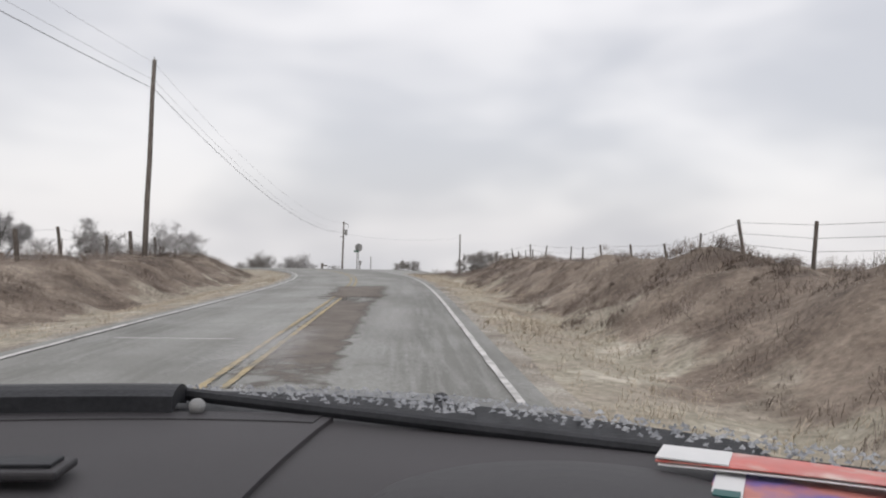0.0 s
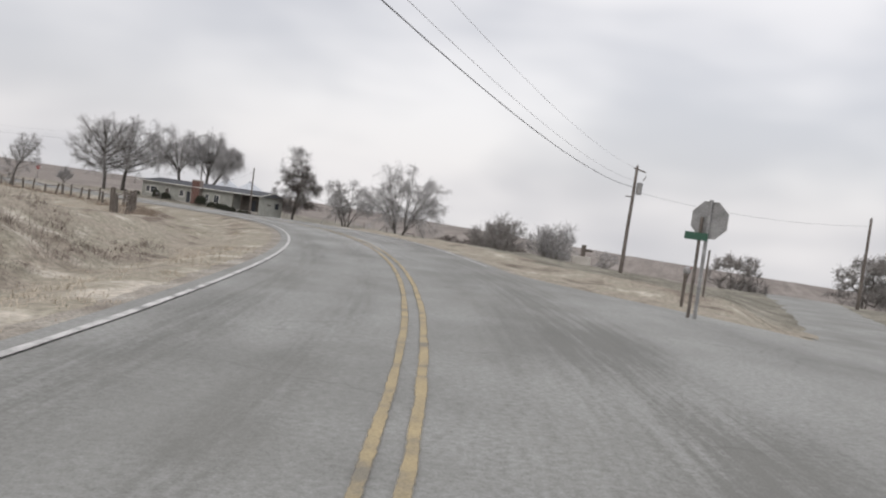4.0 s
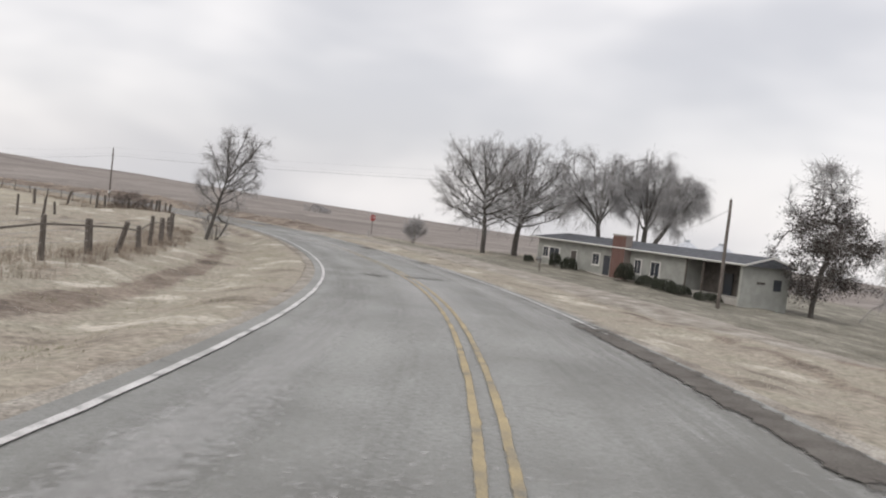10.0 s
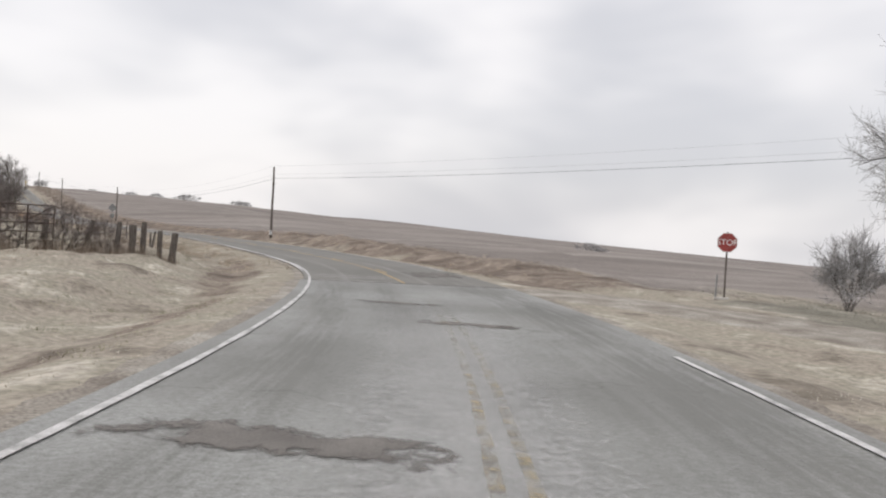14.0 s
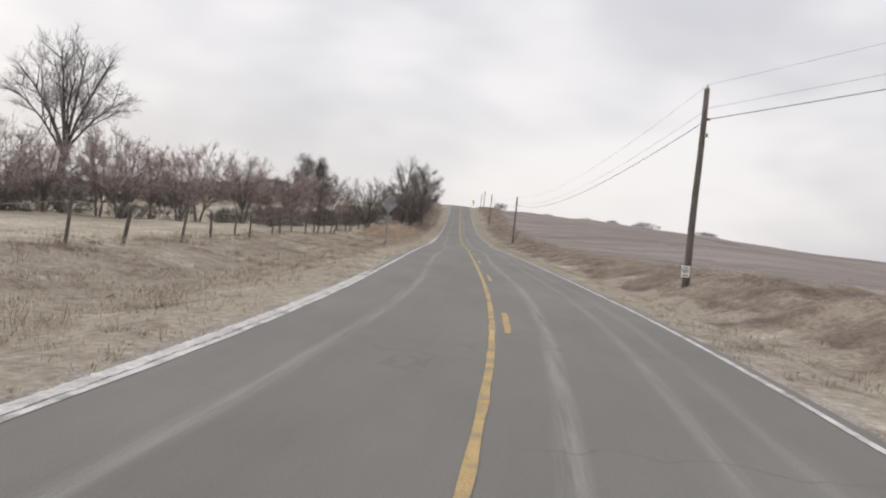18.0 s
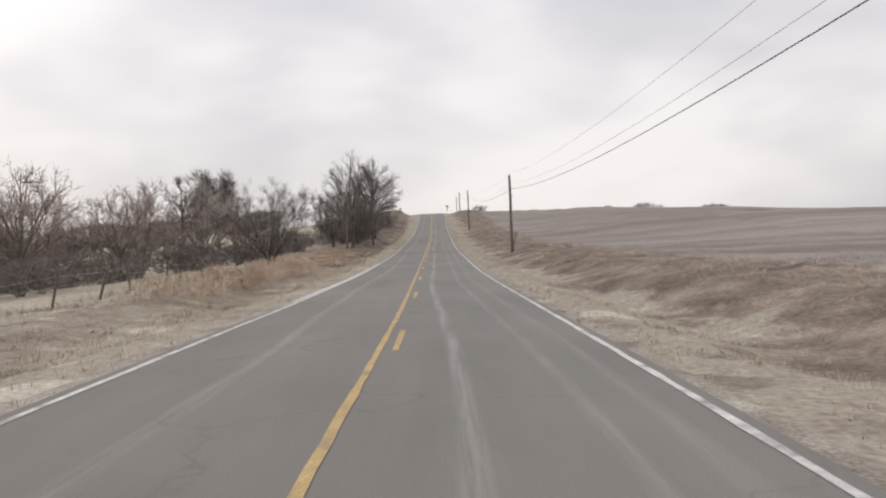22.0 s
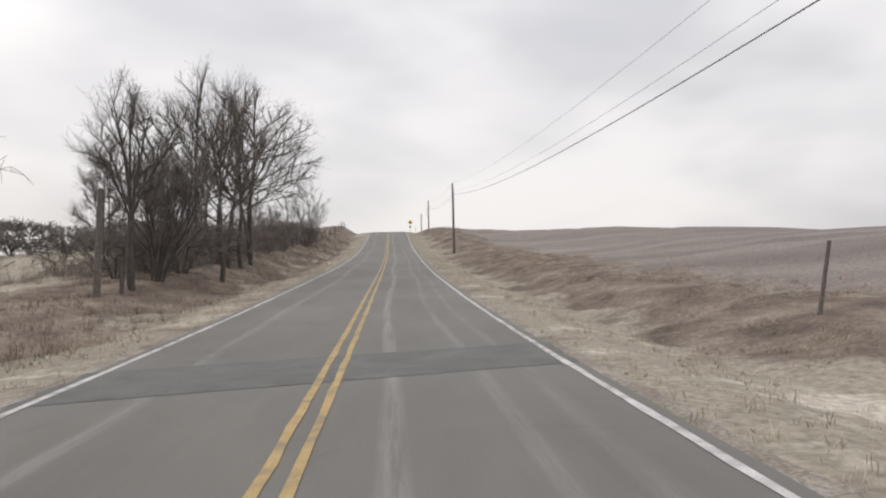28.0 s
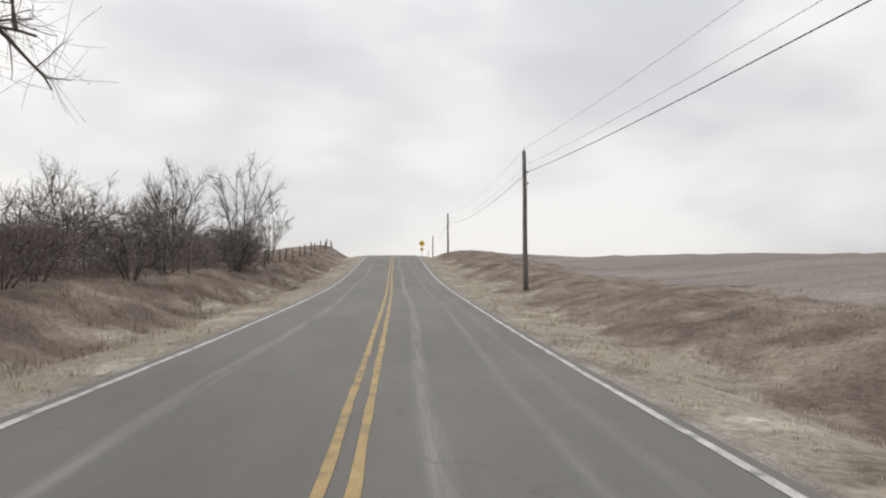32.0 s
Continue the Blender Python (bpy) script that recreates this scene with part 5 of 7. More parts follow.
for k in range(12):
    p = on_road(440 + 4.2 * k, -13 - 12 * hr.random())
    tree("bank_brush", p[0], p[1], "thicket_%d" % (k % 2), "brown tangled brush on the roadside bank", "shrub", scale=hr.uniform(0.6, 0.95), turn=hr.uniform(0, 6), group="bank brush")
for k, (x, y, h) in enumerate(((-311.2, 82, 7.5), (-298, 74, 6.5), (-322, 70, 7))):
    tree("meadow_tree", x, y, "fan", "fan-shaped bare tree at the meadow's far edge", forked=True, seed=161, height=7.0, width=6.4, trunk=0.6, limbs=8, sub=(7, 5, 3), spread=0.55, fork=0.2, up=0.8, stems=4, scale=h / 7, turn=k * 1.7, group="meadow edge trees", twigs=1500, tlen=0.6)
# low dark brush line behind the meadow, and far bushes on the ridges
for k in range(36):
    f = k / 35
    tree("brush_clump", -262 - 136 * f + hr.uniform(-2, 2), 46 + 4 * math.sin(f * 7) + hr.uniform(-3, 3), "low_%d" % (k % 2), "low dark brush clump at the meadow's far edge", "shrub", **BUSHY, seed=171 + k % 2, height=4.0, width=6.8, stems=9, twigs=600, tlen=0.8, least=0.045, scale=hr.uniform(0.8, 1.3), turn=hr.uniform(0, 6), group="far brush line")
# skyline trees take the pale rime colours to stand for distance haze
SKYLINE = ((-553, 83, 7.0, 6.0), (-557, 107, 4.2, 4.5), (-558, 127, 4.6, 7.0), (-558, 140, 5.4, 6.0), (-558, 156, 7.0, 11.0), (-556, 186, 6.2, 13.0), (-300, 262, 4.4, 6.4), (-304, 268, 3.2, 4.0))
for k, (x, y, h, w) in enumerate(SKYLINE):
    tree("skyline_tree", x, y, "ridge_%d" % (k % 2), "distant rounded bare tree beyond the field's skyline", "tree", **RIMED, seed=195 + k % 2, height=10.0, width=10.0, base=0.12, peak=0.62, trunk=0.4, splay=0.4, lumps=30, loose=0.13, up=0.6, limbs=200, stems=4, twigs=1800, tlen=1.2, least=0.045, wide=w / h, scale=h / 10, turn=k * 1.1, group="skyline trees")


# ---------------- utility poles and their lines ----------------
def loft(points, radii, n=5):
    """One unbroken round bar through the points."""
    bm = bmesh.new()
    pts = [Vector(p) for p in points]
    rings = []
    for k, p in enumerate(pts):
        d = (pts[min(k + 1, len(pts) - 1)] - pts[max(k - 1, 0)]).normalized()
        e = d.cross(Vector((0, 0, 1)) if abs(d.z) < 0.9 else Vector((1, 0, 0))).normalized()
        g = e.cross(d)
        r = radii[k] if isinstance(radii, (list, tuple)) else radii
        rings.append([bm.verts.new(p + (e * math.cos(2 * math.pi * j / n) + g * math.sin(2 * math.pi * j / n)) * r) for j in range(n)])
    for a, c in zip(rings, rings[1:]):
        for j in range(n):
            bm.faces.new((a[j], a[(j + 1) % n], c[(j + 1) % n], c[j])).smooth = True
    bm.faces.new(rings[0])
    bm.faces.new(rings[-1])
    bmesh.ops.recalc_face_normals(bm, faces=bm.faces)
    return bm


def utility_pole(x, y, top, kind="", lean=0.0, lean_dir=0.0):
    z = foot(x, y)
    height = top - z
    p = thing("utility_pole", Matrix.Translation((x, y, z)) @ Matrix.Rotation(lean_dir, 4, "Z") @ Matrix.Rotation(lean, 4, "Y"), "weathered grey wooden utility pole standing on the verge", "utility pole", "utility poles")
    bm = loft([(0.012 * math.sin(a * 2.1 + x), 0.012 * math.cos(a * 1.7 + y), -0.4 + (height + 0.4) * a / 6) for a in range(7)], [0.15 - 0.008 * a for a in range(7)], 10)
    part("pole", bm, M_POLE, p)
    bm = rod((0, 0, height), (0, 0, height + 0.16), 0.035, 0.028, 8)
    part("insulator", bm, M_STEEL, p, "grey pin insulator")
    bm = box(0.09, 0.26, 0.09, (0, 0.1, height - 1.2), 0.01)
    part("bracket", bm, M_DARKSTEEL, p)
    bm = rod((0, 0.17, height - 1.9), (0, 0.17, height - 1.75), 0.04, 0.03, 8)
    part("cable_clamp", bm, M_DARKSTEEL, p)
    if kind == "transformer":
        bm = bmesh.new()
        rod((0.36, 0, height - 2.0), (0.36, 0, height - 1.2), 0.21, 0.21, 14, bm)
        rod((0.36, 0, height - 1.2), (0.36, 0, height - 1.12), 0.21, 0.12, 14, bm)
        part("transformer", bm, M_STEEL, p, "grey can-shaped transformer")
        part("crossarm", box(0.9, 0.09, 0.1, (0.2, 0.14, height - 0.25), 0.01, (0, 14, 0)), M_POLE, p)
        part("cut_out", rod((0.55, 0.1, height - 0.95), (0.72, 0.1, height - 0.6), 0.03, 0.03, 8), M_DARKSTEEL, p)
        part("service_arm", box(0.6, 0.07, 0.08, (-0.2, 0, height - 2.2), 0.01), M_DARKSTEEL, p)
    return Vector((x, y, z)) + Matrix.Rotation(lean_dir, 3, "Z") @ Matrix.Rotation(lean, 3, "Y") @ Vector((0, 0, height))


def cable(name, a, b, sag, r, label, group="overhead lines", mat=None):
    a, b = Vector(a), Vector(b)
    n = 28
    pts = [a.lerp(b, k / n) + Vector((0, 0, -4 * sag * (k / n) * (1 - k / n))) for k in range(n + 1)]
    bm = loft(pts, r, 5)
    me = bpy.data.meshes.new(name)
    bm.to_mesh(me)
    bm.free()
    me.materials.append(mat or (M_WIRE if r > 0.01 else M_THINWIRE))
    return tagged(new(name, me), label, "power cable", group)


POLES = {}
POLES["A"] = utility_pole(-11.3, 25.8, 11.1, lean=0.03)
POLES["B"] = utility_pole(-7.0, 102.3, 5.4, "transformer", lean=0.02)
POLES["C"] = utility_pole(11.4, 117.5, 4.2)
POLES["H"] = utility_pole(-71.3, 159.4, 2.4)
POLES["P"] = utility_pole(-104.0, 193.3, 6.4)
POLES["Q"] = utility_pole(-178.2, 149.9, 3.9)
POLES["R"] = utility_pole(-266.9, 130.7, 3.5)
POLES["S"] = utility_pole(-352.5, 112.2, 7.9)
POLES["T"] = utility_pole(-425.0, 97.3, 12.6)
POLES["U"] = utility_pole(-492.0, 84.0, 15.0)
LINES = ((1.2, 0.15, 0.015, "thick dark telephone cable slung between wooden poles"), (0.75, 0.15, 0.007, "thin neutral wire slung between wooden poles"), (-0.14, 0.0, 0.006, "thin power wire along the pole tops"))
for a, b, sag in (("P", "Q", 0.6), ("Q", "R", 1.5), ("R", "S", 1.0), ("S", "T", 0.9), ("T", "U", 0.9)):
    for drop, off, r, nm in LINES:
        cable("overhead_cable", POLES[a] + Vector((0, off, -drop)), POLES[b] + Vector((0, off, -drop)), sag, r, nm)
POLES["Z"] = utility_pole(-16.0, -58.0, 13.5)
for a, b, sag in (("Z", "A", 1.0), ("A", "B", 2.0)):
    for drop, off, r, nm in LINES:
        cable("overhead_cable", POLES[a] + Vector((0, off, -drop - 0.3)), POLES[b] + Vector((0, off, -drop - 0.3)), sag, r, nm)
cable("overhead_cable", POLES["B"] + Vector((0, 0, -1.8)), POLES["C"] + Vector((0, 0, -0.6)), 0.6, 0.01, "thin service wire between two poles")
cable("overhead_cable", POLES["H"] + Vector((0, 0, -0.7)), Vector((-90.0, 177.0, -0.9)), 0.4, 0.011, "thin service wire to the house roof")


# ---------------- signs ----------------
def octagon(r, depth):
    bm = bmesh.new()
    bmesh.ops.create_cone(bm, cap_ends=True, segments=8, radius1=r, radius2=r, depth=depth)
    bmesh.ops.rotate(bm, cent=(0, 0, 0), matrix=Matrix.Rotation(radians(22.5), 3, "Z"), verts=bm.verts)
    bmesh.ops.rotate(bm, cent=(0, 0, 0), matrix=Matrix.Rotation(radians(90), 3, "X"), verts=bm.verts)
    return bm


def letters(text, size, mat, parent, at, name="lettering"):
    """Raised letters facing the sign's front (its -y side)."""
    cu = bpy.data.curves.new(name, "FONT")
    cu.body, cu.size, cu.align_x, cu.align_y, cu.extrude = text, size, "CENTER", "CENTER", 0.002
    tmp = new(name, cu)
    me = bpy.data.meshes.new_from_object(tmp.evaluated_get(bpy.context.evaluated_depsgraph_get()))
    bpy.data.objects.remove(tmp)
    bpy.data.curves.remove(cu)
    me.materials.clear()
    me.materials.append(mat)
    me.transform(Matrix.Translation(at) @ Matrix.Rotation(radians(90), 4, "X"))
    ob = new(name, me)
    ob.parent = parent
    return ob


def stop_sign(x, y, facing, height, label, r=0.42, plates=False):
    """An octagonal stop sign on a post; facing: degrees about z of the front, 0 faces -y."""
    t = thing("stop_sign", Matrix.Translation((x, y, foot(x, y))) @ Matrix.Rotation(radians(facing), 4, "Z"), label, "stop sign")
    part("post", box(0.07, 0.05, height + r + 0.3, (0, 0.045, (height + r - 0.3) / 2), 0.008), M_POST if not plates else M_STEEL, t)
    face = part("face", octagon(r, 0.012), M_SIGNWHITE, t, "white-bordered red octagon")
    face.location = (0, 0, height)
    inner = octagon(r * 0.93, 0.006)
    red = part("red_panel", inner, M_RED, face)
    red.location = (0, -0.0075, 0)
    letters("STOP", r * 0.78, M_SIGNWHITE, face, (0, -0.0125, 0))
    back = part("back_plate", octagon(r * 0.985, 0.006), M_STEEL, face, "dull bare metal back")
    back.location = (0, 0.0095, 0)
    for dz in (-0.2, 0.2):
        part("bolt", rod((0, -0.02, height + dz), (0, 0.075, height + dz), 0.012, 0.012, 6), M_STEEL, t)
    return t


s1 = stop_sign(-2.3, 61.3, 158, 2.1, "stop sign showing its bare metal back at a side road", plates=True)
part("second_post", box(0.06, 0.05, 2.3, (0.14, 0.06, 1.0), 0.008), M_POST, s1)
part("street_plate", box(0.5, 0.012, 0.16, (0.2, 0.1, 1.74), 0.004), M_GREENSIGN, s1, "small green plate under the octagon")
s2 = stop_sign(-113.3, 158.0, 52, 2.2, "red stop sign with white letters on a post in the verge", r=0.4)
part("marker_post", rod((-0.32, 0.1, -0.2), (-0.3, 0.1, 0.95), 0.035, 0.035, 8), M_STEEL, s2)
part("footing", box(0.55, 0.4, 0.12, (-0.1, 0.05, 0.04), 0.03), M_CONCRETE, s2)


def diamond_sign(s, lat, side, height, label, front, back_to=True, plate=True):
    p = on_road(s, lat)
    t = thing("warning_sign", Matrix.Translation((p[0], p[1], foot(p[0], p[1]))) @ Matrix.Rotation(float(np.interp(s, RS, RT)) + (math.pi if back_to else 0), 4, "Z"), label, "road sign")
    part("post", box(0.06, 0.05, height + 0.75, (0, 0.04, (height + 0.75) / 2 - 0.2), 0.008), M_STEEL, t)
    bm = box(side, 0.012, side, (0, 0, 0), 0.003)
    bmesh.ops.rotate(bm, cent=(0, 0, 0), matrix=Matrix.Rotation(radians(45), 3, "Y"), verts=bm.verts)
    face = part("diamond_panel", bm, M_STEEL if back_to else front, t)
    face.location = (0, 0, height)
    if back_to:
        bm = box(side * 0.97, 0.006, side * 0.97, (0, 0, 0))
        bmesh.ops.rotate(bm, cent=(0, 0, 0), matrix=Matrix.Rotation(radians(45), 3, "Y"), verts=bm.verts)
        fr = part("front_sheet", bm, front, face)
        fr.location = (0, -0.01, 0)
    if plate:
        part("speed_plate", box(0.46, 0.012, 0.46, (0, 0, height - 0.95), 0.003), M_STEEL if back_to else front, t)
    return t, height


diamond_sign(284, -5.45, 0.76, 2.75, "yellow diamond warning sign seen from its grey metal back", M_SIGNYEL)
warn, hh = diamond_sign(527, 5.2, 0.76, 2.2, "yellow diamond curve warning sign with a plate on the crest", M_SIGNYEL, back_to=False)
arrow = bmesh.new()
box(0.07, 0.008, 0.3, (0.05, -0.011, hh - 0.1), 0, None, arrow)
box(0.28, 0.008, 0.07, (-0.08, -0.011, hh + 0.08), 0, (0, 35, 0), arrow)
part("curve_arrow", arrow, M_BLACK, warn, "black bent arrow")
part("number_bars", box(0.2, 0.008, 0.2, (0, -0.011, hh - 0.95)), M_BLACK, warn)
p = on_road(531, 6.6)
mk = thing("marker_post", Matrix.Translation((p[0], p[1], foot(p[0], p[1]))), "thin grey marker post on the verge", "post")
part("stake", rod((0, 0, -0.2), (0, 0, 1.5), 0.03, 0.03, 6), M_POST, mk)
# white notice board on the pole by the field
nb = thing("notice_board", Matrix.Translation((-178.2 + 0.02, 149.9, foot(-178.2, 149.9) + 0.55)) @ Matrix.Rotation(radians(70), 4, "Z"), "white notice board with a round emblem fixed to a pole", "notice board")
part("board", box(0.34, 0.02, 0.46, (0, -0.18, 0), 0.005), M_SIGNWHITE, nb)
ring = loft([(0.11 * math.cos(2 * math.pi * k / 20), -0.194, 0.06 + 0.11 * math.sin(2 * math.pi * k / 20)) for k in range(21)], 0.014, 5)
part("emblem_ring", ring, M_BLACK, nb)
part("emblem_bar", box(0.025, 0.012, 0.18, (0, -0.194, 0.06), 0, (0, 35, 0)), M_BLACK, nb)
part("emblem_stroke", box(0.025, 0.012, 0.1, (0.03, -0.1945, 0.03), 0), M_BLACK, nb)
part("caption_bar", box(0.2, 0.01, 0.035, (0, -0.195, -0.15)), M_BLACK, nb)


# ---------------- fences ----------------
def fence(name, places, height, label, rail=0, wires=3, thick=0.05, lean=0.08, seed=1, post_mat=None, group="fences"):
    """A line of posts with wires or rails between them."""
    rg = random.Random(seed)
    pts = [Vector((x, y, foot(x, y))) for x, y in places]
    f = thing(name, Matrix.Translation(pts[0]), label, "fence", group)
    tops = []
    for p in pts:
        h, r = height * rg.uniform(0.85, 1.15), thick * rg.uniform(0.8, 1.25)
        q = p - pts[0]
        lx, ly = rg.gauss(0, lean), rg.gauss(0, lean)
        bm = rod(q + Vector((0, 0, -0.3)), q + Vector((lx * h, ly * h, h)), r * 1.08, r * 0.9, 7)
        bmesh.ops.bevel(bm, geom=[e for e in bm.edges if e.calc_face_angle(0) > 1.2], offset=r * 0.2, segments=1, affect="EDGES")
        part("post", bm, post_mat or M_POST, f)
        tops.append((q, Vector((lx, ly, 1)), h))
    for w in range(wires):
        a = [t[0] + t[1] * (t[2] * (0.92 - 0.27 * w)) for t in tops]
        part("wire", loft(a, 0.006, 4), M_FWIRE, f)
    for w in range(rail):
        for k in range(len(tops) - 1):
            a = tops[k][0] + tops[k][1] * (tops[k][2] * (0.8 - 0.33 * w))
            b = tops[k + 1][0] + tops[k + 1][1] * (tops[k + 1][2] * (0.8 - 0.33 * w))
            part("rail", rod(a, b, 0.035, 0.03, 6), M_POST, f)
    return f


def along(s0, s1, lat0, lat1, step, wander=0.25, seed=3):
    rg = random.Random(seed)
    n = int(abs(s1 - s0) / step) + 1
    out = []
    for k in range(n):
        u = k / max(1, n - 1)
        p = on_road(s0 + (s1 - s0) * u + rg.uniform(-0.3, 0.3), lat0 + (lat1 - lat0) * u + rg.uniform(-wander, wander))
        out.append((float(p[0]), float(p[1])))
    return out


fence("wire_fence", along(-30, 42, 12.0, 11.8, 3.6, seed=2), 1.05, "wire fence of thin grey posts along the top of the cutting", wires=4, thick=0.045, seed=2)
fence("wire_fence", along(-10, 62, -11.5, -12.5, 4.6, seed=4), 1.3, "old wire fence of leaning wooden posts on the grassy bank", wires=3, thick=0.09, lean=0.1, seed=4)
fence("rail_fence", along(84, 178, -11.4, -11.0, 3.9, seed=6), 1.25, "weathered rail fence with thick wooden posts beside the meadow", wires=3, rail=1, thick=0.11, seed=6)
fence("wire_fence", along(110, 184, -24, -19, 5.0, seed=7), 1.2, "old wire fence of grey posts further back in the pasture", wires=3, thick=0.08, seed=7)
CORRAL = [on_road(208.6 - 0.42 * (-8.5 - lat), lat)[:2].tolist() for lat in (-8.5, -8.9, -9.5, -9.85, -10.4, -11.5, -12.7, -14.9, -15.7, -18.4, -21.0)]
fence("corral_fence", CORRAL, 1.35, "short row of stout wooden corral posts by the road bend", wires=2, thick=0.11, lean=0.1, seed=8)
fence("wire_fence", along(224, 345, -10.2, -14.6, 4.4, seed=9), 1.3, "sagging wire fence of thin leaning posts across the meadow edge", wires=3, thick=0.06, lean=0.12, seed=9)
fence("wire_fence", along(440, 520, -9.8, -8.6, 4.0, seed=10), 1.15, "old wire fence of weathered posts along the roadside bank", wires=3, thick=0.07, seed=10)
side_fence = spline([(11.9, 44.5), (11.8, 52), (11.4, 62), (11.0, 74), (11.2, 86), (12.5, 98)], 40)
run_f = np.concatenate([[0], np.cumsum(np.hypot(*np.diff(side_fence, axis=0).T))])
side_at = np.arange(0, run_f[-1], 3.3)
fence("wire_fence", list(zip(np.interp(side_at, run_f, side_fence[:, 0]).tolist(), np.interp(side_at, run_f, side_fence[:, 1]).tolist())), 1.15, "wire fence of thin grey posts along the side road", wires=4, thick=0.045, lean=0.04, seed=12)


def pipe_gate(x, y, turn, width, height, lean):
    t = thing("farm_gate", Matrix.Translation((x, y, foot(x, y) + 0.12)) @ Matrix.Rotation(turn, 4, "Z") @ Matrix.Rotation(lean, 4, "X"), "rusty tubular farm gate leaning askew between posts", "gate", "farm gates")
    for k in range(6):
        z = height * k / 5
        part("bar", rod((0, 0, z), (width, 0, z), 0.022, 0.022, 7), M_DARKSTEEL, t)
    for k in range(4):
        part("upright", rod((width * k / 3, 0, 0), (width * k / 3, 0, height), 0.026, 0.026, 7), M_DARKSTEEL, t)
    part("brace", rod((0, 0.01, 0), (width, 0.01, height), 0.02, 0.02, 7), M_DARKSTEEL, t)


gate_at = on_road(205.9, -14.7)
pipe_gate(gate_at[0], gate_at[1], math.atan2(*(on_road(206.7, -12.7) - gate_at)[[1, 0]]), 2.5, 1.6, 0.22)


# ---------------- the house ----------------
HX, HY = -107.2, 177.5
house_turn = math.atan2(-3.4, 15.6)
hz = foot(-95, 177)
HOUSE_M = Matrix.Translation((HX, HY, hz)) @ Matrix.Rotation(house_turn, 4, "Z")
EAVE = -2.4 - hz


def gable(length, depth, over, base, rise, hip, thick=0.14):
    """A roof hipped at one end and gabled at the other, with overhang, solid, its front eave along x at y = -over."""
    bm = bmesh.new()
    x0, x1, y0, y1 = -over, length + over, -over, depth + over
    ym = depth / 2
    lo = [bm.verts.new(c) for c in ((x0, y0, base), (x1, y0, base), (x1, y1, base), (x0, y1, base))]
    up = [bm.verts.new((c.co.x, c.co.y, base + thick)) for c in lo]
    r0, r1 = bm.verts.new((x0 + hip, ym, base + thick + rise)), bm.verts.new((x1, ym, base + thick + rise))
    bm.faces.new(lo[::-1])
    for k in range(4):
        bm.faces.new((lo[k], lo[(k + 1) % 4], up[(k + 1) % 4], up[k]))
    bm.faces.new((up[0], up[1], r1, r0))
    bm.faces.new((up[2], up[3], r0, r1))
    bm.faces.new((up[1], up[2], r1))
    bm.faces.new((up[3], up[0], r0))
    return bm


house = thing("house", HOUSE_M, "long low pale ranch house with dark hipped roof and brick chimney", "house")
LEN, DEP = 32.0, 6.0
wall = bmesh.new()
box(24.4, DEP - 0.9, EAVE + 0.3, (12.65, DEP / 2, (EAVE - 0.3) / 2), 0, None, wall)
part("wall", wall, M_SIDING, house)
# the porch's shade is put into the colour of its back wall
part("porch_wall", box(4.9, DEP - 2.9, EAVE + 0.2, (27.3, DEP / 2 + 1.0, (EAVE - 0.2) / 2), 0.01), M_DOORSHADE, house, "porch back wall with its shade put in as dark colour")
part("porch_door", box(0.95, 0.06, 2.0, (28.3, 2.33, 1.05), 0.01), M_GLASS, house)
part("foundation", box(LEN - 0.8, DEP - 0.8, 1.6, (LEN / 2, DEP / 2, -0.72), 0.02), M_CONCRETE, house)
n_board = int(EAVE / 0.22)
for k in range(n_board):
    part("siding_board", box(24.35, 0.03, 0.2, (12.62, 0.44, 0.12 + 0.22 * k), 0.0, (4, 0, 0)), M_SIDING, house)
roof = part("roof", gable(LEN, DEP, 0.35, EAVE - 0.05, 0.78, 3.0), M_SHINGLE, house)
part("fascia", box(LEN + 0.72, 0.03, 0.17, (LEN / 2, -0.37, EAVE + 0.02), 0.005), M_TRIM, roof, "white fascia board")
part("gutter", rod((-0.35, -0.43, EAVE + 0.05), (LEN + 0.35, -0.43, EAVE + 0.05), 0.06, 0.06, 8), M_TRIM, roof)
for k in range(4):
    part("shingle_course", box(LEN - 0.3 - 0.6 * k, 0.03, 0.018, (LEN / 2 + 0.3 * k + 0.1, 0.25 + 0.8 * k, EAVE + 0.2 + 0.19 * k), 0.0, (13.3, 0, 0)), M_SHINGLE, roof)


def window(x, w, h, z):
    win = part("window", box(w + 0.16, 0.07, h + 0.16, (x, 0.4, z), 0.01), M_TRIM, house)
    for k in range(2):
        part("pane", box(w / 2 - 0.06, 0.02, h - 0.08, (x + (k - 0.5) * w / 2, 0.362, z), 0.004), M_GLASS, win)
    part("sill", box(w + 0.26, 0.12, 0.05, (x, 0.35, z - h / 2 - 0.1), 0.008), M_TRIM, win)


window(2.2, 1.0, 1.2, 1.5)
window(3.9, 1.9, 1.3, 1.45)
window(11.6, 1.1, 1.2, 1.55)
window(18.3, 0.9, 1.4, 1.45)
window(20.8, 1.2, 1.4, 1.45)
door = part("door", box(0.95, 0.06, 2.05, (7.6, 0.4, 1.05), 0.01), M_DOORSHADE, house)
part("door_frame", box(1.15, 0.03, 2.15, (7.6, 0.42, 1.08), 0.005), M_TRIM, door)
part("door_handle", rod((7.95, 0.33, 1.0), (7.95, 0.4, 1.0), 0.03, 0.03, 8), M_STEEL, door)
part("patio_door", box(1.0, 0.05, 2.05, (13.4, 0.4, 1.05), 0.01), M_GLASS, house)
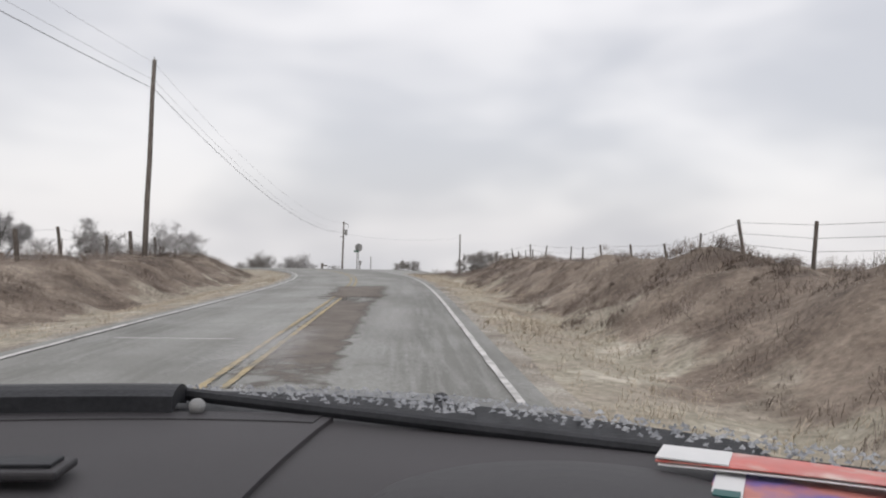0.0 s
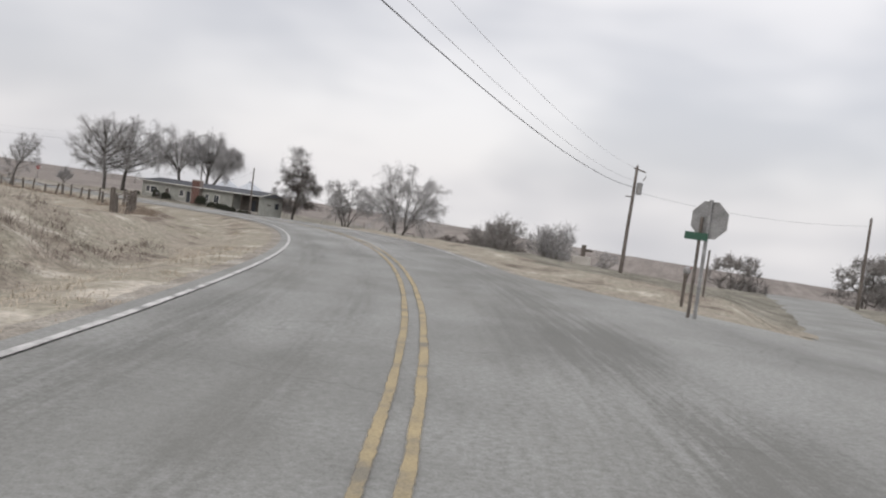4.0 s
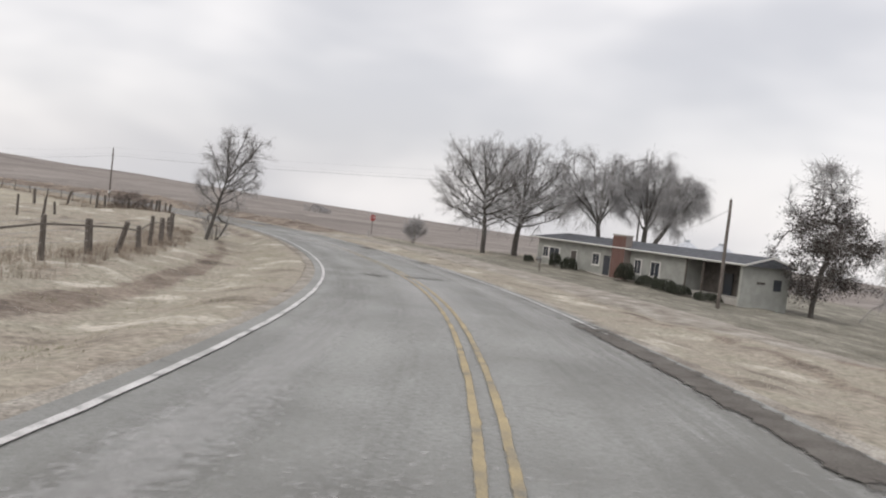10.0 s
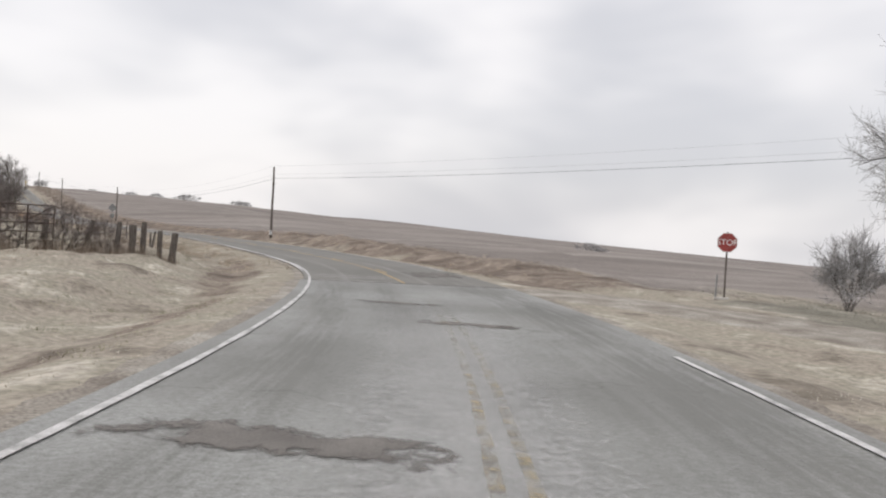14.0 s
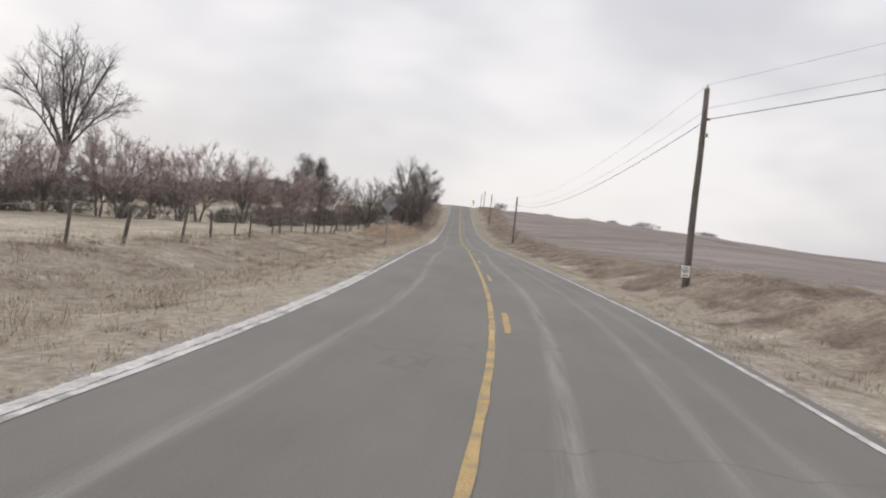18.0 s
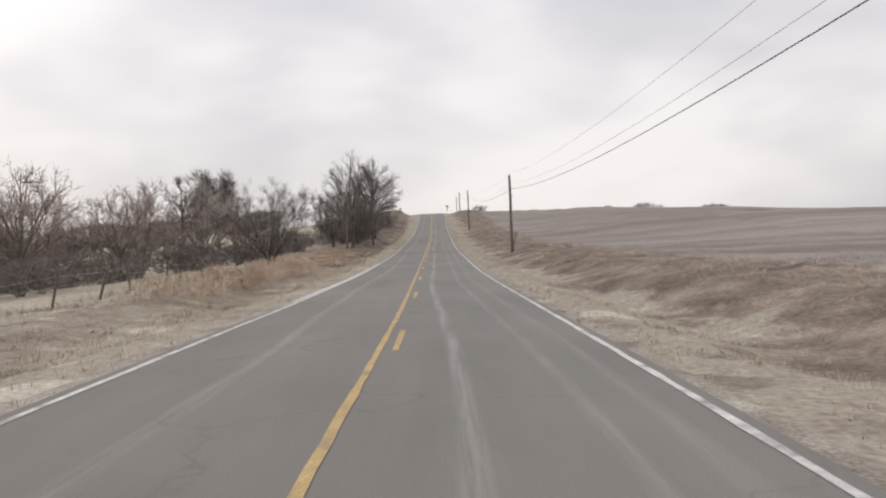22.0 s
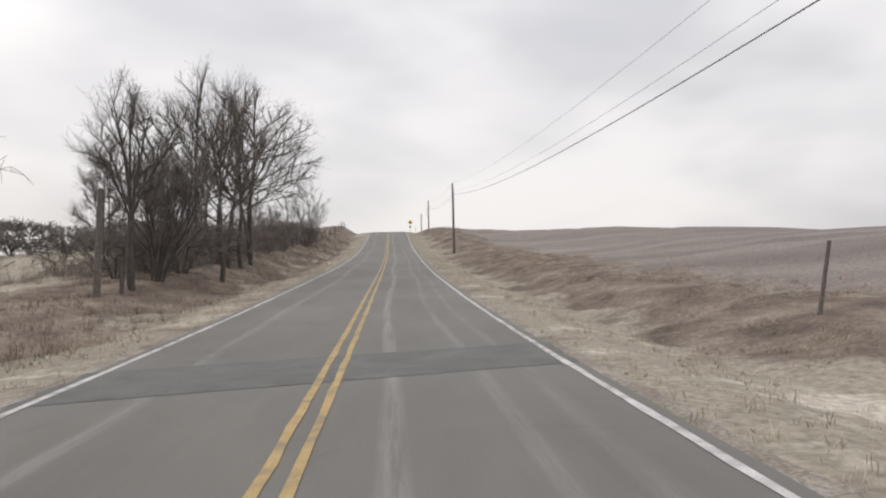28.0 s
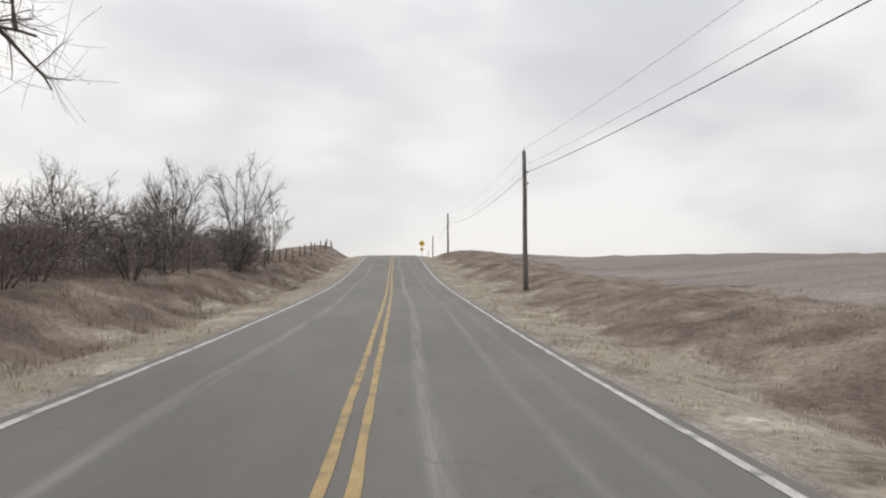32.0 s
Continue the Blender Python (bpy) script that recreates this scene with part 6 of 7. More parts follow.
# brick chimney on the front wall
CH_X = 16.0
chim = part("chimney", box(2.0, 0.9, EAVE + 1.5, (CH_X, 0.05, (EAVE + 1.25) / 2), 0.02), M_MORTAR, house, "broad red brick chimney")
rows = int((EAVE + 1.25) / 0.165)
big_me = bpy.data.meshes.new("brick_course")
bb = box(0.38, 0.03, 0.145, (0, 0, 0), 0.006)
bb.to_mesh(big_me)
bb.free()
big_me.materials.append(M_BRICK)
for r in range(rows):
    for k in range(5):
        b = new("brick", big_me)
        b.parent = chim
        b.location = (CH_X - 0.79 + 0.4 * k + (0.1 if r % 2 else -0.1) * (0.4 if k in (0, 4) else 1), -0.412, 0.08 + 0.165 * r)
part("chimney_cap", box(2.15, 1.05, 0.14, (CH_X, 0.05, EAVE + 1.36), 0.02), M_CONCRETE, chim)
# porch posts and the open carport at the low end
for k in range(3):
    part("porch_post", box(0.12, 0.12, EAVE, (25.4 + 2.1 * k, -0.1, EAVE / 2), 0.012), M_POST, house)
# the pale gable end towards the yard
ge = bmesh.new()
prof = ((0.0, -1.5), (DEP, -1.5), (DEP, EAVE), (DEP / 2, EAVE + 0.74), (0.0, EAVE))
for x in (LEN - 0.42, LEN - 0.2):
    ge.faces.new([ge.verts.new((x, y, z)) for y, z in prof])
ge.verts.ensure_lookup_table()
for k in range(5):
    ge.faces.new((ge.verts[k], ge.verts[(k + 1) % 5], ge.verts[5 + (k + 1) % 5], ge.verts[5 + k]))
bmesh.ops.recalc_face_normals(ge, faces=ge.faces)
end_wall = part("gable_wall", ge, M_SIDING, house, "pale boarded gable end")
for k in range(int(EAVE / 0.24)):
    part("siding_board", box(0.025, DEP - 0.02, 0.22, (LEN - 0.19, DEP / 2, 0.05 + 0.24 * k), 0, (0, -4, 0)), M_SIDING, end_wall)
part("gable_vent", box(0.05, 0.6, 0.5, (LEN - 0.17, DEP / 2, EAVE + 0.2), 0.01), M_DOORSHADE, end_wall)
part("name_bar", box(0.03, 1.0, 0.2, (LEN - 0.155, 2.4, 1.6), 0.005), M_DOORSHADE, end_wall, "small dark plate on the wall")
part("side_window", box(0.05, 1.0, 1.0, (LEN - 0.16, 4.5, 1.5), 0.01), M_GLASS, end_wall)
for sy in (-1, 1):
    part("barge_board", box(0.04, DEP / 2 + 0.55, 0.16, (LEN + 0.36, DEP / 2 + sy * (DEP / 4 + 0.12), EAVE + 0.45), 0.005, (-sy * 13.4, 0, 0)), M_TRIM, roof)


def leafy(name, x, y, w, h, label, seed, mat=M_EVERGREEN):
    """A low dense shrub of many small leaves round bare stems."""
    rg = np.random.default_rng(seed)
    n = int(900 * w * h)
    a = rg.uniform(0, 2 * np.pi, n)
    rr = np.sqrt(rg.uniform(0.2, 1, n)) * w / 2 * (1 + 0.18 * np.sin(a * 3 + seed))
    zz = rg.uniform(0.03, 1, n) ** 0.7 * h * np.sqrt(np.maximum(0.05, 1 - (rr / (w / 2 * 1.2)) ** 2))
    c = np.stack([np.cos(a) * rr, np.sin(a) * rr, zz], 1)
    u = rg.normal(0, 1, (n, 3))
    u /= np.linalg.norm(u, axis=1, keepdims=True)
    v = np.cross(u, rg.normal(0, 1, (n, 3)))
    v /= np.linalg.norm(v, axis=1, keepdims=True)
    sz = rg.uniform(0.04, 0.09, (n, 1))
    P = np.stack([c - u * sz, c + v * sz * 0.6, c + u * sz, c - v * sz * 0.6], 1).reshape(-1, 3)
    t = thing(name, Matrix.Translation((x, y, foot(x, y))), label, "shrub", "house shrubs")
    part("foliage", mesh_from("foliage", P.tolist(), np.arange(4 * n).reshape(-1, 4).tolist(), mat), None, t)
    st = bmesh.new()
    for k in range(5):
        b = 2 * math.pi * k / 5
        rod((0, 0, -0.1), (math.cos(b) * w * 0.3, math.sin(b) * w * 0.3, h * 0.7), 0.03, 0.012, 5, st)
    part("stems", st, M_BARK, t)


for k, (u_, v_, w, h) in enumerate(((1.0, -1.2, 1.2, 0.9), (6.4, -1.2, 1.4, 1.6), (9.4, -1.4, 1.7, 1.5), (18.4, -1.2, 1.9, 1.9), (22.0, -1.3, 2.2, 1.2), (24.2, -1.3, 2.2, 1.2), (26.2, -1.4, 2.0, 1.0), (29.6, -1.5, 2.4, 0.8))):
    q = HOUSE_M @ Vector((u_, v_, 0))
    leafy("house_shrub", q.x, q.y, w, h, "dark clipped shrub against the house front", 200 + k)


def grain_bin(x, y, r, h):
    t = thing("grain_bin", Matrix.Translation((x, y, foot(x, y))), "galvanised grain bin with a conical roof behind the house", "grain bin", "grain bins")
    bm = bmesh.new()
    for k in range(8):
        rod((0, 0, h * k / 8), (0, 0, h * (k + 0.94) / 8), r, r, 28, bm, cap=k == 7)
    part("wall", bm, M_GALV, t)
    part("roof", rod((0, 0, h), (0, 0, h + r * 0.55), r * 1.04, r * 0.12, 28), M_GALV, t)
    part("vent", rod((0, 0, h + r * 0.5), (0, 0, h + r * 0.5 + 0.6), r * 0.14, r * 0.14, 12), M_GALV, t)


for x, y in ((-134.5, 251.6), (-126.5, 251.3)):
    grain_bin(x, y, 4.2, -1.5 - foot(x, y) - 2.0)


def mailbox(x, y, turn, label):
    t = thing("mailbox", Matrix.Translation((x, y, foot(x, y))) @ Matrix.Rotation(turn, 4, "Z"), label, "mailbox", "mailboxes")
    part("post", box(0.09, 0.09, 1.25, (0, 0, 0.42), 0.012), M_POST, t)
    part("arm", box(0.6, 0.07, 0.07, (0.12, 0, 0.98), 0.01), M_POST, t)
    part("brace", rod((0, 0, 0.55), (0.36, 0, 0.96), 0.03, 0.03, 6), M_POST, t)
    bm = box(0.5, 0.18, 0.22, (0.18, 0, 1.13), 0.06)
    bx = part("box", bm, M_STEEL, t)
    part("flag", box(0.14, 0.012, 0.05, (0.22, -0.1, 1.22), 0.003), M_RED, bx)


mailbox(-2.6, 69.5, radians(80), "mailbox on a braced wooden arm near the junction")
mailbox(-90.0, 160.5, radians(-100), "small mailbox on a post at the lawn's edge before the house")
dp = thing("lone_post", Matrix.Translation((-1.8, 78.0, foot(-1.8, 78.0))), "slim grey wooden post near the junction", "post")
part("stake", rod((0, 0, -0.3), (0, 0, 2.0), 0.05, 0.04, 8), M_POST, dp)
# leaning stub and broken posts along the straight
for k, (x, y, h, lx, ly, r) in enumerate(((-290.8, 107.0, 4.2, -0.3, -0.12, 0.14), (-280.0, 129.2, 1.5, -0.35, 0.3, 0.05), (-292.5, 107.0, 1.1, 0.0, 0.1, 0.1), (-342, 96.0, 0.9, 0.0, 0.02, 0.1), (-343.6, 95.4, 0.9, 0.04, 0, 0.1))):
    z = foot(x, y)
    t = thing("leaning_post", Matrix.Translation((x, y, z)), "old weathered leaning wooden post in the roadside weeds", "post", "leaning posts")
    part("stake", rod((0, 0, -0.3), (lx * h, ly * h, h), r, r * 0.85, 8), M_POST, t)


# ---------------- small things in the yard ----------------
def swing_set(x, y, turn):
    t = thing("swing_set", Matrix.Translation((x, y, foot(x, y))) @ Matrix.Rotation(turn, 4, "Z"), "brown wooden swing set with a yellow seat on the lawn", "swing set")
    part("top_beam", box(3.4, 0.1, 0.12, (0, 0, 2.1), 0.01), M_POST, t)
    for sx in (-1, 1):
        for sy in (-1, 1):
            part("leg", rod((1.65 * sx, 0.65 * sy, -0.1), (1.6 * sx, 0.03 * sy, 2.1), 0.05, 0.045, 7), M_POST, t)
        part("cross_brace", box(0.06, 0.9, 0.07, (1.64 * sx, 0, 0.8), 0.005), M_POST, t)
    seat = part("seat", box(0.45, 0.2, 0.05, (0.5, 0, 0.5), 0.015), M_SIGNYEL, t, "yellow plastic swing seat")
    for dx in (-0.2, 0.2):
        part("chain", rod((0.5 + dx, 0, 0.52), (0.5 + dx * 0.9, 0, 2.06), 0.01, 0.01, 5), M_DARKSTEEL, seat)


swing_set(-53.0, 186.0, radians(-28))
for x, y, h in ((-63.3, 188.8, 2.6), (-58.0, 187.4, 2.7)):
    t = thing("yard_post", Matrix.Translation((x, y, foot(x, y))), "plain grey wooden post standing on the lawn", "post", "yard posts")
    part("stake", rod((0, 0, -0.3), (0.05, 0, h), 0.08, 0.07, 8), M_POST, t)
cart = thing("farm_cart", Matrix.Translation((-26.8, 148.6, foot(-26.8, 148.6))) @ Matrix.Rotation(radians(-30), 4, "Z"), "small dark farm cart standing on rough grass", "cart")
part("bed", box(1.7, 0.95, 0.3, (0, 0, 0.55), 0.03), M_DARKSTEEL, cart)
part("box", box(0.7, 0.7, 0.35, (-0.25, 0, 0.88), 0.06), M_DARKSTEEL, cart)
part("drawbar", rod((0.8, 0, 0.5), (1.7, 0, 0.25), 0.03, 0.03, 7), M_DARKSTEEL, cart)
for sy in (-1, 1):
    part("wheel", rod((-0.1, 0.5 * sy, 0.3), (-0.1, 0.64 * sy, 0.3), 0.3, 0.3, 18), M_BLACK, cart)
log = thing("fallen_log", Matrix.Translation((-20.3, 141.9, foot(-20.3, 141.9) + 0.18)) @ Matrix.Rotation(radians(-25), 4, "Z"), "dark fallen log lying in the grass", "log")
lb = bmesh.new()
for k in range(5):
    rod((-1.2 + 0.48 * k, 0.04 * math.sin(k * 1.7), 0.03 * math.sin(k * 2.3)), (-1.2 + 0.48 * (k + 1), 0.04 * math.sin((k + 1) * 1.7), 0.03 * math.sin((k + 1) * 2.3)), 0.25 - 0.02 * k, 0.23 - 0.02 * k, 10, lb)
part("stem", lb, M_BARK, log)
for k in range(9):
    f = k / 8
    tree("low_hedge", -70 + 26 * f, 262 - 10 * f, "hedge_low", "low dark hedge shrub beyond the lawn", "shrub", **BUSHY, seed=201, height=2.6, width=4.6, stems=8, twigs=1200, tlen=0.5, least=0.03, scale=0.8 + 0.3 * math.sin(k * 2.1), turn=k * 1.3, group="low hedge")


old_post = thing("old_gatepost", Matrix.Translation((-10.5, 107.1, foot(-10.5, 107.1))) @ Matrix.Rotation(radians(12), 4, "Z"), "old weathered brown gatepost with a stub wall beside it", "gatepost")
part("stub_wall", box(1.5, 0.5, 0.8, (0, 0, 0.3), 0.06), M_CONCRETE, old_post)
part("post", box(0.34, 0.34, 1.7, (0.1, 0, 0.75), 0.04), M_POST, old_post)
part("cap", box(0.7, 0.42, 0.2, (0.45, 0, 1.2), 0.03), M_POST, old_post)
for x, y, h in ((-12.0, 107.2, 0.55), (-8.6, 107.6, 0.6)):
    tree("gatepost_bush", x, y, "bank_bush", "small dark bush beside the old gatepost", "shrub", scale=h * 1.6, turn=x, group="gatepost bushes")


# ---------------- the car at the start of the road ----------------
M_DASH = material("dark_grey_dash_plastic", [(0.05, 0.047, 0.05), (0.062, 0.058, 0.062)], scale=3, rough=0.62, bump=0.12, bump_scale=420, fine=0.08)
M_SHADEDASH = material("darker_dash_plastic_and_shade", [(0.036, 0.034, 0.037), (0.045, 0.043, 0.046)], scale=3, rough=0.55, bump=0.12, bump_scale=420, fine=0.08)
M_RUBBER = material("black_rubber", [(0.014, 0.015, 0.018), (0.026, 0.027, 0.031)], scale=9, rough=0.55, bump=0.1, bump_scale=120)
M_PAINT = material("dark_blue_grey_car_paint", [(0.035, 0.04, 0.045), (0.05, 0.056, 0.062)], scale=2, rough=0.28, bump=0.0, fine=0.05)
M_CHIP = material("crumbled_ice", [(0.2, 0.21, 0.23), (0.46, 0.47, 0.49)], scale=12, rough=0.35, bump=0.3, bump_scale=80)
M_PAPER = material("white_card", [(0.6, 0.6, 0.6), (0.68, 0.68, 0.68)], scale=3, rough=0.7, bump=0.02, fine=0.04)
M_FLYER = material("red_printed_flyer", [(0.5, 0.4, 0.34), (0.55, 0.14, 0.12), (0.5, 0.18, 0.16), (0.62, 0.5, 0.45)], scale=9, rough=0.4, bump=0.02, fine=0.1)
M_FLYER2 = material("red_and_violet_flyer", [(0.45, 0.12, 0.1), (0.5, 0.2, 0.17), (0.12, 0.11, 0.35), (0.5, 0.48, 0.5)], scale=7, rough=0.4, bump=0.02, fine=0.1)
M_TEAL = plain("teal_print", (0.01, 0.09, 0.085), 0.5)
EYE_H = 1.58
car_turn = radians(1.42)
cz = float(on_road(-16.0, 1.7)[2])
car = thing("car", Matrix.Translation((2.08, -16.23, cz)) @ Matrix.Rotation(car_turn, 4, "Z"), "dark car on the road with flyers along its dashboard", "car")
MID = -0.28


def sheet(fn, nu, nv, thick):
    """A curved panel from fn(u, v), solid below."""
    bm = bmesh.new()
    g = [[bm.verts.new(fn(i / nu, j / nv)) for j in range(nv + 1)] for i in range(nu + 1)]
    fs = [bm.faces.new((g[i][j], g[i + 1][j], g[i + 1][j + 1], g[i][j + 1])) for i in range(nu) for j in range(nv)]
    ext = bmesh.ops.extrude_face_region(bm, geom=fs)
    bmesh.ops.translate(bm, vec=(0, 0, -thick), verts=[v for v in ext["geom"] if isinstance(v, bmesh.types.BMVert)])
    bmesh.ops.recalc_face_normals(bm, faces=bm.faces)
    return bm


def base_line(x):
    """How far ahead the foot of the windscreen lies."""
    return 1.44 - 0.5 * max(0.0, x + 0.34) ** 2 - 0.3 * max(0.0, -0.34 - x) ** 2


def dash_point(u, v):
    x = MID - 0.86 + 1.72 * u
    y = 0.42 + (base_line(x) - 0.42) * v
    z = EYE_H - 0.295 - 0.10 * (1 - v) ** 2.5 + 0.012 * math.exp(-((x - 0.24) / 0.2) ** 2) * (1 - v)
    return (x, y, z)


dash = part("dashboard", sheet(dash_point, 40, 26, 0.05), M_DASH, car, "dark grey moulded plastic dashboard")
for f in dash.data.polygons:
    f.use_smooth = True
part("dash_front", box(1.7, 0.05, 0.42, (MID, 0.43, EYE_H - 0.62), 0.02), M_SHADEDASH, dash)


def panel_point(u, v):
    x = -0.92 + (0.84 - 0.09 * (1 - v)) * u
    y = 0.93 + (base_line(x) - 0.045 - 0.93) * v
    return (x, y, dash_point((x - MID + 0.86) / 1.72, (y - 0.42) / (base_line(x) - 0.42))[2] + 0.008)


part("speaker_panel", sheet(panel_point, 24, 14, 0.01), M_DASH, dash, "raised dash panel with a thin seam")
# a thin dark sheet stands for the shadow along the panel's far edge
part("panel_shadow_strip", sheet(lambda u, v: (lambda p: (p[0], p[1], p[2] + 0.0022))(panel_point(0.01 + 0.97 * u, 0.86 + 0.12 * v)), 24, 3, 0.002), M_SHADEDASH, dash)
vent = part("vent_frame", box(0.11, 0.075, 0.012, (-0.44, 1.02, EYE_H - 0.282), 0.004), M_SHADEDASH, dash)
part("vent_slot", box(0.085, 0.045, 0.006, (-0.44, 1.022, EYE_H - 0.274), 0.002), M_RUBBER, vent)
hood_bulge = bmesh.new()
bmesh.ops.create_uvsphere(hood_bulge, u_segments=28, v_segments=14, radius=1.0)
bmesh.ops.scale(hood_bulge, vec=(0.24, 0.2, 0.03), verts=hood_bulge.verts)
bmesh.ops.translate(hood_bulge, vec=(0.22, 0.9, EYE_H - 0.3), verts=hood_bulge.verts)
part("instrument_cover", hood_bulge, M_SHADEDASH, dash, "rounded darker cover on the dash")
part("cowl", sheet(lambda u, v: (MID - 0.84 + 1.68 * u, base_line(MID - 0.84 + 1.68 * u) + 0.005 + 0.13 * v, EYE_H - 0.296 + 0.012 * v), 32, 3, 0.05), M_RUBBER, car, "black cowl strewn with ice chips")
part("wiper_blade", sheet(lambda u, v: (-1.02 + 0.67 * u, base_line(-1.02 + 0.67 * u) - 0.045 + 0.1 * v - 0.02 * u, EYE_H - 0.268 + 0.022 * math.sin(math.pi * (0.15 + 0.7 * v))), 20, 5, 0.03), M_RUBBER, car, "black wiper resting on the cowl")
arm = bmesh.new()
rod((-0.36, base_line(-0.36) + 0.04, EYE_H - 0.272), (0.75, base_line(0.75) + 0.16, EYE_H - 0.3), 0.012, 0.01, 8, arm)
part("wiper_arm", arm, M_RUBBER, car)
knob = bmesh.new()
bmesh.ops.create_uvsphere(knob, u_segments=14, v_segments=8, radius=0.014)
bmesh.ops.translate(knob, vec=(-0.31, base_line(-0.31) - 0.06, EYE_H - 0.275), verts=knob.verts)
part("light_sensor", knob, M_STEEL, dash, "small pale round sensor")
chips = np.random.default_rng(8)
cv, cf = [], []
for k in range(700):
    x = chips.uniform(-0.4, 0.75) if k % 4 else chips.uniform(-1.0, 0.75)
    y = base_line(x) + chips.uniform(0.02, 0.17)
    z = EYE_H - 0.283 + chips.uniform(0, 0.005)
    a, r = chips.uniform(0, 6.28), chips.uniform(0.0015, 0.006)
    m = len(cv)
    for j in range(4):
        cv.append((x + r * chips.uniform(0.6, 2.0) * math.cos(a + j * 1.57), y + r * 0.6 * math.sin(a + j * 1.57), z + chips.uniform(0, 0.004)))
    cv.append((x, y, z + 0.006 + 0.3 * r))
    cf += [(m + j, m + (j + 1) % 4, m + 4) for j in range(4)]
chip_ob = part("frost_crust", mesh_from("frost_crust", cv, cf, M_CHIP), None, car, "scattered crust of white ice")
tagged(chip_ob, kind="stuff")
bonnet = part("bonnet", sheet(lambda u, v: (MID - 0.83 + 1.66 * u, base_line(MID - 0.83 + 1.66 * u) + 0.13 + (2.72 - base_line(MID - 0.83 + 1.66 * u) - 0.13) * v, EYE_H - 0.325 - 0.17 * v ** 1.6 - 0.05 * (2 * u - 1) ** 4), 24, 14, 0.03), M_PAINT, car, "wet dark bonnet")
for f in bonnet.data.polygons:
    f.use_smooth = True
for x in (-0.61, 0.13):
    nz = bmesh.new()
    bmesh.ops.create_uvsphere(nz, u_segments=12, v_segments=8, radius=0.016)
    bmesh.ops.scale(nz, vec=(1, 1.3, 0.8), verts=nz.verts)
    bmesh.ops.translate(nz, vec=(x, 1.74, EYE_H - 0.326), verts=nz.verts)
    part("washer_nozzle", nz, M_RUBBER, bonnet)
part("body_side", box(0.1, 4.5, 0.62, (MID - 0.86, 0.45, 0.72), 0.05), M_PAINT, car)
part("body_side", box(0.1, 4.5, 0.62, (MID + 0.86, 0.45, 0.72), 0.05), M_PAINT, car)
part("front_bumper", box(1.78, 0.16, 0.5, (MID, 2.68, 0.62), 0.06), M_PAINT, car)
part("rear_panel", box(1.78, 0.14, 0.8, (MID, -1.78, 0.82), 0.05), M_PAINT, car)
part("floor_pan", box(1.66, 4.3, 0.08, (MID, 0.45, 0.42), 0.02), M_RUBBER, car)
part("roof", box(1.5, 2.1, 0.07, (MID, -0.75, EYE_H + 0.36), 0.03), M_PAINT, car)
for sx in (-1, 1):
    part("front_pillar", rod((MID + 0.93 * sx, 0.78, EYE_H - 0.34), (MID + 0.72 * sx, 0.1, EYE_H + 0.36), 0.04, 0.035, 8), M_PAINT, car)
    part("rear_pillar", rod((MID + 0.86 * sx, -1.75, EYE_H - 0.45), (MID + 0.7 * sx, -1.7, EYE_H + 0.36), 0.05, 0.05, 8), M_PAINT, car)
    for wy in (1.95, -1.0):
        wheel = thing("wheel", Matrix.Identity(4), "", "")
        wheel.parent = car
        wheel.matrix_local = Matrix.Translation((MID + 0.76 * sx, wy, 0.345)) @ Matrix.Rotation(radians(90), 4, "Y")
        ty = bmesh.new()
        for a, r0, r1 in ((-0.1, 0.31, 0.345), (-0.07, 0.345, 0.345), (0.07, 0.345, 0.31)):
            rod((0, 0, a), (0, 0, {-0.1: -0.07, -0.07: 0.07, 0.07: 0.1}[a]), r0, r1, 28, ty)
        part("tyre", ty, M_RUBBER, wheel)
        part("rim", rod((0, 0, -0.104), (0, 0, 0.104), 0.2, 0.2, 20), M_STEEL, wheel)
mir = part("rear_view_mirror", box(0.24, 0.035, 0.075, (MID, 0.5, EYE_H + 0.2), 0.015), M_RUBBER, car)
part("mirror_stem", rod((MID, 0.5, EYE_H + 0.23), (MID, 0.42, EYE_H + 0.34), 0.01, 0.01, 8), M_RUBBER, mir)


def leaflet(name, x, y, z, w, d, turn, tilt, mat, label):
    """A thin folded sheet lying on the dash."""
    t = thing(name, car.matrix_world @ Matrix.Translation((x, y, z)) @ Matrix.Rotation(radians(turn), 4, "Z") @ Matrix.Rotation(radians(tilt), 4, "Y"), label, "flyer", "flyers on the dashboard")
    part("sheet", sheet(lambda u, v: (w * (u - 0.5), d * (v - 0.5), 0.004 * math.sin(3 * u + v)), 10, 6, 0.0015), mat, t)
    part("under_sheet", sheet(lambda u, v: (w * (u - 0.5) + 0.004, d * (v - 0.5) - 0.003, -0.004 + 0.004 * math.sin(3 * u + v)), 10, 6, 0.0015), M_PAPER, t)
    return t


f1 = leaflet("flyer", 0.55, 0.955, EYE_H - 0.27, 0.4, 0.075, -28, 0, M_FLYER, "glossy red printed flyer lying along the windscreen")
part("blank_edge", box(0.09, 0.073, 0.002, (-0.155, 0, 0.004), 0), M_PAPER, f1)
f2 = leaflet("flyer", 0.53, 0.9, EYE_H - 0.284, 0.27, 0.15, -27, 0, M_FLYER2, "glossy red and violet flyer lying on the dashboard")
part("blank_strip", box(0.035, 0.14, 0.002, (-0.115, 0, 0.004), 0), M_PAPER, f2)
part("teal_corner", box(0.03, 0.025, 0.003, (-0.115, -0.06, 0.0055), 0), M_TEAL, f2)


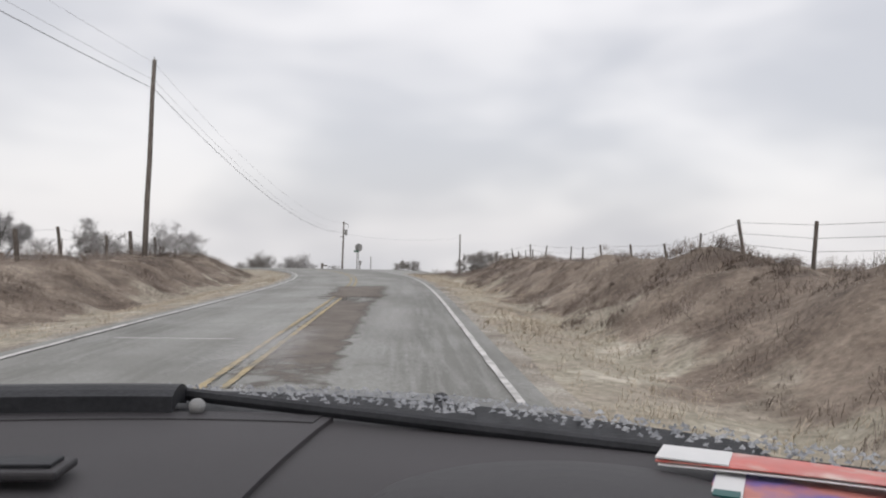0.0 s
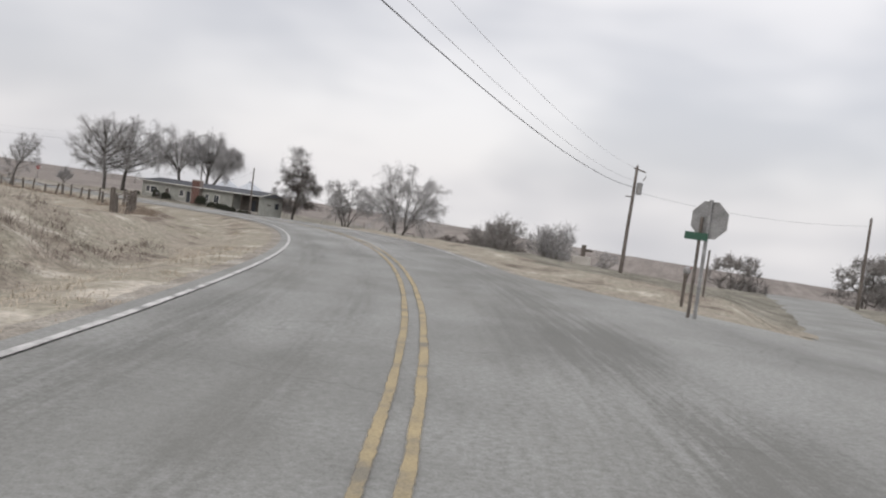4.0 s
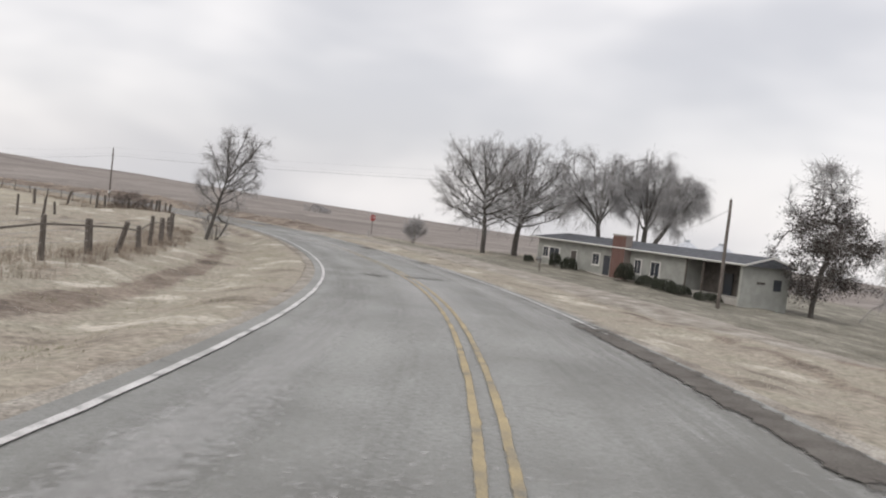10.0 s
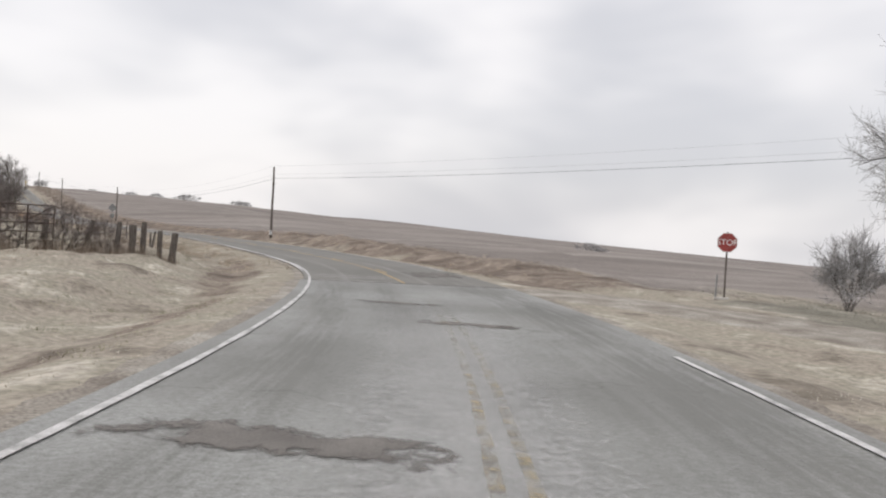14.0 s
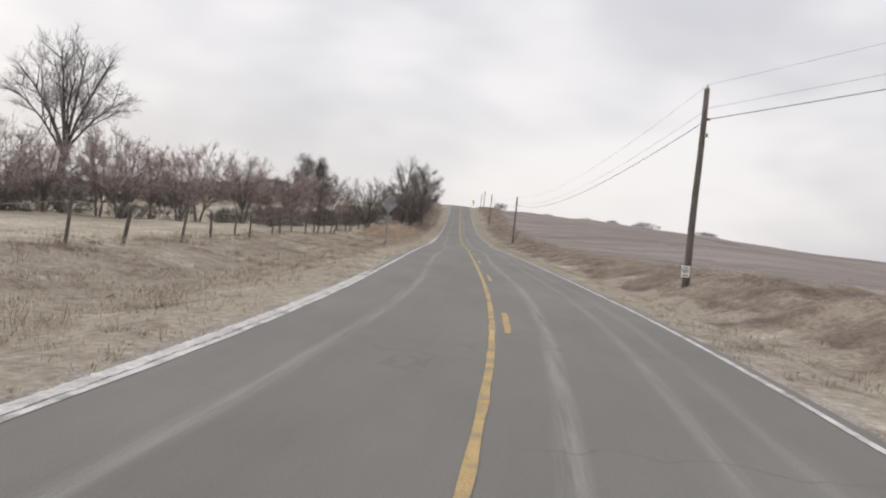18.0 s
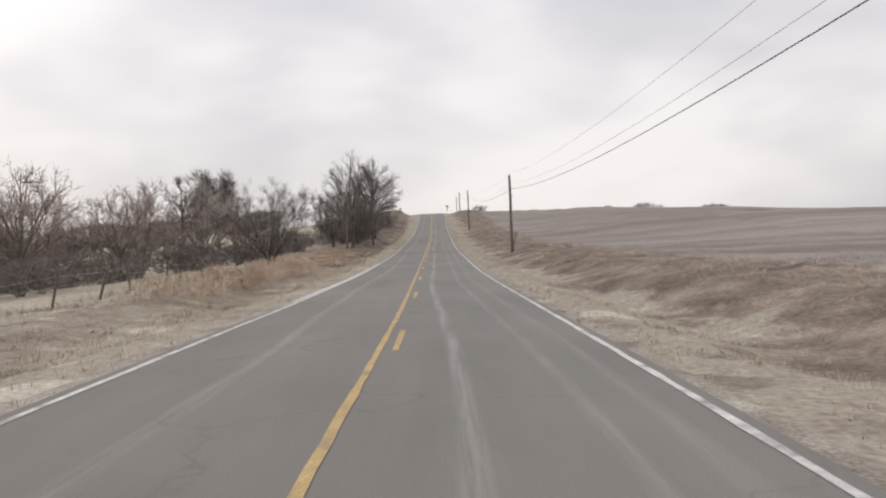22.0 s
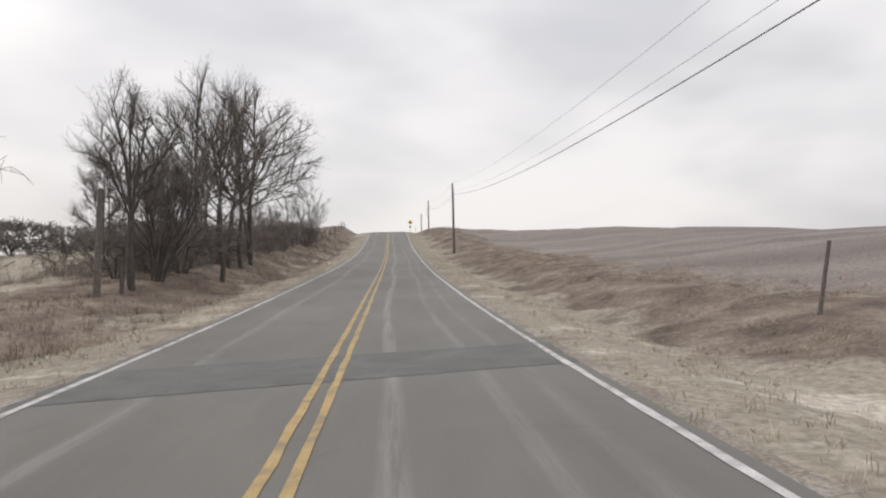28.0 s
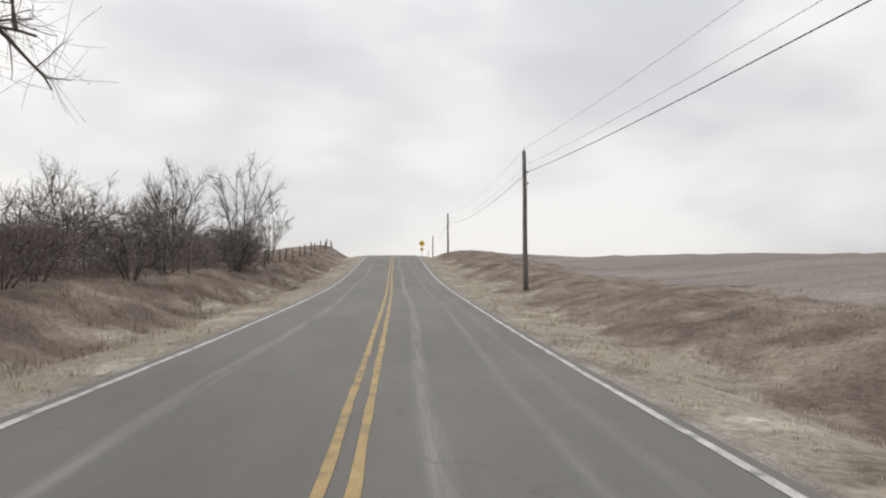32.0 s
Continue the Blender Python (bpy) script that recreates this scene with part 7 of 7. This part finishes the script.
# ---------------- patches, tracks and ice on the road ----------------
def patch(s0, s1, l0, l1, mat, label, skew=0.0, ragged=0.12, dz=0.006, oval=False):
    tagged(strip("road_patch", s0, s1, l0, l1, mat, dz, step=min(0.3, (s1 - s0) / 8), skew=skew, ragged=ragged, nl=4, oval=oval), label, "road patch", "road patches", "structure")


patch(8.2, 19.6, -0.75, 1.75, M_DIRT, "brown dirt smeared over the traffic lane and its line", ragged=0.0, dz=0.023)
patch(-9, 11, -0.1, 1.35, M_DIRT, "brown dirt smeared over the traffic lane", ragged=0.0)
patch(-4, 8.5, 1.1, 2.6, M_FROSTPATCH, "patchy white frost on the traffic lane", ragged=0.0, dz=0.008)
patch(-7, 0.5, -0.9, 0.9, M_FROSTPATCH, "patchy white frost over the centre line", ragged=0.0, dz=0.023)
patch(9, 22, 1.9, 2.9, M_FROSTPATCH, "patchy white frost on the traffic lane", ragged=0.0, dz=0.008)
for s0, s1, l0, l1 in ((66, 92, -1.6, 1.2), (92, 128, -1.9, 1.4), (128, 160, -1.7, 1.5), (160, 200, -1.8, 1.3), (70, 120, 1.2, 2.9), (120, 186, 1.6, 3.0), (84, 150, -3.0, -1.7)):
    patch(s0, s1, l0, l1, M_FROSTPATCH, "patchy white frost on the bend", ragged=0.0, dz=0.008)
for s0, s1, l0, l1 in ((107.6, 108.6, 0.3, 1.9), (33, 34, 0.6, 2.0), (170.7, 171.5, -0.3, 1.6), (181.0, 182.0, -3.2, 0.0), (190.6, 191.4, -1.0, 1.7), (194.6, 195.3, -2.2, 0.3)):
    patch(s0, s1, l0, l1, M_PATCH, "dark thawed smear on the frosted asphalt", skew=-0.12, ragged=0.0, dz=0.011)
for s0, s1, l0, l1 in ((96.0, 97.7, 0.35, 1.45), (115.8, 117.5, 0.2, 1.75), (149.4, 151.2, -0.6, 2.1), (149.2, 150.5, -2.2, -0.5)):
    patch(s0, s1, l0, l1, M_WETPATCH, "dark oval smear where the frost has thawed", ragged=0.0, dz=0.024, oval=True)
patch(121, 139, 2.8, 3.6, M_CRACKED, "dark cracked strip along the road edge", ragged=0.0, dz=0.022)
patch(163.4, 165.6, 3.0, 3.58, M_CRACKED, "dark cracked strip along the road edge", ragged=0.0, dz=0.022)
patch(177.6, 181.6, 2.5, 3.58, M_CRACKED, "dark cracked strip along the road edge", ragged=0.0, dz=0.022)
patch(206.5, 211, 0.5, 3.49, M_PATCH, "dark worn patch at the joint of two surfaces", skew=0.3, ragged=0.0, dz=0.022)
patch(364.6, 367.2, -3.5, 3.5, M_BAND, "dark band across the road", skew=0.3, ragged=0.05, dz=0.017)
for s0 in (203.0, 205.1, 206.4):
    patch(s0, s0 + 0.16, -3.49, 0.2, M_ICE, "white frosted seam across the asphalt", ragged=0.03, dz=0.017)
for s0, l0, l1 in ((-2.6, -3.0, -0.5), (-9, -3, -0.5), (101.5, -2.4, 0.2)):
    patch(s0, s0 + 0.12, l0, l1, M_ICE, "white frosted seam across the asphalt", ragged=0.04)
for s0, s1, l0, l1 in ((207, 231, -3.56, -3.3), (226, 262, -3.55, -3.32), (300, 352, -3.56, -3.3)):
    tagged(strip("ice_crust", s0, s1, l0, l1, M_ICE, 0.0225 + 0.0005 * (s0 % 7), step=0.5, nl=5), "white crust of ice and salt along the road edge", "ice", kind="structure")


# ---------------- grass and weeds ----------------
def blades(name, s0, s1, l0, l1, count, h0, h1, width, mat, label, seed, lean=0.5, clump=0.6, keep=None, tuft=0.0, sag=0.0, each=30, dome=0.4, mound=0.0):
    """Dry grass: many bent blades on the ground, thicker in patches; tuft: radius of the tussocks that they spring from;
    sag: how far the tips bow back down; each: blades in a tussock; dome: how much lower its rim stands;
    mound: height of the fallen grass that it grows over."""
    rg = np.random.default_rng(seed)
    n = int(count * 1.9)
    s, lat = rg.uniform(s0, s1, n), rg.uniform(min(l0, l1), max(l0, l1), n)
    out = np.zeros((n, 2))
    grown, heap = np.ones(n), np.zeros(n)
    if tuft:
        nc = max(1, n // each)
        own = rg.integers(0, nc, n)
        big = np.exp(rg.normal(0, 0.45, nc))[own]
        off = rg.normal(0, 0.55, (n, 2)) * tuft * big[:, None]
        s, lat = s[:nc][own] + (0.2 + 0.75 * dome) * off[:, 0], lat[:nc][own] + (0.2 + 0.75 * dome) * off[:, 1]
        heap = mound * np.clip(1 - (np.hypot(*off.T) / (1.3 * tuft * big)) ** 2, 0, 1) * np.clip(big, 0.6, 1.4)
        out, grown = off / (tuft * big[:, None]), np.clip(big, 0.5, 1.6) * (1.15 - dome * np.minimum(1, np.hypot(*off.T) / (tuft * big)))
    p = on_road(s, lat)
    dens = 0.5 + 0.5 * vnoise(p[:, 0], p[:, 1], 0.4)
    k = (rg.uniform(0, 1, n) < (1 - clump) + clump * dens) & (np.abs(lat) > np.where(s > 203, 3.5, 3.7))
    if keep is not None:
        k &= keep(s, lat)
    k = np.nonzero(k)[0][:count]
    s, lat, p, out, grown, heap = s[k], lat[k], p[k], out[k], grown[k], heap[k]
    n = len(s)
    p[:, 2] = ground_z(p[:, 0], p[:, 1], (s, lat)) - 0.02 + heap
    t = np.interp(s, RS, RT)
    h = rg.uniform(h0, h1, n) * grown * (0.75 + 0.5 * (0.5 + 0.5 * vnoise(p[:, 0] + 9, p[:, 1], 0.3)))
    way = 1.6 * out + rg.normal(0, 0.6, (n, 2)) + 0.5 * np.stack([vnoise(p[:, 0], p[:, 1], 0.12), vnoise(p[:, 0] + 70, p[:, 1], 0.12)], 1)
    way = np.stack([way[:, 0] * np.cos(t) - way[:, 1] * np.sin(t), way[:, 0] * np.sin(t) + way[:, 1] * np.cos(t)], 1)
    way /= np.linalg.norm(way, axis=1, keepdims=True) + 1e-9
    ln = (rg.uniform(0.15, lean, n) * h)[:, None]
    side = np.stack([-way[:, 1], way[:, 0], np.zeros(n)], 1) * (width * rg.uniform(0.7, 1.4, n))[:, None]
    mid = p + np.column_stack([way * ln * (0.3 + 0.3 * sag), h * (0.72 + 0.1 * sag)])
    tip = p + np.column_stack([way * ln, h * rg.uniform(0.75, 1.1, n) * (1 - sag)])
    v = np.stack([p - side, p + side, mid + side * 0.7, mid - side * 0.7, tip], 1).reshape(-1, 3)
    me = bpy.data.meshes.new(name)
    me.vertices.add(5 * n)
    me.vertices.foreach_set("co", v.ravel())
    me.loops.add(7 * n)
    me.loops.foreach_set("vertex_index", (np.arange(n)[:, None] * 5 + np.array([0, 1, 2, 3, 3, 2, 4])).ravel())
    me.polygons.add(2 * n)
    me.polygons.foreach_set("loop_start", (np.arange(n)[:, None] * 7 + np.array([0, 4])).ravel())
    me.update()
    me.materials.append(mat)
    return tagged(new(name, me), label, "grass", kind="stuff")


def clear(s, lat):
    return ~((lat > 0) & (((s > 40) & (s < 66) & (lat < 12)) | ((s > 186) & (s < 208) & (lat < 8))))


for side in (-1, 1):
    blades("verge_grass", -20, 110, 3.8 * side, 14 * side, 50000, 0.02, 0.08, 0.0034, M_GRASS, "pale frosted turf on the verge", 11 + side, lean=2.2, keep=clear, sag=0.5)
    blades("verge_grass", 110, 240, 3.8 * side, 14 * side, 50000, 0.02, 0.08, 0.0034, M_GRASS, "pale frosted turf on the verge", 15 + side, lean=2.2, keep=clear, sag=0.5)
    blades("verge_grass", 240, 500, 3.9 * side, 12 * side, 56000, 0.02, 0.08, 0.0034, M_DRYGRASS, "brown dry grass on the verge", 21 + side, lean=2.4, sag=0.5)
    blades("straw_edge", 212, 500, 3.5 * side, 6.4 * side, 48000, 0.04, 0.16, 0.0034, M_STRAW, "pale straw-coloured grass along the road edge", 25 + side, lean=1.8, tuft=0.25, sag=0.5)
blades("straw_edge", -20, 46, 3.8, 6.8, 24000, 0.04, 0.16, 0.0034, M_STRAW, "pale straw-coloured grass along the road edge", 28, lean=2.0, tuft=0.3, sag=0.5)
blades("straw_edge", -20, 70, -6.2, -3.8, 20000, 0.03, 0.13, 0.0034, M_STRAW, "pale straw-coloured grass along the road edge", 29, lean=2.0, tuft=0.3, sag=0.5)
blades("bank_grass", -20, 60, 6.2, 14, 80000, 0.06, 0.24, 0.0034, M_BANKGRASS, "brown rough grass on the cut bank", 31, lean=1.8, clump=0.7, tuft=0.4, keep=clear, sag=0.8, each=150, dome=0.75, mound=0.14)
blades("bank_grass", -20, 66, -15, -6.2, 90000, 0.06, 0.26, 0.0034, M_BANKGRASS, "frosted reddish tussock grass on the bank", 32, lean=2.2, clump=0.7, tuft=0.5, sag=0.8, each=150, dome=0.75, mound=0.16)
blades("orange_grass", 312, 368, -10.1, -7.7, 60000, 0.12, 0.34, 0.005, M_TALL, "tall bowed orange dead grass beside the road", 33, lean=3.0, clump=0.4, tuft=0.8, sag=0.95, each=480, dome=0.8, mound=0.62)
blades("brown_tufts", 218, 420, 6.4, 14.0, 44000, 0.03, 0.11, 0.0034, M_PINKGRASS, "brown frosted tufts between ditch and field", 47, lean=3.0, clump=0.9, tuft=0.4, sag=0.8, each=80, dome=0.7, mound=0.1)
blades("orange_grass", 262, 420, 8.4, 15.0, 26000, 0.05, 0.16, 0.0034, M_TALL, "rusty tufted dead grass beside the field", 34, lean=2.4, clump=1.0, tuft=0.45, sag=0.8, each=80, dome=0.7, mound=0.14)
blades("straw_tufts", 214, 400, 7.0, 13.5, 14000, 0.05, 0.18, 0.0034, M_STRAW, "pale straw tufts between ditch and field", 41, lean=2.4, clump=1.0, tuft=0.35, sag=0.8, each=70, dome=0.7, mound=0.1)
blades("dead_weeds", 366, 490, -19, -5.6, 90000, 0.06, 0.36, 0.0034, M_BRUSH, "brown tangled weeds under the roadside trees", 35, lean=1.5, clump=0.8, tuft=0.35, keep=lambda s, lat: lat > -12.5 - 7 * smooth(408, 435, s))
blades("thicket_weeds", 394, 476, -19, -10.8, 40000, 0.3, 1.0, 0.0034, M_PINKGRASS, "tall tangled brown weeds beneath the grove", 48, lean=0.8, clump=0.8, tuft=0.6)
blades("verge_tussocks", 222, 372, -11.5, -5.2, 80000, 0.06, 0.2, 0.0034, M_DRYGRASS, "shaggy tussocks of dry grass along the verge", 44, lean=2.4, clump=0.7, tuft=0.5, sag=0.85, each=150, dome=0.75, mound=0.14)
blades("green_tufts", 222, 300, -10.0, -5.2, 14000, 0.03, 0.12, 0.0034, M_GREENGRASS, "dull green winter grass showing through the verge", 46, lean=2.2, clump=1.0, tuft=0.5)
blades("green_tufts", 78, 214, -9.6, -4.6, 24000, 0.02, 0.09, 0.0034, M_GREENGRASS, "dull green winter grass showing through the mown verge", 49, lean=2.4, clump=1.0, tuft=0.4, sag=0.6)
blades("meadow_grass", 214, 430, -40, -13, 50000, 0.03, 0.12, 0.009, M_STRAW, "short pale meadow grass beside the creek hedge", 43, lean=1.8)
blades("dead_weeds", 410, 520, 6.2, 14, 36000, 0.03, 0.13, 0.0034, M_BRUSH, "brown rough weeds on the roadside bank", 36, lean=2.8, tuft=0.4)
blades("dead_weeds", 88, 182, -12.6, -9.8, 26000, 0.1, 0.42, 0.0034, M_BRUSH, "brown weeds grown up along the fence", 37, lean=0.9, tuft=0.3)
blades("dead_weeds", 202, 212, -19.0, -8.2, 22000, 0.12, 0.6, 0.0034, M_BRUSH, "brown weeds grown up round the corral", 38, lean=0.9, tuft=0.3, sag=0.3, keep=lambda s, lat: np.abs(s - 207.6 + 0.42 * (-8.5 - lat)) < 1.3)
blades("dead_weeds", 222, 330, -16, -9.6, 26000, 0.1, 0.36, 0.0034, M_BRUSH, "brown weeds along the meadow fence", 42, lean=1.0, clump=0.9, tuft=0.3, keep=lambda s, lat: np.abs(lat + 10.2 + 4.4 * (s - 224) / 121) < 1.2)
blades("pasture_grass", 84, 210, -36, -11, 40000, 0.03, 0.13, 0.008, M_STRAW, "short pale pasture grass behind the fence", 39, lean=1.6)
blades("lawn_grass", 60, 214, 14, 37, 60000, 0.02, 0.1, 0.008, M_LAWN, "short frosted grass before the house", 40, lean=1.8)
